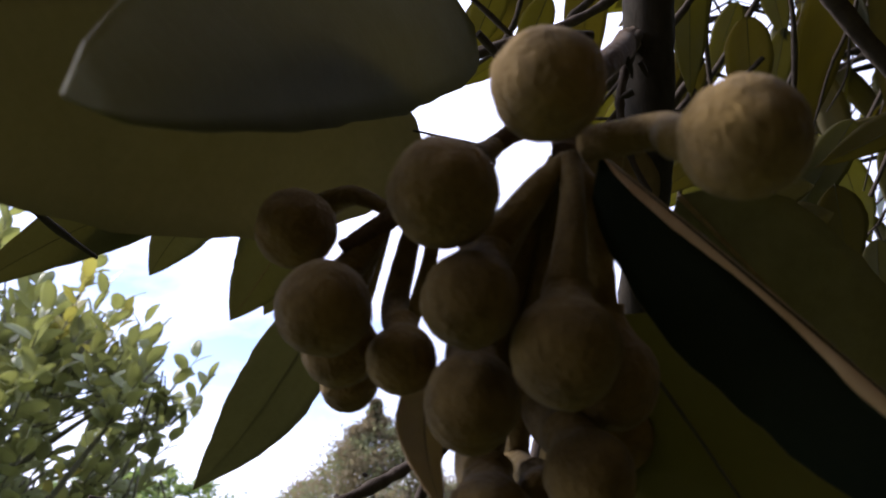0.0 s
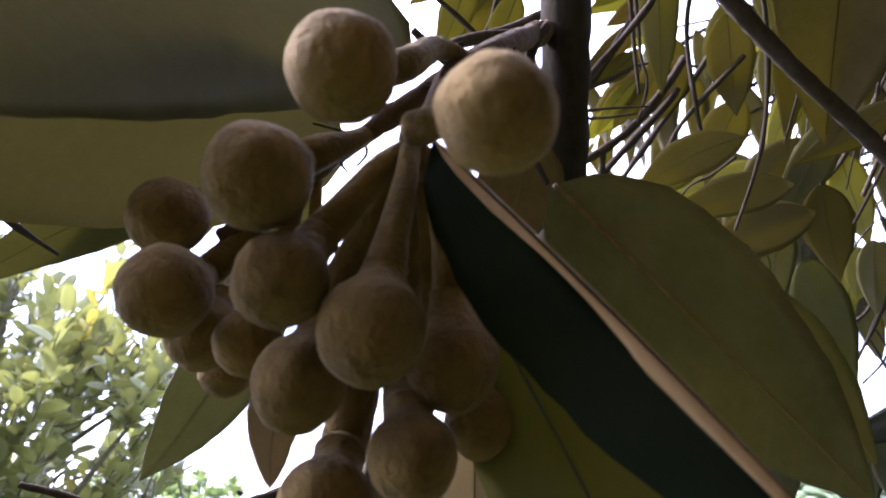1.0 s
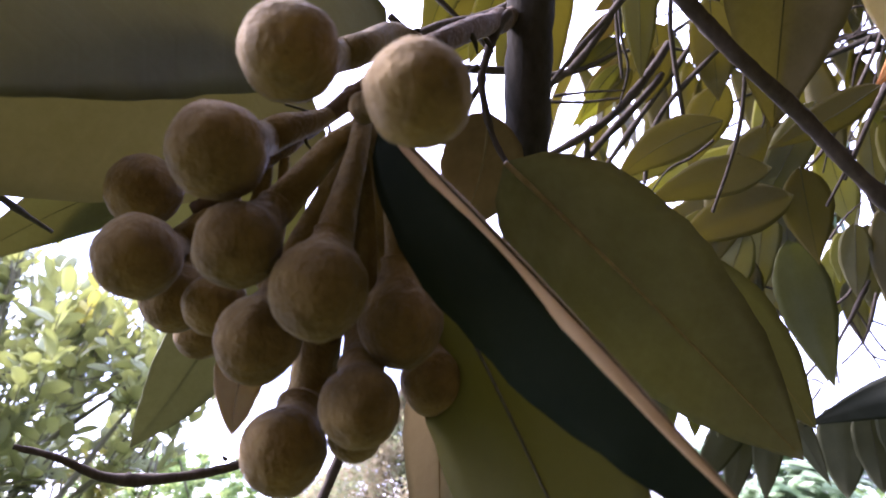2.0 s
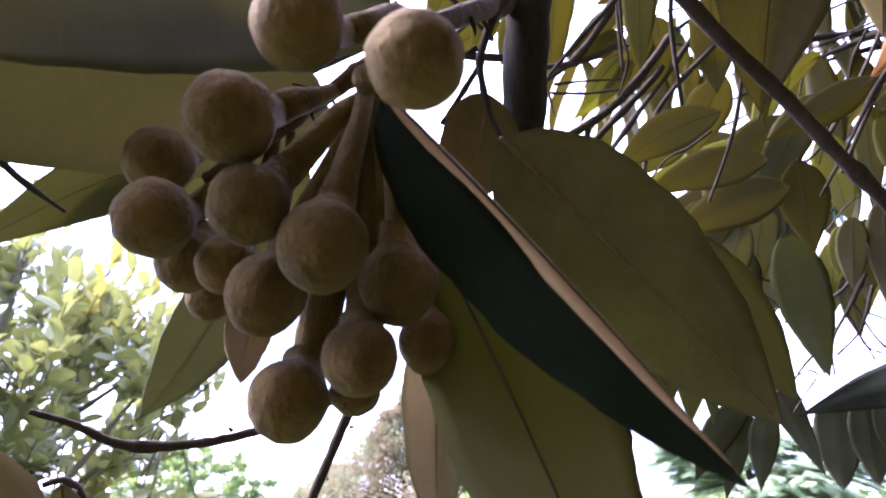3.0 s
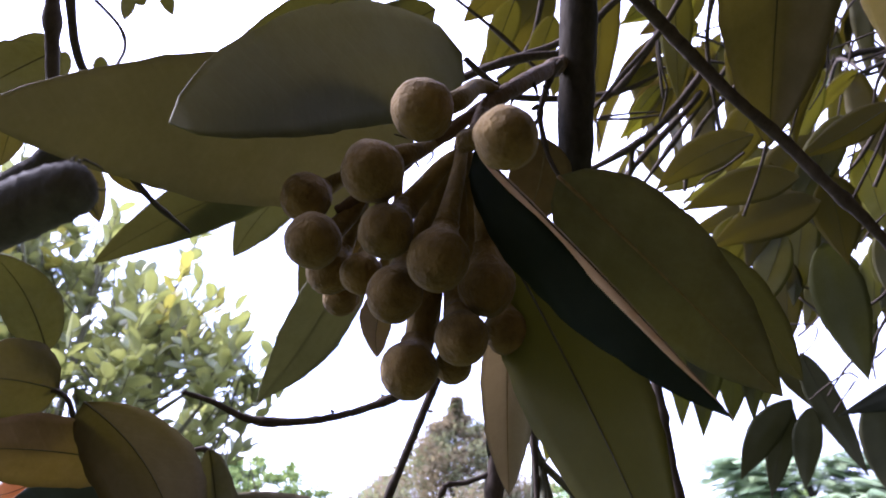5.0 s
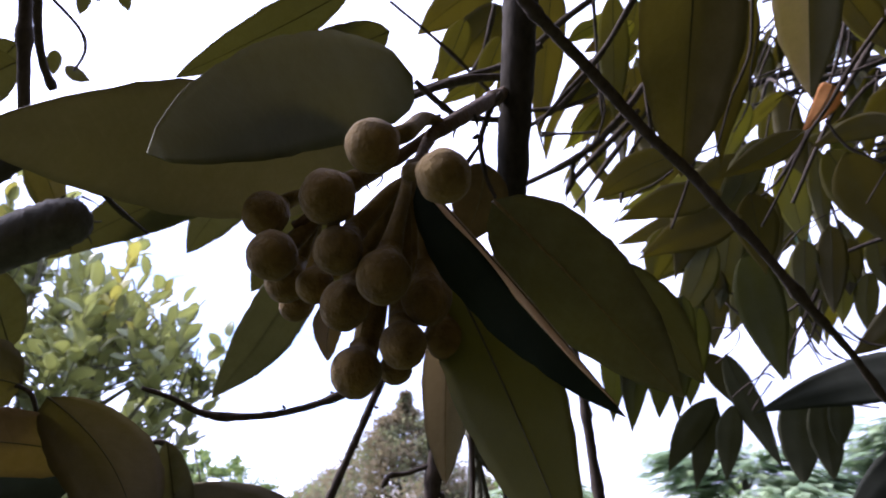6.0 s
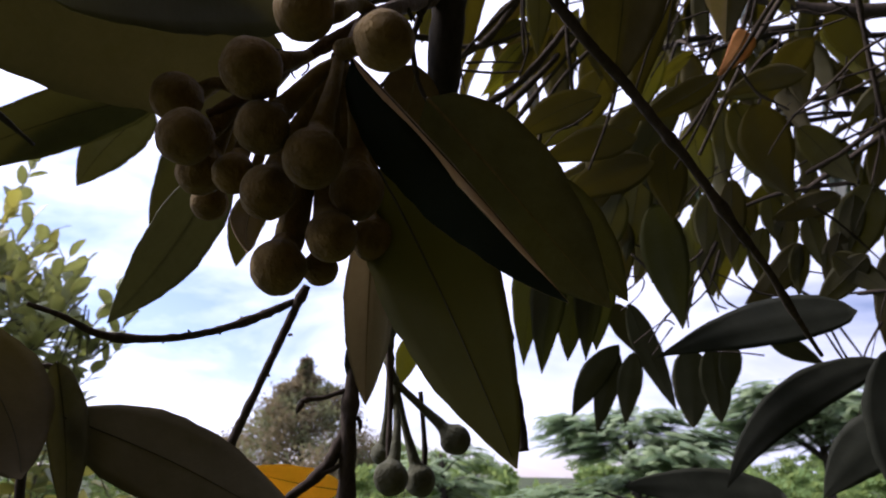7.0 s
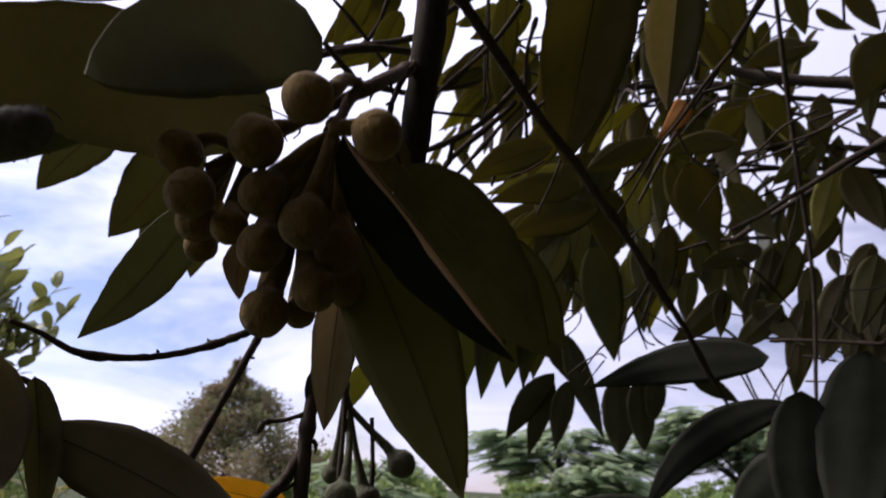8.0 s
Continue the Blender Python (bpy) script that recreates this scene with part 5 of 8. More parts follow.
leaf(crown, (0.5321, 0.6226, 1.8644), (0.5329, 0.643, 1.8111), 0.0281, (0.544, 0.781, 0.307), bend=0.05, bow=0.000, folds=(10, 12), faces=[LEAF_TOP, LEAF_CROWN], seed=128, blunt=1.1, rib=SOFT_RIB)
leaf(crown, (0.3233, 0.6424, 1.9352), (0.3611, 0.6626, 1.8561), 0.0375, (0.363, 0.847, 0.389), bend=0.05, bow=0.000, folds=(10, 12), faces=[LEAF_TOP, LEAF_GREEN_UNDER], seed=129, blunt=1.0, rib=SOFT_RIB)
leaf(crown, (0.3617, 0.636, 1.9148), (0.3856, 0.6592, 1.8356), 0.0366, (0.398, 0.841, 0.366), bend=0.05, bow=0.000, folds=(10, 12), faces=[LEAF_TOP, LEAF_CROWN], seed=130, blunt=0.95, rib=SOFT_RIB)
leaf(crown, (0.3862, 0.6151, 1.9323), (0.4113, 0.6415, 1.8479), 0.0379, (0.426, 0.82, 0.383), bend=0.05, bow=0.000, folds=(10, 12), faces=[LEAF_TOP, LEAF_LIME], seed=131, blunt=1.1, rib=SOFT_RIB)
leaf(crown, (0.3675, 0.673, 1.9559), (0.3443, 0.7147, 1.888), 0.0369, (0.358, 0.845, 0.396), bend=0.05, bow=0.000, folds=(10, 12), faces=[LEAF_TOP, LEAF_CROWN], seed=132, blunt=1.0, rib=SOFT_RIB)
leaf(crown, (0.4468, 0.7037, 1.9392), (0.4291, 0.7405, 1.8751), 0.0364, (0.422, 0.831, 0.362), bend=0.05, bow=0.000, folds=(10, 12), faces=[LEAF_TOP, LEAF_GREEN_UNDER], seed=133, blunt=0.95, rib=SOFT_RIB)
leaf(crown, (0.3595, 0.7525, 1.9208), (0.3835, 0.7717, 1.846), 0.0374, (0.356, 0.871, 0.338), bend=0.05, bow=0.000, folds=(10, 12), faces=[LEAF_TOP, LEAF_CROWN], seed=134, blunt=1.1, rib=SOFT_RIB)
leaf(crown, (0.3287, 0.7328, 1.6927), (0.2830, 0.7868, 1.6101), 0.0359, (0.283, 0.769, 0.574), bend=0.05, bow=0.030, folds=(10, 12), faces=[LEAF_SHADED_OLIVE, LEAF_OLIVE], seed=135, blunt=1.10, heel=0.80, rib=False)
leaf(crown, (0.3292, 0.7436, 1.6920), (0.3138, 0.7894, 1.5901), 0.0313, (0.284, 0.780, 0.557), bend=0.05, bow=0.000, folds=(10, 12), faces=[LEAF_SHADED_OLIVE, LEAF_OLIVE], seed=136, blunt=1.20, heel=0.80, rib=SOFT_RIB)
leaf(crown, (0.3448, 0.7284, 1.6836), (0.3430, 0.7676, 1.5999), 0.0310, (0.232, 0.797, 0.557), bend=0.05, bow=0.000, folds=(10, 12), faces=[LEAF_SHADED_OLIVE, LEAF_OLIVE], seed=137, blunt=1.20, heel=0.80, rib=False)
leaf(crown, (0.3349, 0.7094, 1.7386), (0.3953, 0.7336, 1.6151), 0.0318, (0.270, 0.763, 0.587), bend=0.05, bow=0.020, folds=(10, 12), faces=[LEAF_SHADED_OLIVE, LEAF_OLIVE], seed=138, blunt=1.10, heel=0.70, rib=SOFT_RIB)
leaf(crown, (0.3250, 0.7338, 1.7439), (0.3579, 0.7618, 1.6896), 0.0301, (0.201, 0.743, 0.638), bend=0.05, bow=0.000, folds=(10, 12), faces=[LEAF_SHADED_OLIVE, LEAF_GREEN_UNDER], seed=139, blunt=1.10, heel=0.70, rib=False)
leaf(crown, (0.1888, 0.5567, 1.7603), (0.1787, 0.5864, 1.641), 0.0377, (-0.112, 0.962, 0.248), bend=0.05, bow=0.000, folds=(10, 12), faces=[LEAF_TOP, LEAF_OLIVE], seed=140, blunt=1.1, rib=SOFT_RIB)
leaf(crown, (0.2055, 0.552, 1.7609), (0.1953, 0.5833, 1.633), 0.0360, (0.086, 0.969, 0.231), bend=0.05, bow=0.000, folds=(10, 12), faces=[LEAF_TOP, LEAF_OLIVE], seed=141, blunt=1.0, rib=SOFT_RIB)
leaf(crown, (0.2333, 0.5632, 1.7674), (0.2242, 0.5942, 1.648), 0.0408, (0.118, 0.963, 0.241), bend=0.05, bow=0.000, folds=(10, 12), faces=[LEAF_TOP, LEAF_OLIVE], seed=142, blunt=0.95, rib=SOFT_RIB)
leaf(crown, (0.2451, 0.5611, 1.762), (0.2409, 0.5891, 1.6476), 0.0333, (0.138, 0.963, 0.231), bend=0.05, bow=0.000, folds=(10, 12), faces=[LEAF_TOP, LEAF_OLIVE], seed=143, blunt=1.1, rib=SOFT_RIB)
leaf(crown, (0.2769, 0.6145, 1.7675), (0.2691, 0.6406, 1.6673), 0.0379, (-0.02, 0.967, 0.253), bend=0.05, bow=0.000, folds=(10, 12), faces=[LEAF_TOP, LEAF_OLIVE], seed=144, blunt=1.0, rib=SOFT_RIB)
leaf(crown, (0.4582, 0.8187, 1.7050), (0.4721, 0.8581, 1.6064), 0.0513, (0.399, 0.712, 0.577), bend=0.05, bow=0.000, folds=(10, 12), faces=[LEAF_SHADED_OLIVE, LEAF_OLIVE], seed=145, blunt=0.80, heel=0.50, rib=False)
leaf(crown, (0.4738, 0.7885, 1.7039), (0.4946, 0.8235, 1.6110), 0.0405, (0.323, 0.744, 0.585), bend=0.05, bow=0.000, folds=(10, 12), faces=[LEAF_SHADED_OLIVE, LEAF_OLIVE], seed=146, blunt=0.85, heel=0.60, rib=SOFT_RIB)
leaf(crown, (0.4901, 0.7676, 1.7076), (0.4991, 0.8056, 1.6487), 0.0290, (0.418, 0.740, 0.527), bend=0.05, bow=0.000, folds=(10, 12), faces=[LEAF_SHADED_OLIVE, LEAF_OLIVE], seed=147, blunt=0.80, heel=0.60, rib=False)
leaf(crown, (0.4971, 0.6118, 1.79), (0.4504, 0.6579, 1.73), 0.0327, (0.509, 0.827, 0.238), bend=0.05, bow=-0.082, folds=(10, 12), faces=[LEAF_TOP, LEAF_CROWN], seed=148, blunt=0.95, rib=SOFT_RIB)
leaf(crown, (0.4971, 0.6118, 1.79), (0.4977, 0.6283, 1.7331), 0.0226, (0.38, 0.887, 0.261), bend=0.05, bow=0.000, folds=(10, 12), faces=[LEAF_TOP, LEAF_GREEN_UNDER], seed=149, blunt=1.1, rib=SOFT_RIB)
leaf(crown, (0.537, 0.5277, 1.7609), (0.5337, 0.5558, 1.6603), 0.0321, (0.612, 0.766, 0.194), bend=0.05, bow=0.000, folds=(10, 12), faces=[LEAF_TOP, LEAF_CROWN], seed=150, blunt=1.0, rib=SOFT_RIB)
leaf(crown, (0.5202, 0.5426, 1.7564), (0.4838, 0.5819, 1.7101), 0.0301, (0.572, 0.79, 0.221), bend=0.05, bow=0.000, folds=(10, 12), faces=[LEAF_TOP, LEAF_GREEN_UNDER], seed=151, blunt=0.95, rib=SOFT_RIB)
leaf(crown, (0.4662, 0.6439, 1.6918), (0.5261, 0.6415, 1.6614), 0.0242, (0.508, 0.662, 0.550), bend=0.05, bow=0.040, folds=(10, 12), faces=[LEAF_SHADED_OLIVE, LEAF_OLIVE], seed=152, blunt=1.00, heel=0.60, rib=SOFT_RIB)
leaf(crown, (0.2898, 0.4475, 1.8711), (0.2752, 0.5414, 1.816), 0.0316, (0.483, 0.499, 0.72), bend=0.05, bow=0.000, folds=(10, 12), faces=[LEAF_TOP, LEAF_GREEN_UNDER], seed=153, blunt=1.0, rib=SOFT_RIB)
leaf(crown, (0.3351, 0.4765, 1.8899), (0.2557, 0.5235, 1.8707), 0.0218, (0.373, 0.813, 0.447), bend=0.05, bow=-0.051, folds=(10, 12), faces=[LEAF_TOP, LEAF_CROWN], seed=154, blunt=0.95, rib=SOFT_RIB)
leaf(crown, (0.2787, 0.6437, 1.9643), (0.1969, 0.6907, 1.918), 0.0340, (0.247, 0.863, 0.44), bend=0.05, bow=-0.055, folds=(10, 12), faces=[LEAF_TOP, LEAF_GREEN_UNDER], seed=155, blunt=1.1, rib=SOFT_RIB)
leaf(crown, (0.3276, 0.6011, 1.8948), (0.2069, 0.6617, 1.8506), 0.0308, (0.297, 0.874, 0.386), bend=0.05, bow=-0.029, folds=(10, 12), faces=[LEAF_TOP, LEAF_CROWN], seed=156, blunt=1.0, rib=SOFT_RIB)
leaf(crown, (0.3184, 0.6136, 1.8768), (0.2258, 0.6731, 1.8058), 0.0370, (0.302, 0.887, 0.349), bend=0.05, bow=-0.031, folds=(10, 12), faces=[LEAF_TOP, LEAF_GREEN_UNDER], seed=157, blunt=0.95, rib=SOFT_RIB)
leaf(crown, (0.3044, 0.6327, 1.8457), (0.2698, 0.6736, 1.7612), 0.0371, (0.32, 0.898, 0.304), bend=0.05, bow=-0.041, folds=(10, 12), faces=[LEAF_TOP, LEAF_GREEN_UNDER], seed=158, blunt=1.1, rib=SOFT_RIB)
leaf(crown, (0.354, 0.6787, 1.9564), (0.2298, 0.7359, 1.9248), 0.0303, (0.291, 0.861, 0.417), bend=0.05, bow=0.033, folds=(10, 12), faces=[LEAF_TOP, LEAF_LIME], seed=159, blunt=1.0, rib=SOFT_RIB)
leaf(crown, (0.3914, 0.7278, 1.9454), (0.2658, 0.7965, 1.89), 0.0348, (0.314, 0.873, 0.373), bend=0.05, bow=0.032, folds=(10, 12), faces=[LEAF_TOP, LEAF_CROWN], seed=160, blunt=0.95, rib=SOFT_RIB)
leaf(crown, (0.4138, 0.7326, 1.9122), (0.2859, 0.8042, 1.8524), 0.0363, (0.335, 0.88, 0.338), bend=0.05, bow=0.031, folds=(10, 12), faces=[LEAF_TOP, LEAF_GREEN_UNDER], seed=161, blunt=1.1, rib=SOFT_RIB)
leaf(crown, (0.3968, 0.7523, 1.8833), (0.3056, 0.8106, 1.8128), 0.0363, (0.336, 0.892, 0.303), bend=0.05, bow=0.037, folds=(10, 12), faces=[LEAF_TOP, LEAF_CROWN], seed=162, blunt=1.0, rib=SOFT_RIB)
leaf(crown, (0.3903, 0.6715, 1.9382), (0.3059, 0.7295, 1.8867), 0.0331, (0.35, 0.853, 0.387), bend=0.05, bow=0.040, folds=(10, 12), faces=[LEAF_TOP, LEAF_GREEN_UNDER], seed=163, blunt=0.95, rib=SOFT_RIB)
leaf(crown, (0.3526, 0.7241, 1.9856), (0.228, 0.7673, 1.9794), 0.0262, (0.275, 0.856, 0.438), bend=0.05, bow=0.037, folds=(10, 12), faces=[LEAF_TOP, LEAF_GREEN_UNDER], seed=164, blunt=1.1, rib=SOFT_RIB)
leaf(crown, (0.3918, 0.6989, 1.8766), (0.3586, 0.7479, 1.773), 0.0414, (0.379, 0.877, 0.294), bend=0.05, bow=0.000, folds=(10, 12), faces=[LEAF_TOP, LEAF_GREEN_UNDER], seed=165, blunt=1.0, rib=SOFT_RIB)
leaf(crown, (0.4437, 0.7363, 1.8672), (0.4418, 0.764, 1.7852), 0.0335, (0.427, 0.86, 0.281), bend=0.05, bow=0.000, folds=(10, 12), faces=[LEAF_TOP, LEAF_LIME], seed=166, blunt=0.95, rib=SOFT_RIB)
leaf(crown, (0.3404, 0.6574, 1.8896), (0.3305, 0.7001, 1.7851), 0.0392, (0.356, 0.876, 0.325), bend=0.05, bow=0.000, folds=(10, 12), faces=[LEAF_TOP, LEAF_GREEN_UNDER], seed=167, blunt=1.1, rib=SOFT_RIB)
leaf(crown, (0.3248, 0.6853, 1.8364), (0.3243, 0.7136, 1.7435), 0.0340, (0.343, 0.899, 0.272), bend=0.05, bow=0.000, folds=(10, 12), faces=[LEAF_TOP, LEAF_CROWN], seed=168, blunt=1.0, rib=SOFT_RIB)
leaf(crown, (0.2964, 0.7007, 1.8225), (0.3105, 0.7229, 1.7244), 0.0327, (0.32, 0.913, 0.253), bend=0.05, bow=0.000, folds=(10, 12), faces=[LEAF_TOP, LEAF_GREEN_UNDER], seed=169, blunt=0.95, rib=SOFT_RIB)
leaf(crown, (0.2647, 0.7179, 1.8011), (0.2805, 0.7371, 1.7039), 0.0327, (0.286, 0.93, 0.23), bend=0.05, bow=0.000, folds=(10, 12), faces=[LEAF_TOP, LEAF_OLIVE], seed=170, blunt=1.1, rib=SOFT_RIB)
leaf(crown, (0.3783, 0.7005, 1.8874), (0.3843, 0.7371, 1.7733), 0.0387, (0.385, 0.873, 0.3), bend=0.05, bow=0.000, folds=(10, 12), faces=[LEAF_TOP, LEAF_GREEN_UNDER], seed=171, blunt=1.0, rib=SOFT_RIB)
leaf(crown, (0.2196, 0.6253, 1.7907), (0.2225, 0.6517, 1.6851), 0.0291, (0.257, 0.936, 0.241), bend=0.05, bow=0.000, folds=(10, 12), faces=[LEAF_TOP, LEAF_OLIVE], seed=172, blunt=0.95, rib=SOFT_RIB)
leaf(crown, (0.5142, 0.5452, 2.0222), (0.5644, 0.5495, 1.9565), 0.0247, (0.551, 0.691, 0.467), bend=0.05, bow=-0.037, folds=(10, 12), faces=[LEAF_TOP, LEAF_LIME], seed=173, blunt=1.1, rib=SOFT_RIB)
leaf(crown, (0.5738, 0.5051, 2.0093), (0.589, 0.5441, 1.9308), 0.0282, (0.596, 0.667, 0.447), bend=0.05, bow=0.000, folds=(10, 12), faces=[LEAF_TOP, LEAF_CROWN], seed=174, blunt=1.0, rib=SOFT_RIB)
leaf(crown, (0.5515, 0.5019, 1.9339), (0.525, 0.5435, 1.9005), 0.0246, (0.581, 0.702, 0.413), bend=0.05, bow=0.000, folds=(10, 12), faces=[LEAF_TOP, LEAF_GREEN_UNDER], seed=175, blunt=0.95, rib=SOFT_RIB)
leaf(crown, (0.5433, 0.3811, 1.9982), (0.5584, 0.4327, 1.9137), 0.0252, (0.63, 0.607, 0.483), bend=0.05, bow=0.055, folds=(10, 12), faces=[LEAF_TOP, LEAF_GREEN_UNDER], seed=176, blunt=1.1, rib=SOFT_RIB)
leaf(crown, (0.5158, 0.4337, 2.0617), (0.5531, 0.423, 2.0347), 0.0134, (0.576, 0.597, 0.558), bend=0.05, bow=0.062, folds=(10, 12), faces=[LEAF_TOP, LEAF_GREEN_UNDER], seed=177, blunt=1.0, rib=SOFT_RIB)
leaf(crown, (0.5567, 0.4798, 2.0596), (0.5034, 0.5334, 2.0487), 0.0200, (0.542, 0.648, 0.535), bend=0.05, bow=-0.040, folds=(10, 12), faces=[LEAF_TOP, LEAF_GREEN_UNDER], seed=178, blunt=0.95, rib=SOFT_RIB)
leaf(crown, (0.3789, 0.4003, 2.0452), (0.4181, 0.4342, 1.9744), 0.0366, (0.479, 0.658, 0.581), bend=0.05, bow=0.000, folds=(10, 12), faces=[LEAF_TOP, LEAF_GREEN_UNDER], seed=179, blunt=1.1, rib=SOFT_RIB)
leaf(crown, (0.3936, 0.4601, 2.0524), (0.4355, 0.4868, 1.9842), 0.0309, (0.469, 0.685, 0.557), bend=0.05, bow=0.000, folds=(10, 12), faces=[LEAF_TOP, LEAF_LIME], seed=180, blunt=1.0, rib=SOFT_RIB)
leaf(crown, (0.4606, 0.4029, 2.0589), (0.4877, 0.4215, 2.0139), 0.0221, (0.539, 0.613, 0.577), bend=0.05, bow=0.000, folds=(10, 12), faces=[LEAF_TOP, LEAF_GREEN_UNDER], seed=181, blunt=0.95, rib=SOFT_RIB)
leaf(crown, (0.5051, 0.3783, 2.0421), (0.5403, 0.3815, 2.0013), 0.0210, (0.596, 0.575, 0.56), bend=0.05, bow=0.000, folds=(10, 12), faces=[LEAF_TOP, LEAF_CROWN], seed=182, blunt=1.1, rib=SOFT_RIB)
leaf(crown, (0.379, 0.5122, 1.8964), (0.4315, 0.5238, 1.8058), 0.0451, (0.488, 0.785, 0.382), bend=0.05, bow=0.000, folds=(10, 12), faces=[LEAF_TOP, LEAF_GREEN_UNDER], seed=183, blunt=1.0, rib=SOFT_RIB)
leaf(crown, (0.4408, 0.4938, 1.9693), (0.4607, 0.5201, 1.9058), 0.0313, (0.512, 0.725, 0.461), bend=0.05, bow=0.000, folds=(10, 12), faces=[LEAF_TOP, LEAF_CROWN], seed=184, blunt=0.95, rib=SOFT_RIB)
leaf(crown, (0.4504, 0.5088, 1.9365), (0.3786, 0.5567, 1.9311), 0.0247, (0.469, 0.755, 0.457), bend=0.05, bow=-0.040, folds=(10, 12), faces=[LEAF_TOP, LEAF_GREEN_UNDER], seed=185, blunt=1.1, rib=SOFT_RIB)
leaf(crown, (0.3927, 0.5551, 1.9203), (0.4044, 0.5868, 1.8426), 0.0247, (0.451, 0.8, 0.395), bend=0.05, bow=0.000, folds=(10, 12), faces=[LEAF_TOP, LEAF_GREEN_UNDER], seed=186, blunt=1.0, rib=SOFT_RIB)
leaf(crown, (0.5418, 0.4652, 1.8876), (0.5389, 0.5026, 1.8207), 0.0322, (0.618, 0.698, 0.363), bend=0.05, bow=0.000, folds=(10, 12), faces=[LEAF_TOP, LEAF_LIME], seed=187, blunt=0.95, rib=SOFT_RIB)
leaf(crown, (0.5179, 0.4244, 1.8684), (0.5513, 0.4265, 1.8051), 0.0346, (0.649, 0.668, 0.364), bend=0.05, bow=0.000, folds=(10, 12), faces=[LEAF_TOP, LEAF_CROWN], seed=188, blunt=1.1, rib=SOFT_RIB)
leaf(crown, (0.4593, 0.5311, 1.8876), (0.5086, 0.5256, 1.8246), 0.0343, (0.551, 0.75, 0.365), bend=0.05, bow=0.000, folds=(10, 12), faces=[LEAF_TOP, LEAF_GREEN_UNDER], seed=189, blunt=1.0, rib=SOFT_RIB)
leaf(crown, (0.5541, 0.523, 1.8945), (0.5505, 0.5573, 1.8304), 0.0296, (0.596, 0.721, 0.352), bend=0.05, bow=0.000, folds=(10, 12), faces=[LEAF_TOP, LEAF_CROWN], seed=190, blunt=0.95, rib=SOFT_RIB)
leaf(crown, (0.4948, 0.56, 1.7611), (0.5401, 0.5395, 1.7128), 0.0286, (0.59, 0.775, 0.225), bend=0.05, bow=0.000, folds=(10, 12), faces=[LEAF_TOP, LEAF_GREEN_UNDER], seed=191, blunt=1.1, rib=SOFT_RIB)
leaf(crown, (0.5651, 0.4952, 1.7835), (0.5504, 0.5308, 1.7134), 0.0320, (0.638, 0.732, 0.239), bend=0.05, bow=0.000, folds=(10, 12), faces=[LEAF_TOP, LEAF_CROWN], seed=192, blunt=1.0, rib=SOFT_RIB)
leaf(crown, (0.5731, 0.5023, 1.7432), (0.571, 0.519, 1.6894), 0.0223, (0.655, 0.729, 0.201), bend=0.05, bow=0.000, folds=(10, 12), faces=[LEAF_TOP, LEAF_GREEN_UNDER], seed=193, blunt=0.95, rib=SOFT_RIB)
leaf(crown, (0.5503, 0.4972, 1.8107), (0.5596, 0.5014, 1.7803), 0.0137, (0.634, 0.715, 0.294), bend=0.05, bow=0.000, folds=(10, 12), faces=[LEAF_GREEN_UNDER, LEAF_GREEN_UNDER], seed=194, blunt=1.1, rib=SOFT_RIB)
leaf(crown, (0.5502, 0.4368, 1.7851), (0.5443, 0.4685, 1.7127), 0.0331, (0.665, 0.702, 0.254), bend=0.05, bow=0.000, folds=(10, 12), faces=[LEAF_TOP, LEAF_GREEN_UNDER], seed=195, blunt=1.0, rib=SOFT_RIB)
leaf(crown, (0.5266, 0.5746, 1.833), (0.4718, 0.618, 1.8186), 0.0292, (0.537, 0.784, 0.311), bend=0.05, bow=0.000, folds=(10, 12), faces=[LEAF_TOP, LEAF_CROWN], seed=196, blunt=0.95, rib=SOFT_RIB)
leaf(crown, (0.5363, 0.5677, 1.832), (0.5341, 0.5925, 1.7699), 0.0277, (0.577, 0.766, 0.284), bend=0.05, bow=0.000, folds=(10, 12), faces=[LEAF_TOP, LEAF_GREEN_UNDER], seed=197, blunt=1.1, rib=SOFT_RIB)
leaf(crown, (0.4091, 0.5817, 1.8484), (0.4134, 0.6112, 1.7615), 0.0309, (0.466, 0.831, 0.305), bend=0.05, bow=0.000, folds=(10, 12), faces=[LEAF_TOP, LEAF_CROWN], seed=198, blunt=1.0, rib=SOFT_RIB)
leaf(crown, (0.3885, 0.5977, 1.8373), (0.39, 0.6197, 1.7747), 0.0285, (0.44, 0.844, 0.306), bend=0.05, bow=0.000, folds=(10, 12), faces=[LEAF_TOP, LEAF_GREEN_UNDER], seed=199, blunt=0.95, rib=SOFT_RIB)
leaf(crown, (0.1934, 0.5045, 2.0282), (0.1521, 0.5263, 2.0132), 0.0202, (0.196, 0.78, 0.594), bend=0.05, bow=0.000, folds=(10, 12), faces=[LEAF_GREEN_UNDER, LEAF_GREEN_UNDER], seed=200, blunt=1.1, rib=SOFT_RIB)
leaf(crown, (0.1582, 0.4655, 1.9203), (0.1299, 0.4854, 1.8984), 0.0143, (0.183, 0.835, 0.52), bend=0.05, bow=0.000, folds=(10, 12), faces=[LEAF_GREEN_UNDER, LEAF_GREEN_UNDER], seed=201, blunt=1.0, rib=SOFT_RIB)
leaf(crown, (0.157, 0.4445, 1.9511), (0.1153, 0.4756, 1.9186), 0.0173, (0.172, 0.813, 0.556), bend=0.05, bow=0.000, folds=(10, 12), faces=[LEAF_GREEN_UNDER, LEAF_GREEN_UNDER], seed=202, blunt=0.95, rib=SOFT_RIB)
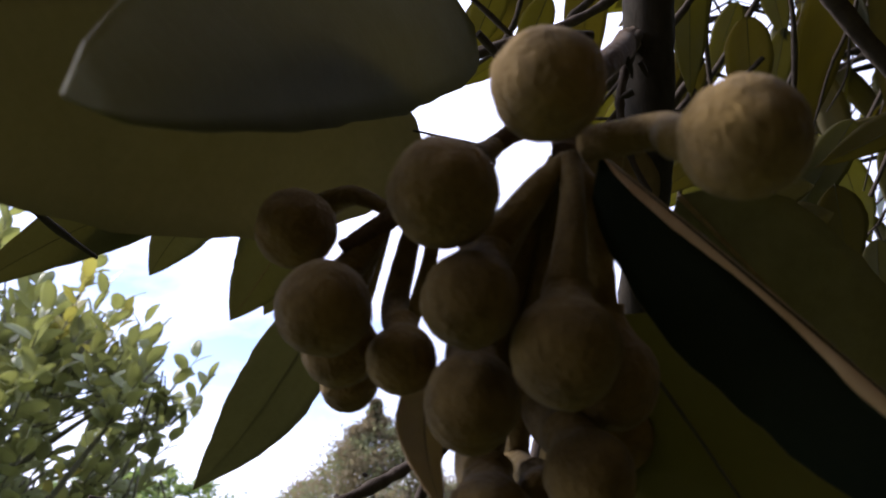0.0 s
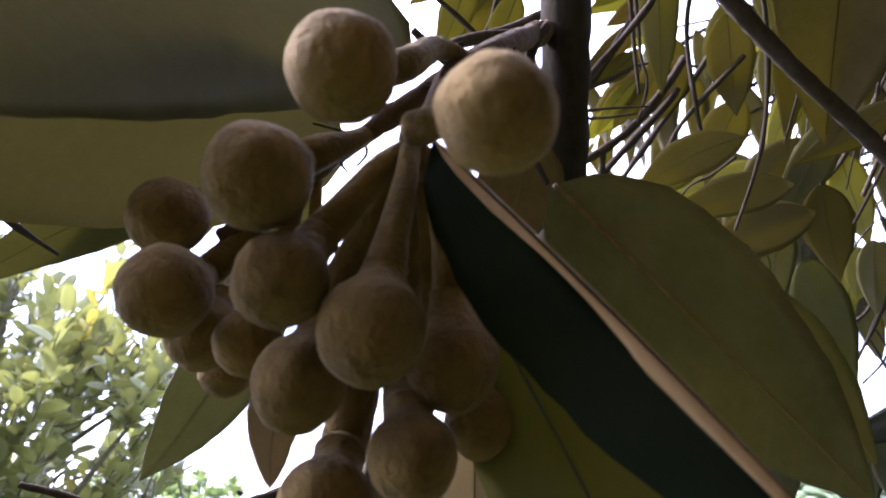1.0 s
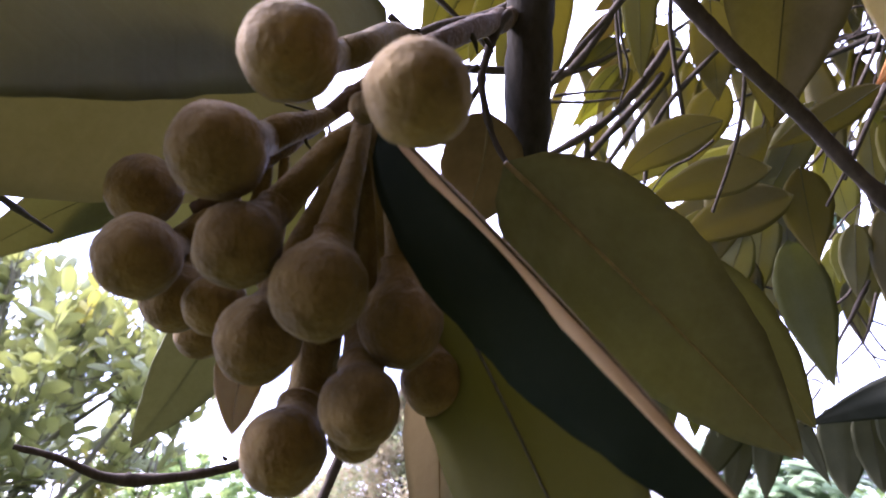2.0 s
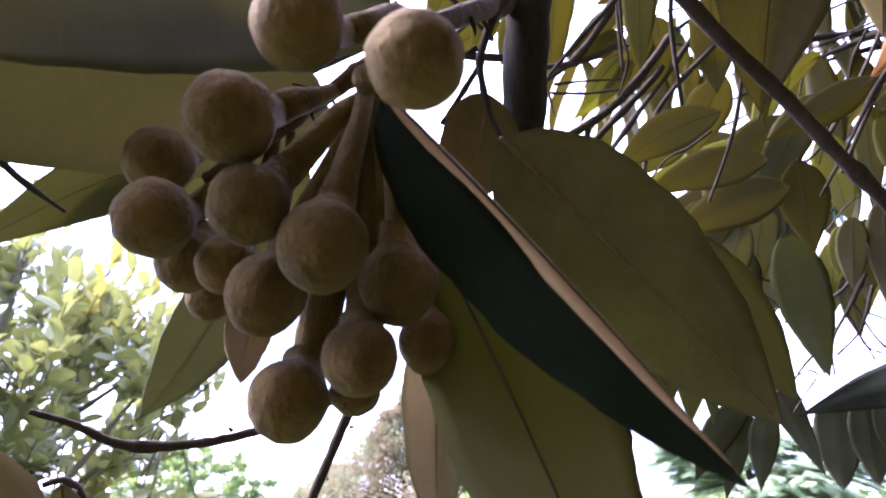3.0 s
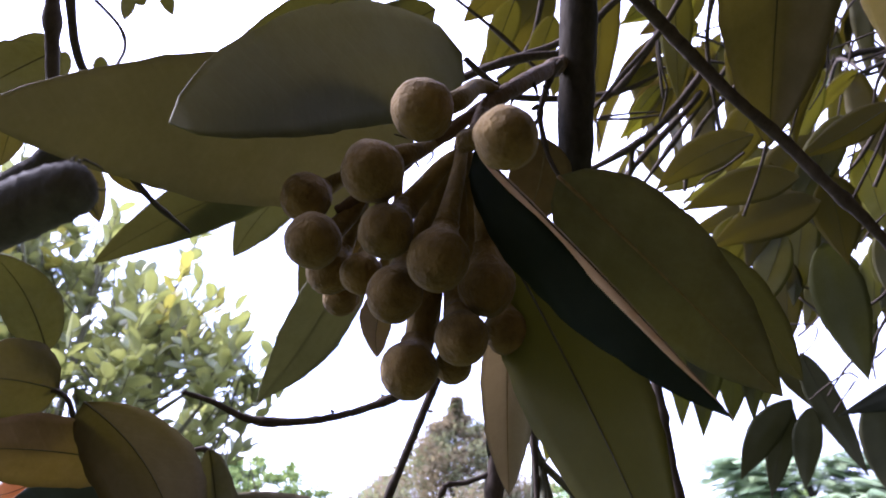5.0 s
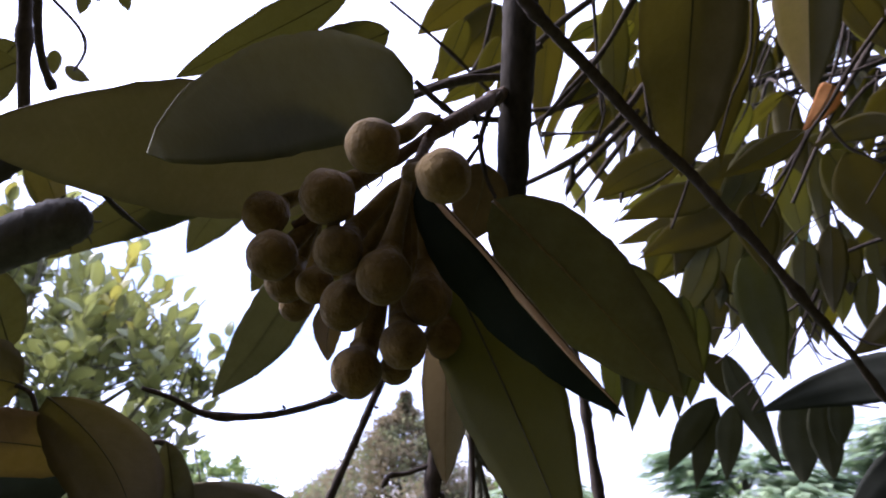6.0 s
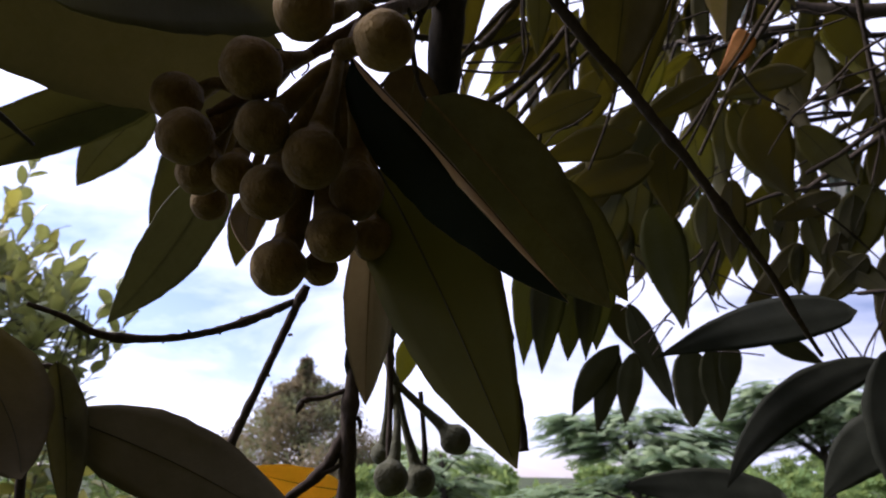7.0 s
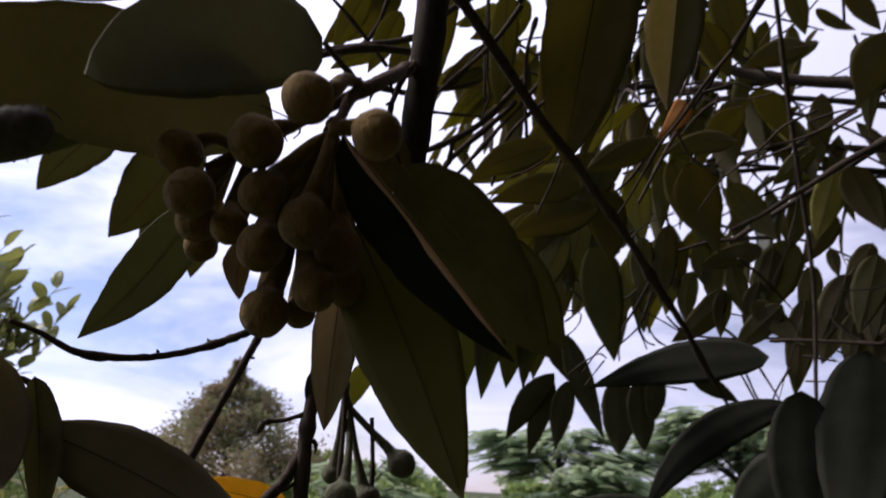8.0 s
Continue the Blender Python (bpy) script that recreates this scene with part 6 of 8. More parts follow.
leaf(crown, (0.0603, 0.3658, 1.9106), (0.0398, 0.3972, 1.8679), 0.0218, (0.057, 0.818, 0.573), bend=0.05, bow=0.000, folds=(10, 12), faces=[LEAF_TOP, LEAF_GREEN_UNDER], seed=203, blunt=1.1, rib=SOFT_RIB)
leaf(crown, (0.031, 0.3593, 1.9212), (0.0102, 0.3902, 1.8794), 0.0231, (0.008, 0.806, 0.591), bend=0.05, bow=0.000, folds=(10, 12), faces=[LEAF_TOP, LEAF_GREEN_UNDER], seed=204, blunt=1.0, rib=SOFT_RIB)
leaf(crown, (0.0698, 0.394, 1.9049), (0.0609, 0.4164, 1.8727), 0.0169, (0.08, 0.829, 0.553), bend=0.05, bow=0.000, folds=(10, 12), faces=[LEAF_TOP, LEAF_GREEN_UNDER], seed=205, blunt=0.95, rib=SOFT_RIB)
leaf(crown, (0.2863, 0.5665, 2.0762), (0.2685, 0.6162, 2.0159), 0.0288, (0.291, 0.778, 0.556), bend=0.05, bow=0.000, folds=(10, 12), faces=[LEAF_TOP, LEAF_GREEN_UNDER], seed=206, blunt=1.1, rib=SOFT_RIB)
leaf(crown, (0.3076, 0.5342, 2.0194), (0.3035, 0.5756, 1.9603), 0.0247, (0.341, 0.781, 0.523), bend=0.05, bow=0.000, folds=(10, 12), faces=[LEAF_TOP, LEAF_GREEN_UNDER], seed=207, blunt=1.0, rib=SOFT_RIB)
leaf(crown, (0.3297, 0.5544, 1.9755), (0.3083, 0.5968, 1.9195), 0.0260, (0.357, 0.806, 0.473), bend=0.05, bow=0.000, folds=(10, 12), faces=[LEAF_TOP, LEAF_LIME], seed=208, blunt=0.95, rib=SOFT_RIB)
leaf(crown, (0.2865, 0.5076, 2.0651), (0.3103, 0.5407, 2.0089), 0.0247, (0.333, 0.745, 0.578), bend=0.05, bow=0.000, folds=(10, 12), faces=[LEAF_TOP, LEAF_GREEN_UNDER], seed=209, blunt=1.1, rib=SOFT_RIB)
leaf(crown, (0.217, 0.4292, 1.9463), (0.2284, 0.4669, 1.8832), 0.0347, (0.296, 0.796, 0.528), bend=0.05, bow=0.000, folds=(10, 12), faces=[LEAF_TOP, LEAF_CROWN], seed=210, blunt=1.0, rib=SOFT_RIB)
leaf(crown, (0.1417, 0.3367, 1.9279), (0.1501, 0.3902, 1.8513), 0.0244, (0.217, 0.789, 0.575), bend=0.05, bow=0.000, folds=(10, 12), faces=[LEAF_TOP, LEAF_GREEN_UNDER], seed=211, blunt=0.95, rib=SOFT_RIB)
leaf(crown, (0.2116, 0.4223, 1.8404), (0.1451, 0.4737, 1.8168), 0.0319, (0.126, 0.692, 0.711), bend=0.05, bow=0.060, folds=(8, 6), faces=[LEAF_TOP, LEAF_CROWN], seed=400, blunt=1.30, heel=0.85, rib=SOFT_RIB)
leaf(crown, (0.2494, 0.4445, 1.8162), (0.1682, 0.4957, 1.8079), 0.0329, (0.210, 0.673, 0.709), bend=0.05, bow=0.030, folds=(11, 10), faces=[LEAF_TOP, LEAF_CROWN], seed=401, blunt=1.45, heel=0.85, rib=False)
leaf(crown, (0.2711, 0.4645, 1.8046), (0.1921, 0.5232, 1.7811), 0.0400, (0.348, 0.715, 0.606), bend=0.05, bow=0.030, folds=(14, 14), faces=[LEAF_TOP, LEAF_CROWN], seed=402, blunt=1.60, heel=0.85, rib=False)
leaf(crown, (0.2853, 0.3694, 1.8331), (0.2380, 0.4220, 1.8181), 0.0254, (0.220, 0.638, 0.738), bend=0.05, bow=-0.050, folds=(17, 18), faces=[LEAF_TOP, LEAF_CROWN], seed=403, blunt=1.30, heel=0.85, rib=SOFT_RIB)
leaf(crown, (0.3693, 0.3849, 1.8524), (0.3229, 0.4378, 1.8556), 0.0230, (0.242, 0.601, 0.762), bend=0.05, bow=0.050, folds=(20, 6), faces=[LEAF_TOP, LEAF_CROWN], seed=404, blunt=1.45, heel=0.85, rib=False)
leaf(crown, (0.2551, 0.3574, 1.9448), (0.2532, 0.4543, 1.8391), 0.0363, (0.108, 0.520, 0.847), bend=0.05, bow=0.030, folds=(8, 10), faces=[LEAF_TOP, LEAF_CROWN], seed=405, blunt=1.60, heel=0.85, rib=False)
leaf(crown, (0.1881, 0.5619, 1.9794), (0.1406, 0.6191, 1.9465), 0.0265, (0.099, 0.635, 0.766), bend=0.05, bow=-0.040, folds=(11, 14), faces=[LEAF_TOP, LEAF_LIME], seed=406, blunt=1.30, heel=0.85, rib=SOFT_RIB)
leaf(crown, (0.2104, 0.5252, 2.0235), (0.1686, 0.5716, 2.0152), 0.0284, (0.202, 0.622, 0.756), bend=0.05, bow=0.040, folds=(14, 18), faces=[LEAF_TOP, LEAF_LIME], seed=407, blunt=1.45, heel=0.85, rib=False)
leaf(crown, (0.2063, 0.5115, 2.0425), (0.1341, 0.5554, 2.0463), 0.0294, (0.207, 0.553, 0.807), bend=0.05, bow=0.050, folds=(17, 6), faces=[LEAF_TOP, LEAF_LIME], seed=408, blunt=1.60, heel=0.85, rib=False)
leaf(crown, (0.3384, 0.3770, 1.9673), (0.3842, 0.4058, 1.9312), 0.0294, (0.410, 0.475, 0.779), bend=0.05, bow=0.000, folds=(20, 10), faces=[LEAF_TOP, LEAF_CROWN], seed=409, blunt=1.30, heel=0.85, rib=SOFT_RIB)
leaf(crown, (0.3989, 0.4114, 1.9071), (0.3876, 0.4700, 1.8726), 0.0330, (0.245, 0.508, 0.826), bend=0.05, bow=0.040, folds=(8, 14), faces=[LEAF_TOP, LEAF_CROWN], seed=410, blunt=1.45, heel=0.85, rib=False)
leaf(crown, (0.3566, 0.4437, 1.8569), (0.4073, 0.4768, 1.7762), 0.0459, (0.311, 0.643, 0.699), bend=0.05, bow=0.020, folds=(11, 18), faces=[LEAF_TOP, LEAF_CROWN], seed=411, blunt=1.60, heel=0.85, rib=False)
leaf(crown, (0.2909, 0.4875, 1.8385), (0.3140, 0.5290, 1.7735), 0.0380, (0.221, 0.636, 0.740), bend=0.05, bow=0.000, folds=(14, 6), faces=[LEAF_TOP, LEAF_CROWN], seed=412, blunt=1.30, heel=0.85, rib=SOFT_RIB)
leaf(crown, (0.2431, 0.4792, 1.8462), (0.2320, 0.5389, 1.7684), 0.0375, (0.310, 0.636, 0.707), bend=0.05, bow=-0.020, folds=(17, 10), faces=[LEAF_TOP, LEAF_CROWN], seed=413, blunt=1.45, heel=0.85, rib=False)
leaf(crown, (0.2250, 0.5219, 1.8174), (0.2141, 0.5687, 1.7621), 0.0306, (0.188, 0.726, 0.661), bend=0.05, bow=0.000, folds=(20, 14), faces=[LEAF_TOP, LEAF_GREEN_UNDER], seed=414, blunt=1.60, heel=0.85, rib=False)
leaf(crown, (0.4370, 0.3618, 1.9508), (0.4057, 0.4180, 1.9552), 0.0266, (0.478, 0.487, 0.731), bend=0.05, bow=0.040, folds=(8, 18), faces=[LEAF_TOP, LEAF_CROWN], seed=415, blunt=1.30, heel=0.85, rib=SOFT_RIB)
leaf(crown, (0.4098, 0.4049, 1.9250), (0.4572, 0.4263, 1.8864), 0.0267, (0.386, 0.591, 0.709), bend=0.05, bow=-0.050, folds=(11, 6), faces=[LEAF_TOP, LEAF_GREEN_UNDER], seed=416, blunt=1.45, heel=0.85, rib=False)
leaf(crown, (0.4554, 0.2891, 1.9184), (0.4633, 0.3479, 1.8795), 0.0431, (0.519, 0.391, 0.760), bend=0.05, bow=0.030, folds=(14, 10), faces=[LEAF_TOP, LEAF_CROWN], seed=417, blunt=1.60, heel=0.85, rib=False)
leaf(crown, (0.2473, 0.4943, 1.9180), (0.2303, 0.5534, 1.8674), 0.0395, (0.180, 0.685, 0.706), bend=0.05, bow=0.020, folds=(17, 14), faces=[LEAF_TOP, LEAF_CROWN], seed=418, blunt=1.30, heel=0.85, rib=SOFT_RIB)
leaf(crown, (0.2852, 0.4806, 1.8727), (0.2435, 0.5446, 1.8256), 0.0383, (0.275, 0.600, 0.751), bend=0.05, bow=0.040, folds=(20, 18), faces=[LEAF_TOP, LEAF_CROWN], seed=419, blunt=1.45, heel=0.85, rib=False)
leaf(crown, (0.3268, 0.5985, 1.8213), (0.3688, 0.6438, 1.6969), 0.0494, (0.302, 0.862, 0.406), bend=0.05, bow=0.000, folds=(10, 12), faces=[LEAF_TOP, LEAF_OLIVE], seed=430, blunt=1.10, heel=0.70, rib=False)
part("twig", tube([(0.3196, 0.3100, 1.8872, 0.00175), (0.3073, 0.3338, 1.8672, 0.00159), (0.2977, 0.3540, 1.8464, 0.00143), (0.2864, 0.3719, 1.8278, 0.00128), (0.2751, 0.3937, 1.7984, 0.00112), (0.2632, 0.4114, 1.7724, 0.00096)], 7, 5, 0.2, 3, 501), TWIG, crown)
part("twig", tube([(0.2480, 0.3423, 1.9337, 0.00130), (0.2519, 0.3645, 1.9040, 0.00119), (0.2485, 0.3779, 1.8879, 0.00107), (0.2431, 0.3900, 1.8737, 0.00095), (0.2385, 0.4062, 1.8508, 0.00084), (0.2345, 0.4184, 1.8322, 0.00072)], 7, 5, 0.2, 3, 502), TWIG, crown)
part("twig", tube([(0.2549, 0.3729, 1.9596, 0.00107), (0.2560, 0.3939, 1.9334, 0.00095), (0.2591, 0.4115, 1.9074, 0.00083), (0.2552, 0.4307, 1.8809, 0.00071), (0.2493, 0.4446, 1.8617, 0.00059)], 7, 5, 0.2, 3, 503), TWIG, crown)
part("twig", tube([(0.2630, 0.3688, 1.9264, 0.00093), (0.2612, 0.3895, 1.9003, 0.00079), (0.2621, 0.4049, 1.8770, 0.00065), (0.2533, 0.4197, 1.8594, 0.00051)], 7, 5, 0.2, 3, 504), TWIG, crown)
part("twig", tube([(0.1303, 0.3551, 1.9353, 0.00126), (0.1368, 0.3775, 1.9053, 0.00112), (0.1407, 0.3925, 1.8829, 0.00098), (0.1455, 0.4016, 1.8673, 0.00084), (0.1408, 0.4146, 1.8475, 0.00069)], 7, 5, 0.2, 3, 505), TWIG, crown)
part("twig", tube([(0.1468, 0.3163, 1.8976, 0.00223), (0.1371, 0.3306, 1.8829, 0.00198), (0.1265, 0.3423, 1.8705, 0.00173), (0.1049, 0.3595, 1.8514, 0.00147), (0.0877, 0.3724, 1.8347, 0.00122)], 7, 5, 0.2, 3, 506), TWIG, crown)
part("twig", tube([(0.2968, 0.3605, 1.8370, 0.00126), (0.3041, 0.3631, 1.8257, 0.00112), (0.3122, 0.3640, 1.8159, 0.00098), (0.3218, 0.3619, 1.8090, 0.00084), (0.3312, 0.3597, 1.8020, 0.00069)], 7, 5, 0.2, 3, 507), TWIG, crown)
part("twig", tube([(0.4064, 0.3737, 1.9113, 0.00125), (0.3928, 0.3850, 1.9101, 0.00115), (0.3779, 0.3909, 1.9169, 0.00106), (0.3651, 0.4009, 1.9152, 0.00097), (0.3518, 0.4106, 1.9139, 0.00087), (0.3307, 0.4222, 1.9155, 0.00078), (0.3147, 0.4326, 1.9133, 0.00069)], 7, 5, 0.2, 3, 508), TWIG, crown)
part("twig", tube([(0.4186, 0.3913, 1.9143, 0.00093), (0.4023, 0.4049, 1.9128, 0.00079), (0.3828, 0.4169, 1.9155, 0.00065), (0.3685, 0.4247, 1.9178, 0.00051)], 7, 5, 0.2, 3, 509), TWIG, crown)
part("twig", tube([(0.2921, 0.3622, 1.8786, 0.00090), (0.2800, 0.3638, 1.8858, 0.00077), (0.2677, 0.3710, 1.8846, 0.00063), (0.2550, 0.3782, 1.8831, 0.00050)], 7, 5, 0.2, 3, 510), TWIG, crown)
part("twig", tube([(0.3066, 0.3990, 1.8911, 0.00107), (0.3010, 0.4117, 1.8763, 0.00095), (0.2993, 0.4225, 1.8602, 0.00083), (0.2920, 0.4368, 1.8415, 0.00071), (0.2875, 0.4521, 1.8155, 0.00059)], 7, 5, 0.2, 3, 511), TWIG, crown)
part("twig", tube([(0.2001, 0.4133, 1.8204, 0.00097), (0.1863, 0.4221, 1.8117, 0.00083), (0.1719, 0.4292, 1.8054, 0.00068), (0.1553, 0.4436, 1.7828, 0.00053)], 7, 5, 0.2, 3, 512), TWIG, crown)
part("twig", tube([(0.0857, 0.3328, 1.8032, 0.00081), (0.1040, 0.3298, 1.8038, 0.00063), (0.1222, 0.3269, 1.8027, 0.00045)], 7, 5, 0.2, 3, 513), TWIG, crown)
part("twig", tube([(0.4153, 0.4004, 1.8624, 0.00125), (0.4039, 0.4112, 1.8587, 0.00111), (0.3938, 0.4243, 1.8487, 0.00097), (0.3832, 0.4381, 1.8366, 0.00083), (0.3728, 0.4556, 1.8147, 0.00069)], 7, 5, 0.2, 3, 514), TWIG, crown)
part("twig", tube([(0.4852, 0.3442, 1.8512, 0.00321), (0.4663, 0.3699, 1.8403, 0.00292), (0.4468, 0.3964, 1.8248, 0.00263), (0.4338, 0.4118, 1.8160, 0.00234), (0.4180, 0.4302, 1.8038, 0.00205), (0.3991, 0.4481, 1.7943, 0.00176)], 7, 5, 0.2, 3, 515), TWIG, crown)
part("twig", tube([(0.4278, 0.3517, 1.8753, 0.00136), (0.4102, 0.3718, 1.8681, 0.00121), (0.3988, 0.3897, 1.8544, 0.00105), (0.3905, 0.4014, 1.8453, 0.00090), (0.3745, 0.4201, 1.8321, 0.00075)], 7, 5, 0.2, 3, 516), TWIG, crown)
part("twig", tube([(0.4762, 0.3592, 1.8879, 0.00156), (0.4608, 0.3801, 1.8790, 0.00138), (0.4408, 0.4015, 1.8729, 0.00121), (0.4234, 0.4164, 1.8715, 0.00103), (0.4085, 0.4309, 1.8661, 0.00086)], 7, 5, 0.2, 3, 517), TWIG, crown)
part("twig", tube([(0.4526, 0.4099, 1.8670, 0.00109), (0.4546, 0.4215, 1.8446, 0.00093), (0.4599, 0.4297, 1.8210, 0.00076), (0.4584, 0.4466, 1.7878, 0.00060)], 7, 5, 0.2, 3, 518), TWIG, crown)
part("twig", tube([(0.5025, 0.3652, 1.8399, 0.00108), (0.4892, 0.3720, 1.8505, 0.00092), (0.4791, 0.3774, 1.8573, 0.00075), (0.4657, 0.3831, 1.8677, 0.00059)], 7, 5, 0.2, 3, 519), TWIG, crown)
part("twig", tube([(0.3918, 0.4041, 1.8390, 0.00091), (0.4046, 0.4024, 1.8250, 0.00077), (0.4170, 0.4003, 1.8109, 0.00063), (0.4306, 0.3872, 1.8148, 0.00050)], 7, 5, 0.2, 3, 520), TWIG, crown)
part("twig", tube([(0.3040, 0.6509, 1.7533, 0.00097), (0.3268, 0.6428, 1.7501, 0.00083), (0.3243, 0.6485, 1.7335, 0.00068), (0.3060, 0.6600, 1.7166, 0.00053)], 7, 5, 0.2, 3, 525), TWIG, crown)
part("twig", tube([(0.3973, 0.6017, 1.7732, 0.00155), (0.3923, 0.6129, 1.7470, 0.00132), (0.3861, 0.6205, 1.7317, 0.00109), (0.3718, 0.6318, 1.7160, 0.00085)], 7, 5, 0.2, 3, 526), TWIG, crown)
part("twig", tube([(0.3868, 0.6195, 1.7339, 0.00104), (0.3938, 0.6197, 1.7199, 0.00080), (0.3982, 0.6200, 1.7096, 0.00057)], 7, 5, 0.2, 3, 527), TWIG, crown)
part("twig", tube([(0.3913, 0.6120, 1.7515, 0.00097), (0.4089, 0.6054, 1.7418, 0.00075), (0.4266, 0.5988, 1.7295, 0.00053)], 7, 5, 0.2, 3, 528), TWIG, crown)
part("twig", tube([(0.3586, 0.6420, 1.6993, 0.00097), (0.3503, 0.6446, 1.7043, 0.00083), (0.3357, 0.6531, 1.6948, 0.00068), (0.3187, 0.6630, 1.6801, 0.00053)], 7, 5, 0.2, 3, 529), TWIG, crown)
part("twig", tube([(0.3565, 0.6434, 1.6971, 0.00091), (0.3462, 0.6513, 1.6814, 0.00070), (0.3378, 0.6574, 1.6678, 0.00050)], 7, 5, 0.2, 3, 530), TWIG, crown)
part("twig", tube([(0.5230, 0.7522, 1.6895, 0.00118), (0.4877, 0.7712, 1.6958, 0.00091), (0.4405, 0.7947, 1.6980, 0.00065)], 7, 5, 0.2, 3, 531), TWIG, crown)
part("twig", tube([(0.0556, 0.3968, 1.9685, 0.00200), (0.0426, 0.4281, 1.9291, 0.00180), (0.0152, 0.4590, 1.9204, 0.00165)], 7, 8, 0.15, 3, 293), TWIG, crown)
part("twig", tube([(0.1436, 0.5641, 1.8521, 0.00182), (0.1874, 0.5259, 1.9073, 0.00227), (0.2233, 0.4869, 1.9520, 0.00251), (0.2494, 0.4441, 1.9960, 0.00273)], 7, 8, 0.15, 3, 294), TWIG, crown)
part("twig", tube([(0.4418, 0.6017, 2.1064, 0.00485), (0.5262, 0.5733, 2.0700, 0.00668), (0.5871, 0.5395, 2.0497, 0.00758), (0.6527, 0.4932, 2.0280, 0.00819), (0.7076, 0.4516, 2.0018, 0.00849)], 7, 8, 0.15, 3, 295), TWIG, crown)
part("twig", tube([(0.3878, 0.3372, 2.0207, 0.00227), (0.4354, 0.3953, 1.9102, 0.00227), (0.4579, 0.4200, 1.8423, 0.00205), (0.4799, 0.4441, 1.7505, 0.00205), (0.4868, 0.4663, 1.6477, 0.00182), (0.4883, 0.4696, 1.6173, 0.00136)], 7, 8, 0.15, 3, 296), TWIG, crown)
part("twig", tube([(0.3562, 0.5461, 1.8551, 0.00194), (0.3793, 0.4959, 1.9236, 0.00218), (0.4031, 0.4422, 1.9781, 0.00291), (0.4200, 0.3852, 2.0286, 0.00340)], 7, 8, 0.15, 3, 297), TWIG, crown)
part("twig", tube([(0.3554, 0.6480, 1.8957, 0.00164), (0.3874, 0.6178, 1.9260, 0.00164), (0.4180, 0.5564, 1.9999, 0.00191), (0.4223, 0.5067, 2.0620, 0.00191), (0.4110, 0.4707, 2.1101, 0.00218)], 7, 8, 0.15, 3, 298), TWIG, crown)
part("twig", tube([(0.4955, 0.5930, 1.8423, 0.00273), (0.5435, 0.5401, 1.8790, 0.00328), (0.5739, 0.5013, 1.9020, 0.00383), (0.6025, 0.4577, 1.9270, 0.00491), (0.6240, 0.4250, 1.9404, 0.00546)], 7, 8, 0.15, 3, 299), TWIG, crown)
part("twig", tube([(0.5085, 0.5997, 1.9439, 0.00173), (0.5610, 0.5505, 1.9595, 0.00202), (0.5994, 0.4996, 1.9843, 0.00230), (0.6297, 0.4558, 2.0011, 0.00260)], 7, 8, 0.15, 3, 300), TWIG, crown)
part("twig", tube([(0.3586, 0.6954, 1.7612, 0.00136), (0.4060, 0.6655, 1.7882, 0.00164), (0.4205, 0.6468, 1.8212, 0.00191), (0.4741, 0.6064, 1.8441, 0.00218), (0.5395, 0.5601, 1.8438, 0.00246)], 7, 8, 0.15, 3, 301), TWIG, crown)
part("twig", tube([(0.4132, 0.6660, 1.7747, 0.00110), (0.4340, 0.6659, 1.7341, 0.00110), (0.4577, 0.6559, 1.7206, 0.00082)], 7, 8, 0.15, 3, 302), TWIG, crown)
part("twig", tube([(0.4226, 0.6527, 1.8012, 0.00246), (0.4105, 0.6683, 1.7713, 0.00191), (0.3966, 0.6837, 1.7396, 0.00136), (0.3974, 0.6906, 1.7070, 0.00082)], 7, 8, 0.15, 3, 303), TWIG, crown)
part("twig", tube([(0.4093, 0.6709, 1.7646, 0.00136), (0.4222, 0.6722, 1.7342, 0.00110), (0.4345, 0.6676, 1.7261, 0.00082)], 7, 8, 0.15, 3, 304), TWIG, crown)
part("twig", tube([(0.4437, 0.6536, 1.7607, 0.00136), (0.4649, 0.6469, 1.7404, 0.00136), (0.5055, 0.6232, 1.7328, 0.00136), (0.5591, 0.5845, 1.7320, 0.00136)], 7, 8, 0.15, 3, 305), TWIG, crown)
part("twig", tube([(0.5569, 0.5172, 1.7419, 0.00129), (0.5697, 0.5113, 1.7237, 0.00129), (0.5872, 0.4991, 1.7100, 0.00103), (0.5959, 0.4892, 1.7160, 0.00103)], 7, 8, 0.15, 3, 306), TWIG, crown)
part("twig", tube([(0.5627, 0.5220, 1.7070, 0.00103), (0.5785, 0.5111, 1.6947, 0.00103), (0.5933, 0.4989, 1.6883, 0.00103)], 7, 8, 0.15, 3, 307), TWIG, crown)
part("twig", tube([(0.4895, 0.5834, 1.6857, 0.00103), (0.5017, 0.5798, 1.6586, 0.00103), (0.5064, 0.5779, 1.6496, 0.00077)], 7, 8, 0.15, 3, 308), TWIG, crown)
part("twig", tube([(0.5302, 0.5526, 1.6909, 0.00103), (0.5197, 0.5652, 1.6674, 0.00103), (0.5154, 0.5714, 1.6497, 0.00077)], 7, 8, 0.15, 3, 309), TWIG, crown)
part("twig", tube([(0.5384, 0.5435, 1.7024, 0.00103), (0.5631, 0.5245, 1.6955, 0.00103)], 7, 8, 0.15, 3, 310), TWIG, crown)
part("twig", tube([(0.5412, 0.5470, 1.6759, 0.00077), (0.5615, 0.5304, 1.6749, 0.00077)], 7, 8, 0.15, 3, 311), TWIG, crown)
part("twig", tube([(0.3509, 0.7529, 1.7656, 0.00115), (0.3699, 0.7403, 1.7840, 0.00115), (0.3870, 0.7231, 1.8165, 0.00115)], 7, 8, 0.15, 3, 312), TWIG, crown)
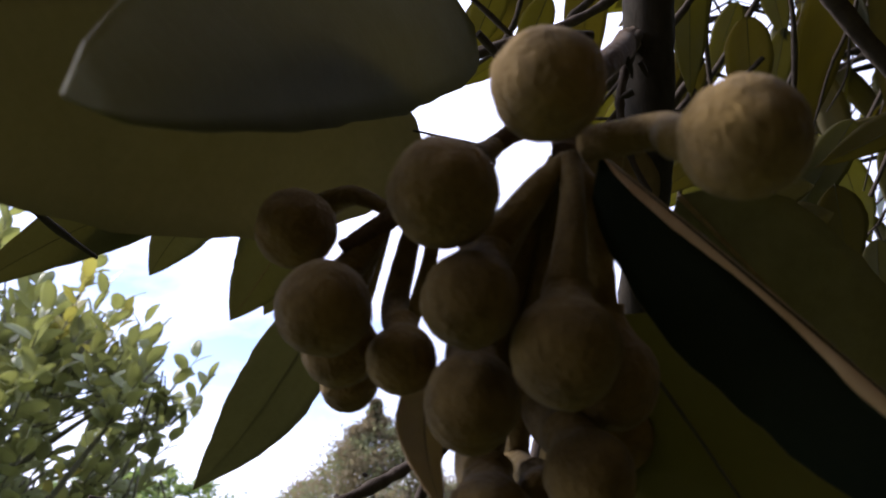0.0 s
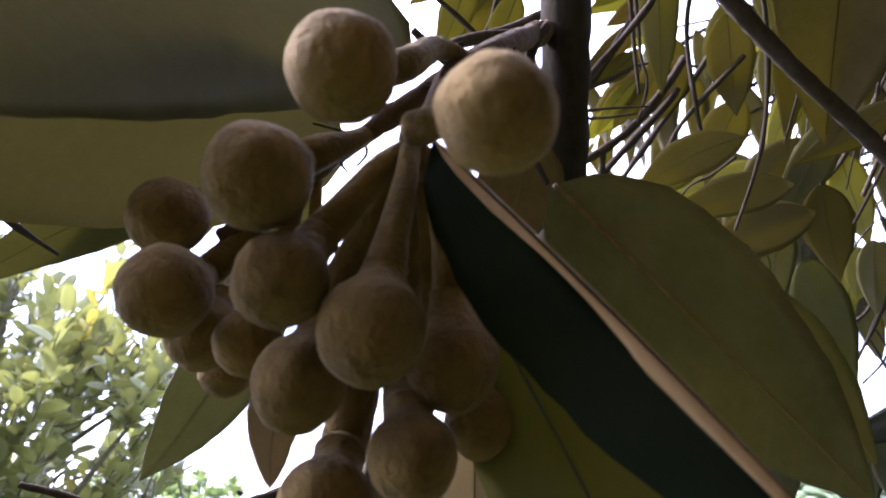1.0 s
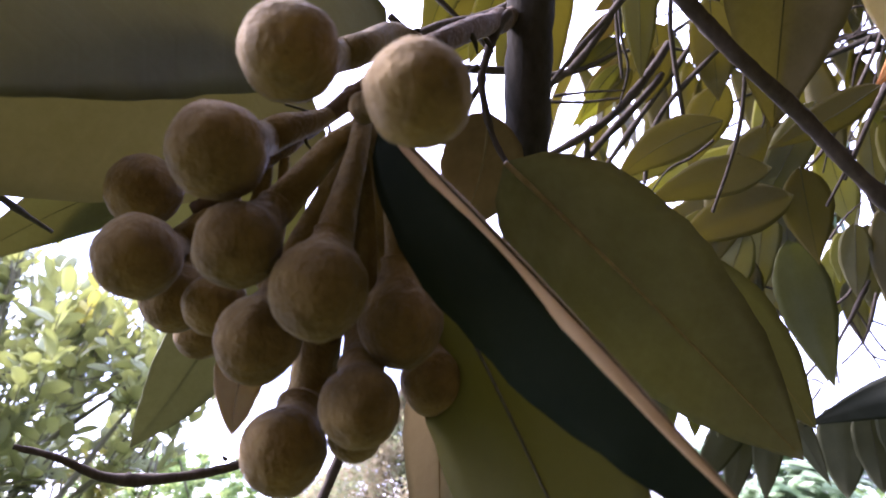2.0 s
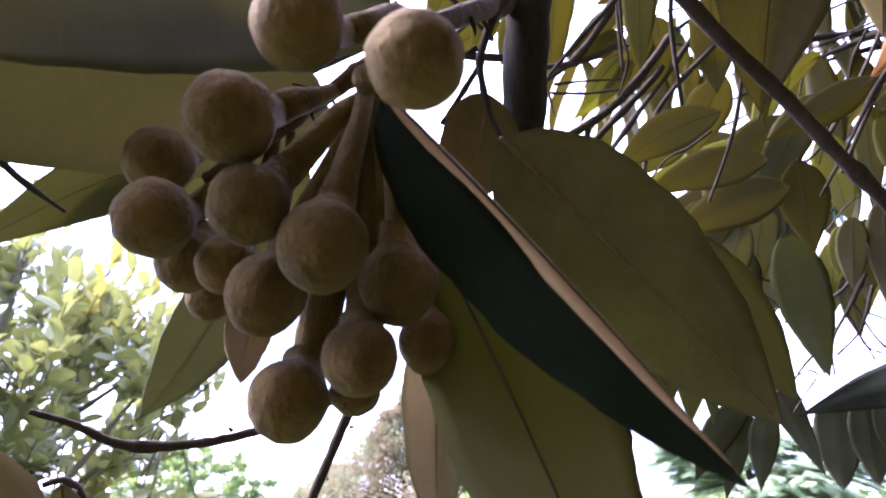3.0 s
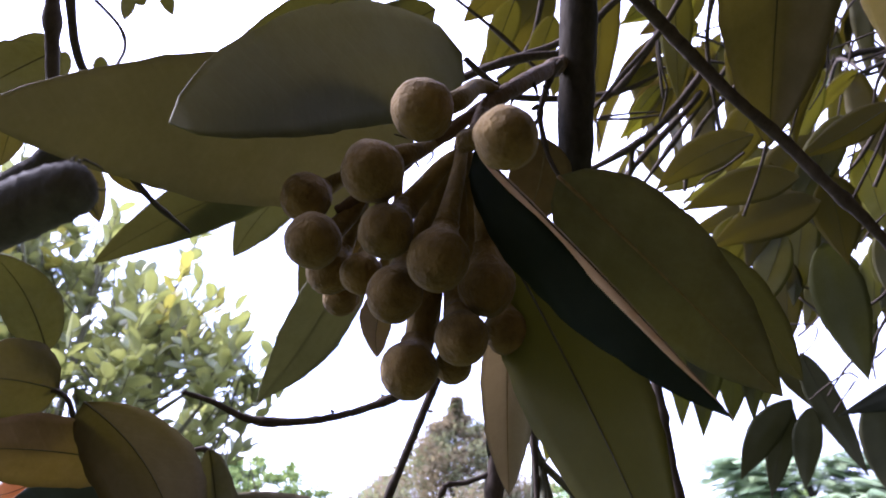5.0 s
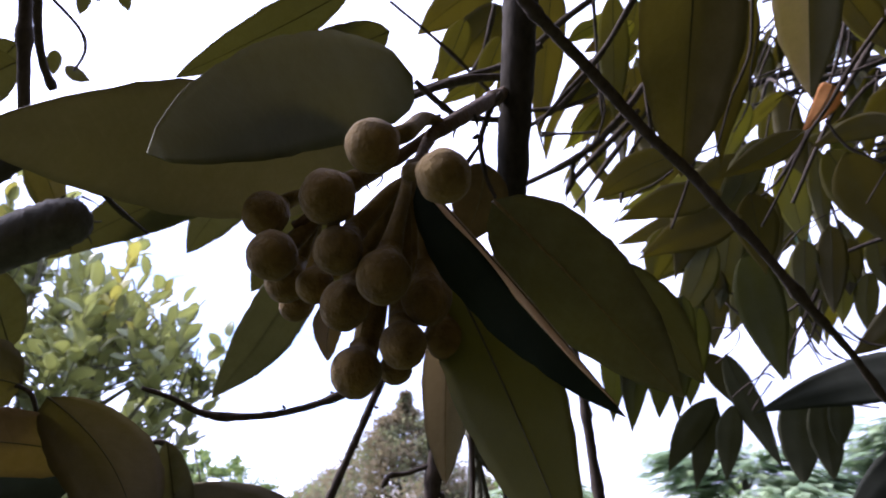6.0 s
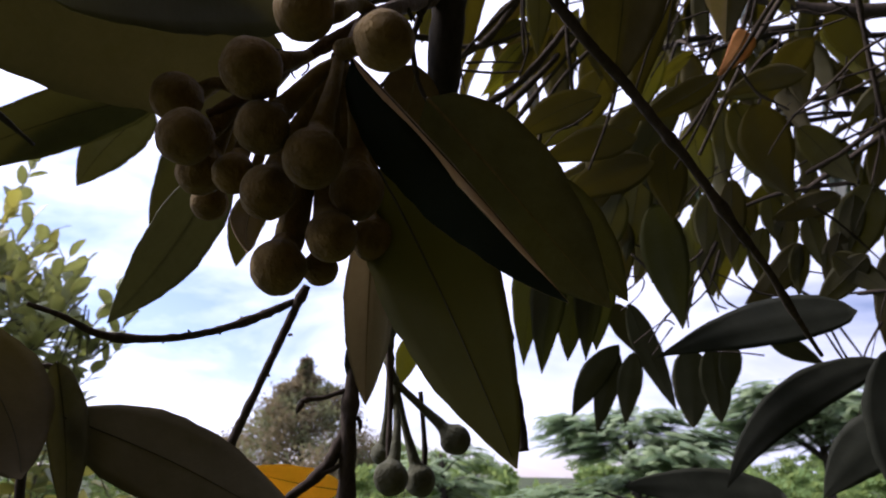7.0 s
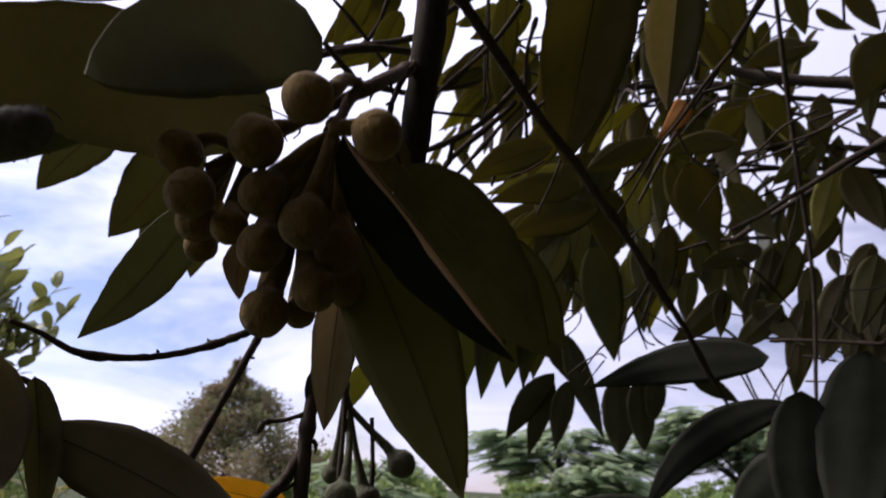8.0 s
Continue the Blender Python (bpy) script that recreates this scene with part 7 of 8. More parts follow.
part("twig", tube([(0.3570, 0.7113, 1.6925, 0.00082), (0.3743, 0.6984, 1.7203, 0.00110), (0.3946, 0.6843, 1.7409, 0.00110)], 7, 8, 0.15, 3, 313), TWIG, crown)
part("twig", tube([(0.4714, 0.5045, 1.7046, 0.00142), (0.4986, 0.4835, 1.7038, 0.00166), (0.5477, 0.4418, 1.6969, 0.00189)], 7, 8, 0.15, 3, 314), TWIG, crown)
part("twig", tube([(0.4661, 0.5396, 1.6774, 0.00097), (0.4797, 0.5360, 1.6435, 0.00097), (0.5002, 0.5237, 1.6217, 0.00097)], 7, 8, 0.15, 3, 315), TWIG, crown)
part("twig", tube([(0.1931, 0.4181, 1.9717, 0.00191), (0.1920, 0.4467, 1.9340, 0.00191), (0.2111, 0.4914, 1.8492, 0.00169)], 7, 8, 0.15, 3, 316), TWIG, crown)
part("twig", tube([(0.1890, 0.3351, 1.9429, 0.00151), (0.2104, 0.3646, 1.8961, 0.00151), (0.2156, 0.4042, 1.8317, 0.00132), (0.2014, 0.4354, 1.7784, 0.00113)], 7, 8, 0.15, 3, 317), TWIG, crown)
part("twig", tube([(0.1788, 0.5085, 1.8335, 0.00148), (0.1875, 0.4830, 1.8786, 0.00169), (0.2308, 0.4428, 1.9199, 0.00191)], 7, 8, 0.15, 3, 318), TWIG, crown)
part("twig", tube([(0.3360, 0.6948, 1.7954, 0.00136), (0.3713, 0.6898, 1.7613, 0.00164), (0.3624, 0.6858, 1.7886, 0.00136)], 7, 8, 0.15, 3, 319), TWIG, crown)
part("twig", tube([(0.3580, 0.6847, 1.8157, 0.00103), (0.4066, 0.6646, 1.8705, 0.00089), (0.4679, 0.6416, 1.9268, 0.00076), (0.5092, 0.6081, 1.9635, 0.00055)], 6, 4, 0.2, 3, 320), TWIG, crown)
part("twig", tube([(0.7108, 1.0091, 1.8737, 0.00229), (0.7803, 1.0010, 1.8264, 0.00198), (0.8409, 1.0109, 1.7551, 0.00167), (0.8756, 1.0074, 1.6920, 0.00120)], 6, 4, 0.2, 3, 321), TWIG, crown)
part("twig", tube([(0.3792, 0.6551, 2.0253, 0.00075), (0.4316, 0.6356, 2.0535, 0.00065), (0.4815, 0.6140, 2.0989, 0.00055), (0.5121, 0.5842, 2.1282, 0.00040)], 6, 4, 0.2, 3, 322), TWIG, crown)
part("twig", tube([(0.4367, 1.1254, 1.9832, 0.00132), (0.5507, 1.0994, 1.9946, 0.00114), (0.6529, 1.0595, 2.0567, 0.00095), (0.7207, 1.0082, 2.1077, 0.00069)], 6, 4, 0.2, 3, 323), TWIG, crown)
part("twig", tube([(0.2998, 0.8928, 2.2822, 0.00191), (0.3144, 0.8528, 2.3604, 0.00164), (0.3433, 0.8090, 2.4438, 0.00138), (0.3639, 0.7616, 2.4965, 0.00100)], 6, 4, 0.2, 3, 324), TWIG, crown)
part("twig", tube([(0.4992, 0.4364, 1.7421, 0.00058), (0.5428, 0.4213, 1.7489, 0.00050), (0.5880, 0.4071, 1.7777, 0.00043), (0.6115, 0.3852, 1.7999, 0.00031)], 6, 4, 0.2, 3, 325), TWIG, crown)
part("twig", tube([(0.5451, 0.7599, 1.8041, 0.00093), (0.6164, 0.7400, 1.7962, 0.00081), (0.6917, 0.7302, 1.7655, 0.00068), (0.7395, 0.7109, 1.7338, 0.00049)], 6, 4, 0.2, 3, 326), TWIG, crown)
part("twig", tube([(0.7212, 0.5543, 2.0806, 0.00150), (0.7532, 0.5492, 2.0855, 0.00130), (0.7894, 0.5445, 2.1035, 0.00110), (0.8082, 0.5318, 2.1127, 0.00079)], 6, 4, 0.2, 3, 327), TWIG, crown)
part("twig", tube([(0.8369, 0.9906, 1.9998, 0.00175), (0.9179, 0.9778, 1.9366, 0.00151), (1.0119, 0.9535, 1.8853, 0.00127), (1.0736, 0.9197, 1.8445, 0.00091)], 6, 4, 0.2, 3, 328), TWIG, crown)
part("twig", tube([(0.4423, 0.4771, 2.0237, 0.00139), (0.4998, 0.4845, 1.9957, 0.00121), (0.5603, 0.5060, 1.9562, 0.00103), (0.5980, 0.5134, 1.9136, 0.00074)], 6, 4, 0.2, 3, 329), TWIG, crown)
part("twig", tube([(0.4981, 0.7988, 1.9917, 0.00181), (0.4944, 0.8494, 1.9373, 0.00157), (0.4645, 0.9151, 1.8923, 0.00133), (0.4266, 0.9547, 1.8516, 0.00095)], 6, 4, 0.2, 3, 330), TWIG, crown)
part("twig", tube([(0.7508, 0.5493, 2.0618, 0.00085), (0.7992, 0.5208, 2.0696, 0.00074), (0.8585, 0.4959, 2.0726, 0.00063), (0.8942, 0.4690, 2.0665, 0.00045)], 6, 4, 0.2, 3, 331), TWIG, crown)
part("twig", tube([(0.6723, 0.5371, 2.1637, 0.00144), (0.7297, 0.5046, 2.1694, 0.00125), (0.7736, 0.4666, 2.2075, 0.00106), (0.7938, 0.4285, 2.2333, 0.00076)], 6, 4, 0.2, 3, 332), TWIG, crown)
part("twig", tube([(0.4262, 0.5072, 2.1171, 0.00115), (0.4519, 0.5526, 2.0792, 0.00101), (0.4640, 0.6164, 2.0393, 0.00085), (0.4617, 0.6589, 1.9951, 0.00061)], 6, 4, 0.2, 3, 333), TWIG, crown)
part("twig", tube([(0.5857, 0.5682, 2.0536, 0.00113), (0.6417, 0.5328, 2.0738, 0.00098), (0.6853, 0.4950, 2.1226, 0.00083), (0.7054, 0.4559, 2.1561, 0.00060)], 6, 4, 0.2, 3, 334), TWIG, crown)
part("twig", tube([(0.3655, 0.9473, 2.1069, 0.00188), (0.4580, 0.9185, 2.1388, 0.00163), (0.5450, 0.8790, 2.1967, 0.00137), (0.6030, 0.8310, 2.2367, 0.00099)], 6, 4, 0.2, 3, 335), TWIG, crown)
part("twig", tube([(0.8922, 0.9808, 2.0338, 0.00245), (0.9524, 0.9651, 2.0177, 0.00211), (1.0207, 0.9569, 1.9914, 0.00177), (1.0644, 0.9403, 1.9639, 0.00127)], 6, 4, 0.2, 3, 336), TWIG, crown)
part("twig", tube([(0.5499, 0.5715, 2.1161, 0.00105), (0.5746, 0.5460, 2.1574, 0.00091), (0.6222, 0.5243, 2.1868, 0.00077), (0.6543, 0.4985, 2.1975, 0.00055)], 6, 4, 0.2, 3, 337), TWIG, crown)
part("twig", tube([(0.2795, 0.6781, 1.8325, 0.00148), (0.3146, 0.6935, 1.8168, 0.00129), (0.3609, 0.7115, 1.8087, 0.00110), (0.3942, 0.7113, 1.7990, 0.00079)], 6, 4, 0.2, 3, 338), TWIG, crown)
part("twig", tube([(0.7251, 0.5984, 2.1862, 0.00215), (0.7623, 0.6215, 2.1545, 0.00185), (0.8124, 0.6450, 2.1219, 0.00157), (0.8438, 0.6532, 2.0875, 0.00113)], 6, 4, 0.2, 3, 339), TWIG, crown)
part("twig", tube([(0.3454, 0.8343, 2.0178, 0.00188), (0.4132, 0.8173, 2.0457, 0.00163), (0.4943, 0.8024, 2.0698, 0.00138), (0.5529, 0.7765, 2.0795, 0.00099)], 6, 4, 0.2, 3, 340), TWIG, crown)
part("twig", tube([(0.4633, 0.5320, 1.7998, 0.00145), (0.4930, 0.5410, 1.7880, 0.00126), (0.5289, 0.5583, 1.7732, 0.00107), (0.5491, 0.5612, 1.7563, 0.00078)], 6, 4, 0.2, 3, 341), TWIG, crown)
part("twig", tube([(0.5253, 0.4778, 1.9478, 0.00106), (0.5653, 0.4618, 1.9619, 0.00092), (0.6176, 0.4526, 1.9676, 0.00078), (0.6502, 0.4366, 1.9628, 0.00056)], 6, 4, 0.2, 3, 342), TWIG, crown)
part("twig", tube([(0.4647, 0.6400, 2.0815, 0.00108), (0.4840, 0.6189, 2.1304, 0.00094), (0.5263, 0.5990, 2.1724, 0.00079), (0.5558, 0.5724, 2.1938, 0.00057)], 6, 4, 0.2, 3, 343), TWIG, crown)
part("twig", tube([(0.3298, 0.7129, 2.2221, 0.00148), (0.3629, 0.7467, 2.1967, 0.00129), (0.4061, 0.7877, 2.1693, 0.00109), (0.4372, 0.8084, 2.1367, 0.00079)], 6, 4, 0.2, 3, 344), TWIG, crown)
part("twig", tube([(0.7021, 0.7964, 1.9689, 0.00106), (0.7550, 0.8020, 1.9230, 0.00092), (0.8151, 0.8124, 1.8708, 0.00077), (0.8522, 0.8085, 1.8241, 0.00055)], 6, 4, 0.2, 3, 345), TWIG, crown)
part("twig", tube([(0.4068, 0.8667, 2.0452, 0.00096), (0.4266, 0.9076, 1.9919, 0.00082), (0.4274, 0.9647, 1.9343, 0.00070), (0.4173, 0.9974, 1.8806, 0.00050)], 6, 4, 0.2, 3, 346), TWIG, crown)
part("twig", tube([(0.4575, 0.8112, 2.1650, 0.00178), (0.4857, 0.7719, 2.2362, 0.00154), (0.5480, 0.7328, 2.2910, 0.00130), (0.5948, 0.6903, 2.3191, 0.00093)], 6, 4, 0.2, 3, 347), TWIG, crown)
part("twig", tube([(0.9055, 0.8587, 2.0894, 0.00224), (0.8816, 0.9287, 2.0502, 0.00193), (0.8852, 0.9983, 1.9774, 0.00163), (0.8822, 1.0390, 1.9053, 0.00117)], 6, 4, 0.2, 3, 348), TWIG, crown)
part("twig", tube([(0.4488, 0.9593, 2.4225, 0.00235), (0.5253, 0.9044, 2.4780, 0.00202), (0.6323, 0.8602, 2.5076, 0.00170), (0.7127, 0.8152, 2.5126, 0.00122)], 6, 4, 0.2, 3, 349), TWIG, crown)
part("twig", tube([(0.3409, 0.6766, 2.1717, 0.00087), (0.3751, 0.6878, 2.1729, 0.00075), (0.4164, 0.6994, 2.1850, 0.00064), (0.4450, 0.6966, 2.1874, 0.00046)], 6, 4, 0.2, 3, 350), TWIG, crown)
part("twig", tube([(0.5364, 0.8851, 2.0774, 0.00192), (0.5866, 0.8598, 2.1182, 0.00166), (0.6515, 0.8359, 2.1554, 0.00139), (0.6964, 0.8047, 2.1754, 0.00101)], 6, 4, 0.2, 3, 351), TWIG, crown)
part("twig", tube([(0.3537, 0.5822, 1.8144, 0.00077), (0.3807, 0.5798, 1.8449, 0.00067), (0.4237, 0.5829, 1.8667, 0.00057), (0.4533, 0.5730, 1.8759, 0.00041)], 6, 4, 0.2, 3, 352), TWIG, crown)
part("twig", tube([(0.9265, 0.9080, 1.9088, 0.00215), (0.9234, 0.9451, 1.8887, 0.00184), (0.9335, 0.9863, 1.8580, 0.00155), (0.9338, 1.0076, 1.8273, 0.00112)], 6, 4, 0.2, 3, 353), TWIG, crown)
part("twig", tube([(0.3999, 0.6989, 2.2883, 0.00112), (0.4617, 0.6666, 2.3191, 0.00097), (0.5462, 0.6527, 2.3260, 0.00082), (0.6091, 0.6336, 2.3145, 0.00059)], 6, 4, 0.2, 3, 354), TWIG, crown)
part("twig", tube([(0.6550, 0.9966, 1.9260, 0.00227), (0.7058, 0.9837, 1.9446, 0.00196), (0.7639, 0.9727, 1.9720, 0.00164), (0.8019, 0.9510, 1.9901, 0.00119)], 6, 4, 0.2, 3, 355), TWIG, crown)
part("twig", tube([(0.5576, 0.5784, 1.9857, 0.00097), (0.5862, 0.5627, 2.0176, 0.00083), (0.6313, 0.5508, 2.0417, 0.00071), (0.6600, 0.5317, 2.0510, 0.00051)], 6, 4, 0.2, 3, 356), TWIG, crown)
part("twig", tube([(0.5128, 0.5066, 1.9859, 0.00077), (0.5277, 0.5404, 1.9611, 0.00068), (0.5361, 0.5888, 1.9395, 0.00057), (0.5317, 0.6188, 1.9146, 0.00041)], 6, 4, 0.2, 3, 357), TWIG, crown)
part("twig", tube([(0.5636, 1.0020, 2.1262, 0.00208), (0.6172, 0.9822, 2.1574, 0.00179), (0.6618, 0.9627, 2.2127, 0.00151), (0.6873, 0.9342, 2.2528, 0.00108)], 6, 4, 0.2, 3, 358), TWIG, crown)
part("twig", tube([(0.6143, 0.4993, 2.1125, 0.00181), (0.6044, 0.4764, 2.1795, 0.00157), (0.6084, 0.4457, 2.2496, 0.00133), (0.6046, 0.4117, 2.2927, 0.00096)], 6, 4, 0.2, 3, 359), TWIG, crown)
part("twig", tube([(0.3512, 0.6399, 1.9370, 0.00071), (0.3559, 0.6392, 1.9790, 0.00062), (0.3735, 0.6398, 2.0267, 0.00052), (0.3839, 0.6271, 2.0575, 0.00038)], 6, 4, 0.2, 3, 360), TWIG, crown)
part("twig", tube([(0.4930, 0.4796, 1.7274, 0.00060), (0.4966, 0.5152, 1.6801, 0.00052), (0.5027, 0.5577, 1.6237, 0.00044), (0.4970, 0.5780, 1.5747, 0.00032)], 6, 4, 0.2, 3, 361), TWIG, crown)
part("twig", tube([(0.4683, 0.5499, 2.0138, 0.00163), (0.4778, 0.5860, 1.9918, 0.00141), (0.4831, 0.6350, 1.9714, 0.00120), (0.4777, 0.6646, 1.9469, 0.00086)], 6, 4, 0.2, 3, 362), TWIG, crown)
part("twig", tube([(0.5955, 0.4487, 1.8300, 0.00146), (0.6285, 0.4237, 1.8668, 0.00127), (0.6642, 0.3997, 1.9151, 0.00108), (0.6800, 0.3716, 1.9477, 0.00078)], 6, 4, 0.2, 3, 363), TWIG, crown)
part("twig", tube([(0.5254, 0.6319, 2.0984, 0.00179), (0.5521, 0.6239, 2.1219, 0.00155), (0.5885, 0.6198, 2.1483, 0.00131), (0.6109, 0.6065, 2.1608, 0.00095)], 6, 4, 0.2, 3, 364), TWIG, crown)
part("twig", tube([(0.5177, 1.0557, 2.0240, 0.00113), (0.5754, 1.0493, 2.0326, 0.00097), (0.6331, 1.0417, 2.0655, 0.00082), (0.6712, 1.0213, 2.0902, 0.00059)], 6, 4, 0.2, 3, 365), TWIG, crown)
part("twig", tube([(0.5069, 0.8028, 2.2943, 0.00132), (0.4939, 0.8776, 2.2403, 0.00114), (0.4927, 0.9635, 2.1666, 0.00096), (0.4862, 1.0185, 2.0910, 0.00069)], 6, 4, 0.2, 3, 366), TWIG, crown)
part("twig", tube([(0.8246, 0.7070, 2.2027, 0.00190), (0.8476, 0.6829, 2.2429, 0.00164), (0.8639, 0.6642, 2.3003, 0.00138), (0.8649, 0.6410, 2.3397, 0.00099)], 6, 4, 0.2, 3, 367), TWIG, crown)
part("twig", tube([(1.0178, 0.8426, 2.0149, 0.00137), (1.0662, 0.8409, 1.9731, 0.00119), (1.1183, 0.8514, 1.9201, 0.00100), (1.1473, 0.8510, 1.8719, 0.00071)], 6, 4, 0.2, 3, 368), TWIG, crown)
part("twig", tube([(0.4208, 0.6530, 2.0940, 0.00151), (0.4221, 0.7105, 2.0457, 0.00130), (0.4296, 0.7778, 1.9845, 0.00111), (0.4290, 0.8177, 1.9227, 0.00079)], 6, 4, 0.2, 3, 369), TWIG, crown)
part("twig", tube([(0.7230, 0.6899, 1.9703, 0.00179), (0.7393, 0.6871, 2.0014, 0.00155), (0.7615, 0.6882, 2.0399, 0.00131), (0.7702, 0.6789, 2.0654, 0.00095)], 6, 4, 0.2, 3, 370), TWIG, crown)
part("twig", tube([(0.6637, 0.6034, 1.8456, 0.00107), (0.7055, 0.6009, 1.8254, 0.00093), (0.7481, 0.6148, 1.7914, 0.00079), (0.7702, 0.6175, 1.7576, 0.00057)], 6, 4, 0.2, 3, 371), TWIG, crown)
part("twig", tube([(0.2503, 0.4495, 2.0244, 0.00138), (0.2722, 0.4455, 2.0498, 0.00121), (0.3057, 0.4477, 2.0766, 0.00103), (0.3290, 0.4394, 2.0875, 0.00074)], 6, 4, 0.2, 3, 372), TWIG, crown)
part("twig", tube([(0.5370, 0.8379, 1.8623, 0.00088), (0.6020, 0.8146, 1.8883, 0.00076), (0.6793, 0.7926, 1.9071, 0.00064), (0.7317, 0.7620, 1.9147, 0.00047)], 6, 4, 0.2, 3, 373), TWIG, crown)
part("twig", tube([(0.7001, 0.8332, 2.3101, 0.00179), (0.7737, 0.7840, 2.3359, 0.00154), (0.8231, 0.7293, 2.3986, 0.00130), (0.8462, 0.6762, 2.4428, 0.00093)], 6, 4, 0.2, 3, 374), TWIG, crown)
part("twig", tube([(0.6845, 0.9647, 2.0542, 0.00225), (0.7380, 0.9661, 2.0316, 0.00194), (0.8024, 0.9610, 2.0293, 0.00164), (0.8458, 0.9429, 2.0258, 0.00118)], 6, 4, 0.2, 3, 375), TWIG, crown)
part("twig", tube([(0.4013, 0.6375, 1.8283, 0.00069), (0.4293, 0.6349, 1.8575, 0.00060), (0.4695, 0.6363, 1.8857, 0.00051), (0.4959, 0.6247, 1.9019, 0.00037)], 6, 4, 0.2, 3, 376), TWIG, crown)
part("twig", tube([(0.5932, 0.4569, 2.0621, 0.00130), (0.6307, 0.4535, 2.0601, 0.00113), (0.6771, 0.4615, 2.0517, 0.00096), (0.7048, 0.4608, 2.0353, 0.00069)], 6, 4, 0.2, 3, 377), TWIG, crown)
part("twig", tube([(0.5167, 0.3303, 1.9909, 0.00079), (0.5303, 0.3634, 1.9778, 0.00068), (0.5447, 0.4081, 1.9671, 0.00059), (0.5454, 0.4372, 1.9495, 0.00042)], 6, 4, 0.2, 3, 378), TWIG, crown)
part("twig", tube([(0.7637, 0.6154, 1.8578, 0.00171), (0.7720, 0.6505, 1.8229, 0.00148), (0.7721, 0.7019, 1.7974, 0.00125), (0.7582, 0.7350, 1.7742, 0.00091)], 6, 4, 0.2, 3, 379), TWIG, crown)


# ---------------------------------------------------------------- denser foliage deeper in the crown
def blade_set(prefix, count, length, width, faces, long=9, across=2, thick=0.0006, tip=0.95):
    return [leaf_mesh(prefix, length * (0.85 + 0.3 * random.random()), width * (0.85 + 0.3 * random.random()), 0.04 + 0.06 * random.random(),
                      random.uniform(-0.05, 0.05), (random.uniform(4, 22), random.uniform(4, 22)), (1, 1), faces, long, across, thick,
                      i, tip * random.choice((0.9, 1.0, 1.1))) for i in range(count)]


def hang_leaf(parent, me, at, yaw, dip, turn):
    """A shared blade hung at a place: dip is the angle below level, turn the twist round its midline."""
    ob = new("leaf", me)
    ob.parent = parent
    ax = Vector((math.cos(yaw) * math.cos(dip), math.sin(yaw) * math.cos(dip), -math.sin(dip)))
    up = Matrix.Rotation(turn, 3, ax) @ Vector((-math.cos(yaw) * -math.sin(dip), -math.sin(yaw) * -math.sin(dip), math.cos(dip)))
    m = blade_pose((0, 0, 0), ax, up)
    m.translation = Vector(at) - world_origin(parent)
    ob.matrix_basis = m
    return ob


CROWN_BLADES = (blade_set("leaf", 4, 0.125, 0.034, [LEAF_TOP, LEAF_CROWN]) + blade_set("leaf", 5, 0.115, 0.03, [LEAF_TOP, LEAF_GREEN_UNDER])
                + blade_set("leaf", 1, 0.11, 0.03, [LEAF_TOP, LEAF_LIME]))


def crown_branch(start, end, sag, twigs, seed, leaves=9):
    """A branch of the crown: an arching stem, side twigs that hang, two rows of drooping leaves on each."""
    rng = random.Random(seed)
    a, b = Vector(start), Vector(end)
    ob = thing("durian_branch", a, "leafy durian branch, long pointed leaves hanging in rows", "branch", "durian branches")
    mid = (a + b) / 2 + Vector((0, 0, sag))
    part("stem", tube([(*a, 0.0055), (*mid, 0.004), (*b, 0.0018)], 8, 8, 0.12, 4, seed), BARK, ob)
    for i in range(twigs):
        s = (i + 0.6) / twigs
        p = a * (1 - s) ** 2 + mid * 2 * s * (1 - s) + b * s * s
        way = Vector((rng.uniform(-1, 1), rng.uniform(-0.6, 0.6), rng.uniform(-0.45, 0.15))).normalized()
        reach = rng.uniform(0.16, 0.34)
        q = p + way * reach * 0.5 + Vector((0, 0, 0.01))
        r = p + way * reach + Vector((0, 0, -0.05))
        part("twig", tube([(*p, 0.0028), (*q, 0.0022), (*r, 0.0012)], 6, 5, 0.15, 2, seed + i), TWIG, ob)
        yaw = math.atan2(way.y, way.x)
        for k in range(leaves):
            u = (k + 0.8) / leaves
            at = p * (1 - u) ** 2 + q * 2 * u * (1 - u) + r * u * u
            hang_leaf(ob, rng.choice(CROWN_BLADES), at, 1.57 + (1 if k % 2 else -1) * rng.uniform(0.1, 1.6), radians(rng.uniform(40, 84)), rng.uniform(-0.5, 0.5))
    return ob


crown_branch((0.561, 0.679, 2.425), (0.254, 0.74, 2.36), 0.03, 3, 11, 8)
crown_branch((0.957, 0.66, 2.135), (0.47, 0.921, 2.196), 0.03, 3, 12, 4)
crown_branch((1.038, 0.704, 2.052), (0.558, 0.998, 2.098), 0.03, 3, 13, 6)
crown_branch((0.596, 1.053, 2.482), (0.363, 1.191, 2.413), 0.03, 4, 14, 9)
crown_branch((0.806, 0.454, 1.79), (0.653, 0.554, 1.787), 0.03, 2, 15, 5)
crown_branch((0.772, 0.67, 2.167), (0.414, 0.912, 2.148), 0.03, 2, 16, 6)
crown_branch((0.91, 0.677, 2.069), (0.578, 0.928, 2.093), 0.03, 2, 17, 5)
crown_branch((0.684, 0.797, 2.379), (0.421, 0.904, 2.341), 0.03, 4, 18, 8)
crown_branch((0.65, 0.817, 2.202), (0.416, 0.891, 2.181), 0.03, 3, 19, 8)


# ---------------------------------------------------------------- the pale shrub
SHRUB_BLADES = blade_set("leaf", 6, 0.064, 0.036, [SHRUB_TOP, SHRUB_UNDER], 6, 2, 0.0005, 0.65)
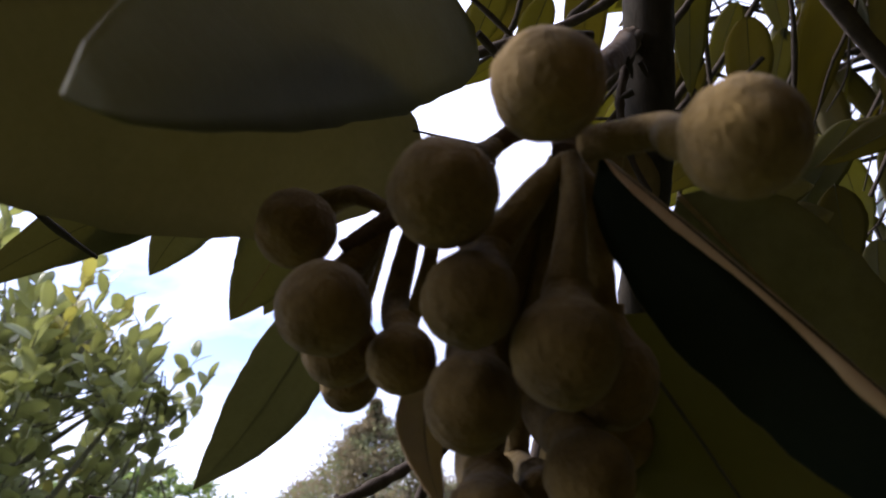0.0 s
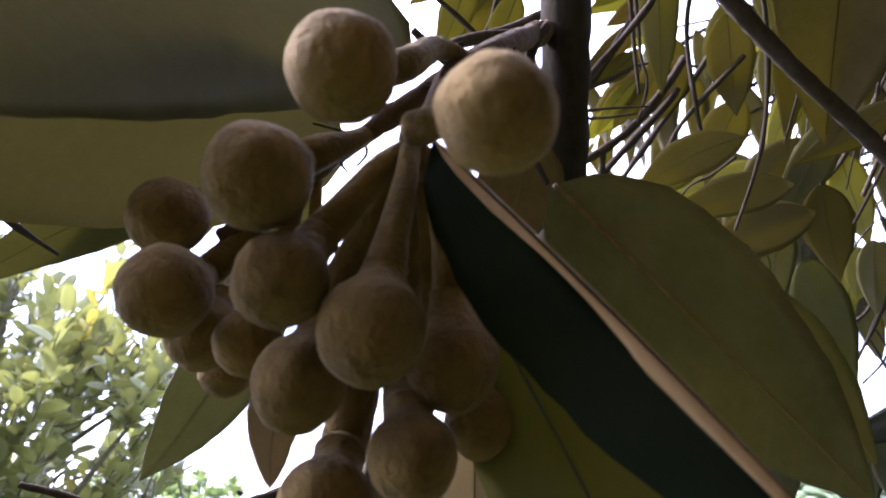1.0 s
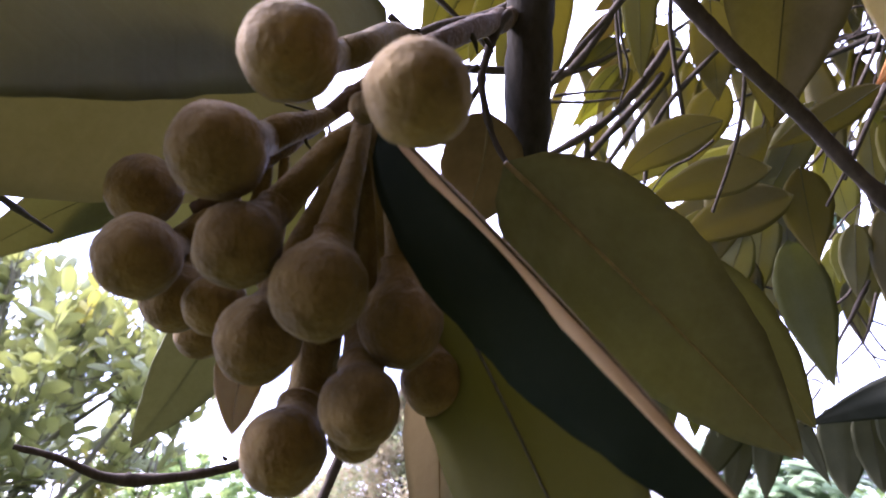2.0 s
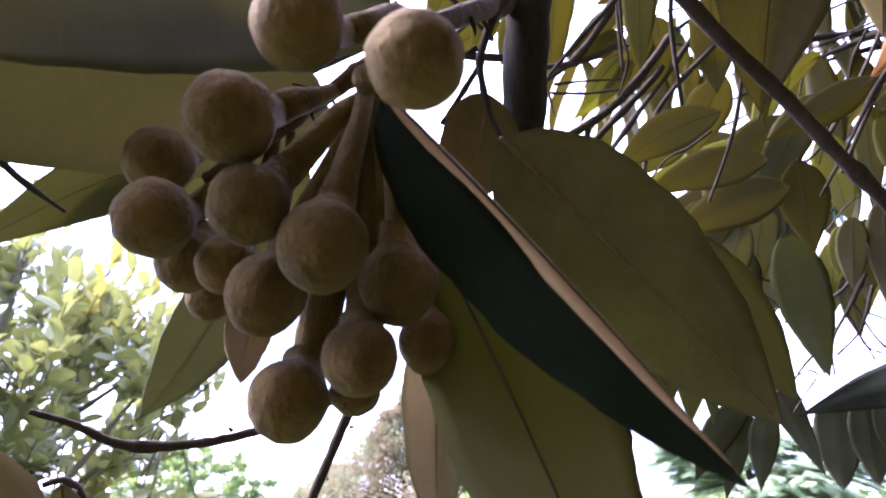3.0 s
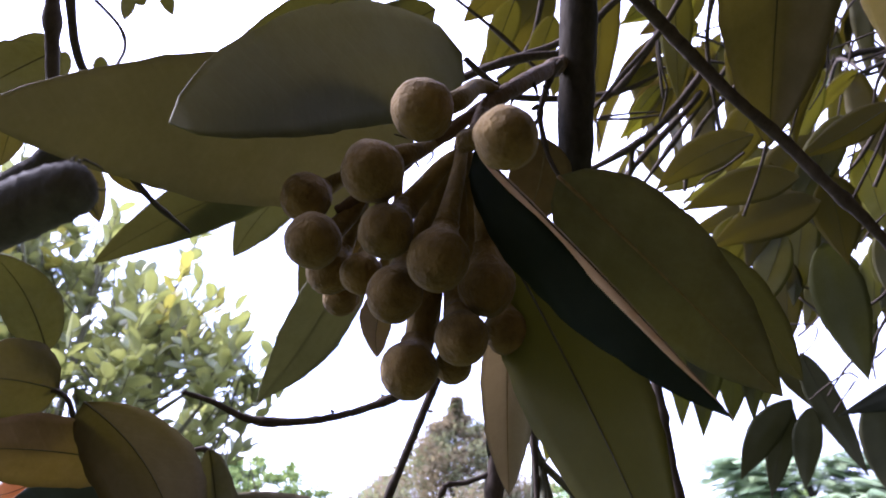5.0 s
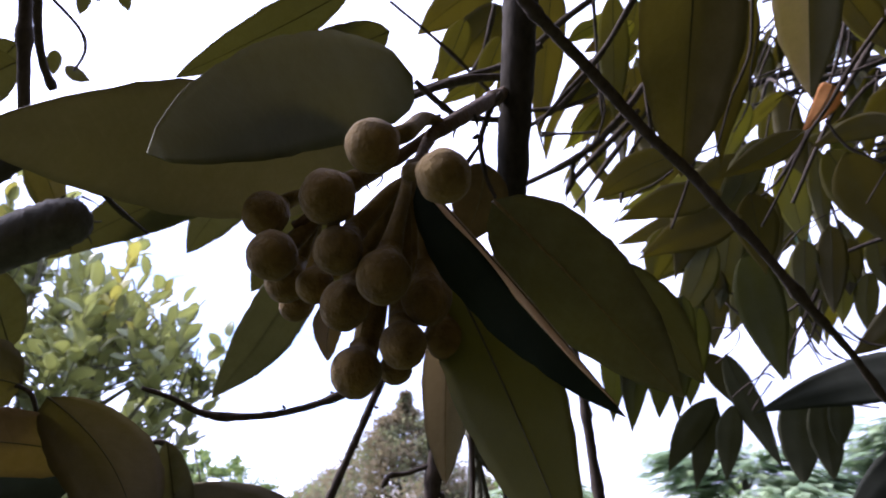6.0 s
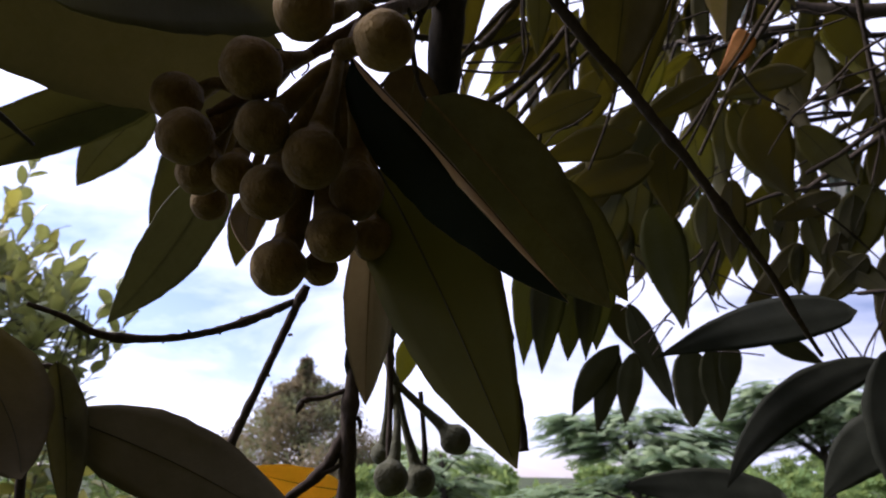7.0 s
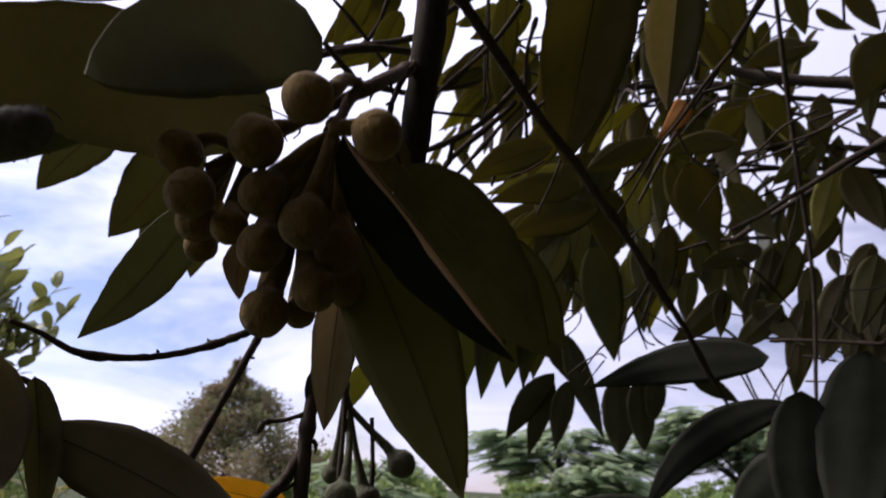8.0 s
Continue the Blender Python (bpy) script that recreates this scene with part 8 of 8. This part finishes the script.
YELLOW_BLADES = blade_set("leaf", 3, 0.064, 0.036, [SHRUB_YELLOW, SHRUB_YELLOW], 6, 2, 0.0005, 0.65)


def shrub(place, middle, radii, leader, shoots, seed):
    """A small tree: trunk, limbs, and leafy shoots all round an uneven crown; middle and radii are the crown's, leader the way to its tallest lobe."""
    rng = random.Random(seed)
    base, mid_c = Vector(place), Vector(middle)
    ob = thing("citrus_tree", base, "small pale green leafy tree with upright leaf clusters", "tree")
    part("trunk", tube([(*base, 0.035), (*base.lerp(mid_c, 0.5), 0.028), (*mid_c, 0.016)], 9, 6, 0.1, 2, seed), SHRUB_BARK, ob)
    forks = []
    for i in range(40):
        a, e = rng.uniform(0, 6.283), rng.uniform(-0.9, 1.3)
        q = mid_c + Vector((math.cos(a) * math.cos(e) * radii[0], math.sin(a) * math.cos(e) * radii[1], math.sin(e) * radii[2])) * rng.uniform(0.5, 0.75)
        root = base.lerp(mid_c, rng.uniform(0.6, 0.95))
        part("limb", tube([(*root, 0.012), (*(root.lerp(q, 0.5) + Vector((0, 0, 0.03))), 0.008), (*q, 0.004)], 6, 4, 0.1, 1, i), SHRUB_BARK, ob)
        forks.append(q)
    spare = bmesh.new()
    count = 0
    for i in range(shoots):
        a, e = rng.uniform(0, 6.283), math.asin(rng.uniform(-1.0, 1.0))
        lump = 0.8 + 0.35 * noise.noise(Vector((2.2 * math.cos(a), 2.2 * math.sin(a), 2.2 * e + seed)))
        u = rng.uniform(0.55, 1.0) * lump
        tip = mid_c + Vector((math.cos(a) * math.cos(e) * radii[0], math.sin(a) * math.cos(e) * radii[1], math.sin(e) * radii[2])) * u
        if i % 6 == 5:        # a taller leading lobe to one side
            tip = mid_c + leader + (tip - mid_c) * 0.42
        root = min(forks, key=lambda q: (q - tip).length)
        out = (tip - mid_c).normalized()
        low = tip - out * 0.1 - Vector((0, 0, 0.1))
        part("limb", tube([(*root.lerp(low, 0.25), 0.003), (*(root.lerp(low, 0.5) + Vector((0, 0, -0.03))), 0.0026), (*low, 0.0022), (*tip, 0.0012)], 5, 3, 0.1, 1, i), SHRUB_BARK, ob)
        bend = root.lerp(low, 0.5) + Vector((0, 0, -0.03))
        turning = rng.random() < 0.12
        for k in range(14):
            s = k / 13
            at = bend.lerp(low, s / 0.45) if s < 0.45 else low.lerp(tip, (s - 0.45) / 0.55)
            yaw = k * 2.4 + i
            lift = radians(5 + 45 * s + rng.uniform(-30, 30))
            ax = (Vector((math.cos(yaw) * math.cos(lift), math.sin(yaw) * math.cos(lift), math.sin(lift))) + 0.4 * out).normalized()
            up = Matrix.Rotation(rng.uniform(-0.6, 0.6), 3, ax) @ (Vector((0, 0, 1)) - ax * ax.z + 0.02 * out)
            m = blade_pose((0, 0, 0), ax, up)
            m.translation = at - base
            me = rng.choice(YELLOW_BLADES if turning else SHRUB_BLADES)
            if count < 300 and tip.x > mid_c.x and tip.y < mid_c.y:
                blade = new("leaf", me)
                blade.parent = ob
                blade.matrix_basis = m
                count += 1
            else:
                n0, m0 = len(spare.verts), len(spare.faces)
                spare.from_mesh(me)
                if turning:
                    spare.faces.ensure_lookup_table()
                    for face in spare.faces[m0:]:
                        face.material_index = 2
                spare.verts.ensure_lookup_table()
                for vert in spare.verts[n0:]:
                    vert.co = m @ vert.co
    rest = new("foliage", mesh_of(spare, "foliage", [SHRUB_TOP, SHRUB_UNDER, SHRUB_YELLOW]))
    rest.parent = ob
    rest["kind"] = "stuff"
    return ob


shrub((-1.36, 1.964, 0.0), (-1.36, 1.964, 1.74), (0.96, 0.8, 1.0), Vector((-0.34, 0.04, 0.66)), 390, 3)


# ---------------------------------------------------------------- far trees
def leaf_cloud(rng, clumps, size, per, spread):
    """Many small blades round clump centres, as one mesh."""
    verts, faces = [], []
    for c, r in clumps:
        for _ in range(per):
            d = Vector((rng.gauss(0, 1), rng.gauss(0, 1), rng.gauss(0, 0.8)))
            p = Vector(c) + d * r * spread
            ax = Vector((rng.uniform(-1, 1), rng.uniform(-1, 1), rng.uniform(-0.5, 0.9))).normalized()
            sd = ax.orthogonal().normalized()
            sd = Matrix.Rotation(rng.uniform(0, 6.28), 3, ax) @ sd
            L = size * rng.uniform(0.7, 1.3)
            n0 = len(verts)
            nrm = ax.cross(sd)
            verts += [p, p + ax * L * 0.5 + sd * L * 0.24 + nrm * L * 0.06, p + ax * L, p + ax * L * 0.5 - sd * L * 0.24 + nrm * L * 0.06]
            faces.append((n0, n0 + 1, n0 + 2, n0 + 3))
    return verts, faces


def mesh_part(name, verts, faces, material, parent, kind=""):
    me = bpy.data.meshes.new(name)
    at = world_origin(parent)
    me.from_pydata([tuple(Vector(q) - at) for q in verts], [], faces)
    me.materials.append(material)
    ob = new(name, me)
    ob.parent = parent
    if kind:
        ob["kind"] = kind
    return ob


def far_tree(place, height, width, material, label, seed, shape=1.0, clumps=90, per=55, leaf_size=0.16, low=0.12, spire=False, spread=0.55):
    """A tapered trunk, limbs, and a crown of leaf clumps with gaps; a spire is a pointed crown with a thin leader."""
    rng = random.Random(seed)
    base = Vector(place)
    ob = thing("tree", base, label, "tree", "trees in the distance")
    part("trunk", tube([(*base, height * 0.022), (*(base + Vector((0.05, 0.02, height * 0.5))), height * 0.014), (*(base + Vector((0, 0, height * 0.96))), height * 0.004)], 8, 5, 0.1, 2, seed), BARK, ob)
    centres = []
    for i in range(clumps):
        z = rng.uniform(low, 1.0)
        if spire:
            z = 1 - (1 - z) ** 0.8
        wide = 0.5 * width * (0.02 + max(0.0, 0.9 - z) ** shape) if spire else 0.5 * width * math.sqrt(max(0.03, 1 - ((z - 0.55) / 0.46) ** 2))
        a, u = rng.uniform(0, 6.28), rng.uniform(0.3, 1.0) ** 0.6
        u *= 1 + (0.7 if spire else 0.35) * noise.noise(Vector((math.cos(a) * 1.5, math.sin(a) * 1.5, z * 5 + seed)))
        c = base + Vector((math.cos(a) * wide * u, math.sin(a) * wide * u, height * z))
        centres.append((c, min(max(0.06 * width * (1 - 0.55 * z), 0.02 * width), 0.22 * wide + 0.06) if spire else max(0.06 * width * (1 - 0.55 * z), 0.02 * width)))
        if i % 3 == 0:
            root = base + Vector((0, 0, height * max(0.08, z - 0.12)))
            part("limb", tube([(*root, height * 0.006), (*root.lerp(c, 0.6), height * 0.004), (*c, height * 0.0015)], 5, 3, 0.1, 0, i), BARK, ob)
    if spire:
        centres += [(base + Vector((0.1 * math.sin(3 * k), 0.1 * math.cos(5 * k), height * (0.84 + 0.0125 * k))), 0.3 - 0.02 * k) for k in range(14)]
    fresh = [c for k, c in enumerate(centres) if spire and k % 3 == 0]
    v, fc = leaf_cloud(rng, [c for c in centres if c not in fresh], leaf_size, per, spread)
    mesh_part("crown", v, fc, material, ob)
    if fresh:
        v, fc = leaf_cloud(rng, fresh, leaf_size, per, spread)
        mesh_part("crown", v, fc, FAR_FRESH, ob)
    return ob


def feather_tree(place, height, width, seed, sprays=420, low=0.25):
    """A spreading tree with layered flat sprays of feathery twice-divided leaves."""
    rng = random.Random(seed)
    base = Vector(place)
    ob = thing("feathery_tree", base, "spreading green tree with flat feathery fern-like sprays", "tree", "trees in the distance")
    part("trunk", tube([(*base, 0.11), (*(base + Vector((0.1, 0, height * 0.4))), 0.08), (*(base + Vector((0, 0, height * 0.85))), 0.03)], 8, 5, 0.1, 2, seed), BARK, ob)
    verts, faces = [], []
    limbs = []
    for b in range(20):
        a = b * 2.4 + rng.uniform(-0.3, 0.3)
        zt = rng.uniform(low, 0.97)
        r = width * 0.5 * math.sqrt(max(0.1, 1 - ((zt - 0.5) / 0.52) ** 2)) * rng.uniform(0.75, 1.05)
        tip = base + Vector((math.cos(a) * r, math.sin(a) * r, height * zt))
        root = base + Vector((0, 0, height * (0.15 + 0.55 * zt)))
        mid = root.lerp(tip, 0.5) + Vector((0, 0, 0.06 * height))
        part("limb", tube([(*root, 0.03), (*mid, 0.018), (*tip, 0.006)], 5, 5, 0.1, 1, b), BARK, ob)
        limbs.append((root, mid, tip, a))
    for k in range(sprays):
        root, mid, tip, a = limbs[k % 20]
        s = rng.uniform(0.3, 1.05)
        p = root * (1 - s) ** 2 + mid * 2 * s * (1 - s) + tip * s * s + Vector((rng.gauss(0, 0.26), rng.gauss(0, 0.26), rng.gauss(0, 0.09)))
        fa = a + rng.uniform(-1.2, 1.2)
        L = rng.uniform(0.3, 0.55)
        way = Vector((math.cos(fa), math.sin(fa), rng.uniform(-0.15, 0.25)))
        side = Vector((-math.sin(fa), math.cos(fa), rng.uniform(-0.25, 0.25)))
        for j in range(18):
            u = (j + 1) / 18
            q = p + way * L * u + Vector((0, 0, -0.35 * L * u * u))
            w = 0.34 * L * math.sin(math.pi * (0.2 + 0.72 * u))
            for sg in (-1, 1):
                e = q + sg * side * w + way * 0.25 * w + Vector((0, 0, -0.3 * w))
                t = way * 0.013
                n0 = len(verts)
                verts += [q - t, q.lerp(e, 0.5) - t * 1.2, e, q.lerp(e, 0.5) + t * 1.2, q + t]
                faces.append((n0, n0 + 1, n0 + 2, n0 + 3, n0 + 4))
    mesh_part("crown", verts, faces, FAR_FERN, ob)
    return ob


far_tree((-2.5, 29.5, 0), 5.95, 12.0, FAR_BROWN, "broad conical tree with bronze-green foliage", 5, 0.86, 250, 130, 0.17, spire=True, spread=0.6)
far_tree((16.3, 25.0, 0), 2.5, 2.9, FAR_GREEN, "round dark green tree far off", 6, 0.5, 70, 70, 0.16)
for x, y, h, w, k in ((-9, 24, 2.9, 5.5, 7), (1.6, 34, 2.8, 5.5, 8), (13, 33, 3.0, 6.5, 9), (-15, 33, 3.4, 7, 10), (-6.5, 42, 3.2, 7, 15), (20, 40, 3.2, 7, 16), (6, 46, 3.0, 7, 17), (26, 38, 3.0, 8, 18), (6.5, 19, 1.75, 4.5, 19), (11, 20, 1.7, 5, 20), (15, 21.5, 1.8, 5, 21), (1.2, 21, 1.75, 4, 22), (3.6, 23, 1.85, 4, 23)):
    far_tree((x, y, 0), h, w, FAR_GREEN, "low green tree behind the lawn", k, 0.5, 90, 70, 0.2, 0.02)
feather_tree((5.2, 13.6, 0), 2.95, 3.9, 21, 2300)
feather_tree((8.9, 13.2, 0), 3.45, 5.0, 22, 1400, 0.74)
feather_tree((1.9, 17.5, 0), 2.4, 2.4, 23, 450)


# ---------------------------------------------------------------- the durian tree that all the twigs belong to, its crown placed to block light
def low_limb(ob, seed, *line):
    """A thin limb of the parent tree out to one of the near branches, tapering along the line."""
    n = len(line) - 1
    part("limb", tube([(*p, 0.03 - 0.024 * k / n) for k, p in enumerate(line)], 8, 8, 0.1, 4, seed), BARK, ob)


def shading_durian_tree(place, seed):
    """The parent tree: trunk and limbs behind the eye, an unseen deep crown above, behind and to one side, added to
    block light.
    """
    rng = random.Random(seed)
    base = Vector(place)
    ob = thing("shading_durian_tree", base, "large durian tree, dark bark and an unseen dense bronze-green crown that blocks light", "tree")
    top = base + Vector((-0.2, 0.1, 6.2))
    part("trunk", tube([(*base, 0.17), (*(base + Vector((0.04, 0, 1.6))), 0.135), (*(base + Vector((-0.05, 0.05, 3.6))), 0.1), (*top, 0.03)], 16, 8, 0.08, 3, seed), BARK, ob)
    clumps = []
    while len(clumps) < 1700:
        x, y, z = rng.uniform(-3.0, 4.2), rng.uniform(-4.5, 2.6), rng.uniform(0.2, 5.4)
        d = Vector((x, y, z)) - (base + Vector((0, 0, 2.6)))
        if (d.x / 4.2) ** 2 + (d.y / 3.2) ** 2 + (d.z / 3.0) ** 2 > 1:
            continue
        # clumps stay out of the camera's view and leave the left open for light
        ahead = max(y + 0.15, 0.0)
        if y > -0.55 and z < 2.1 + 1.25 * ahead and x < 1.5 * ahead + 0.55:
            continue
        if x < -0.75 and y > -0.75:
            continue
        # unseen clumps thinned overhead so that more light falls from above
        if z > 2.9 and rng.random() < 0.6:
            continue
        clumps.append((Vector((x, y, z)), 0.2))
    v, fc = leaf_cloud(rng, clumps, 0.14, 40, 0.8)
    mesh_part("crown", v, fc, LEAF_GREEN_UNDER, ob)
    low_limb(ob, 40, (1.2, -1.33, 2.4), (0.9, -0.4, 2.75), (0.5, 0.15, 2.6), (0.2, 0.16, 2.3), (0.066, 0.198, 1.888))
    low_limb(ob, 41, (0.5, 0.15, 2.6), (0.3, 0.3, 2.3), (0.186, 0.404, 2.004))
    low_limb(ob, 42, (0.24, 0.16, 2.35), (0.13, 0.13, 2.02), (0.047, 0.121, 1.761))
    low_limb(ob, 43, (0.9, -0.4, 2.75), (0.2, -0.1, 2.55), (-0.2, 0.1, 2.1), (-0.166, 0.145, 1.812))
    low_limb(ob, 44, (-0.2, 0.1, 2.1), (-0.45, 0.12, 2.0), (-0.4, 0.23, 1.76), (-0.26, 0.272, 1.728))
    low_limb(ob, 45, (1.2, -1.33, 2.3), (0.1, -0.8, 2.4), (-0.5, -0.3, 1.95), (-0.35, -0.03, 1.68), (-0.113, 0.049, 1.597))
    low_limb(ob, 46, (1.25, -1.33, 2.1), (1.5, -0.3, 2.3), (1.25, 0.5, 2.38), (1.03, 0.797, 2.389))
    low_limb(ob, 47, (1.25, 0.5, 2.38), (1.1, 0.6, 2.2), (0.955, 0.66, 2.136))
    low_limb(ob, 48, (1.25, 0.5, 2.38), (0.95, 0.42, 1.95), (0.804, 0.455, 1.791))
    low_limb(ob, 49, (1.25, 0.5, 2.38), (0.9, 0.44, 2.1), (0.706, 0.452, 2.003))
    low_limb(ob, 50, (1.25, -1.33, 1.0), (0.5, -0.3, 1.12), (0.1, 0.24, 1.3), (0.025, 0.311, 1.512))
    low_limb(ob, 51, (0.3, -0.03, 1.2), (0.0, 0.18, 1.26), (-0.109, 0.27, 1.498))
    for i in range(12):
        a = i * 2.4
        r = base + Vector((0, 0, 1.5 + 0.28 * i))
        t = r + Vector((math.cos(a) * 1.9, math.sin(a) * 1.9, 0.5))
        if t.y > -0.3 and t.z < 2.6:
            continue
        part("limb", tube([(*r, 0.045), (*(r.lerp(t, 0.5) + Vector((0, 0, 0.08))), 0.03), (*t, 0.01)], 8, 6, 0.1, 2, i), BARK, ob)
    return ob


shading_durian_tree((1.25, -1.35, 0.0), 77)
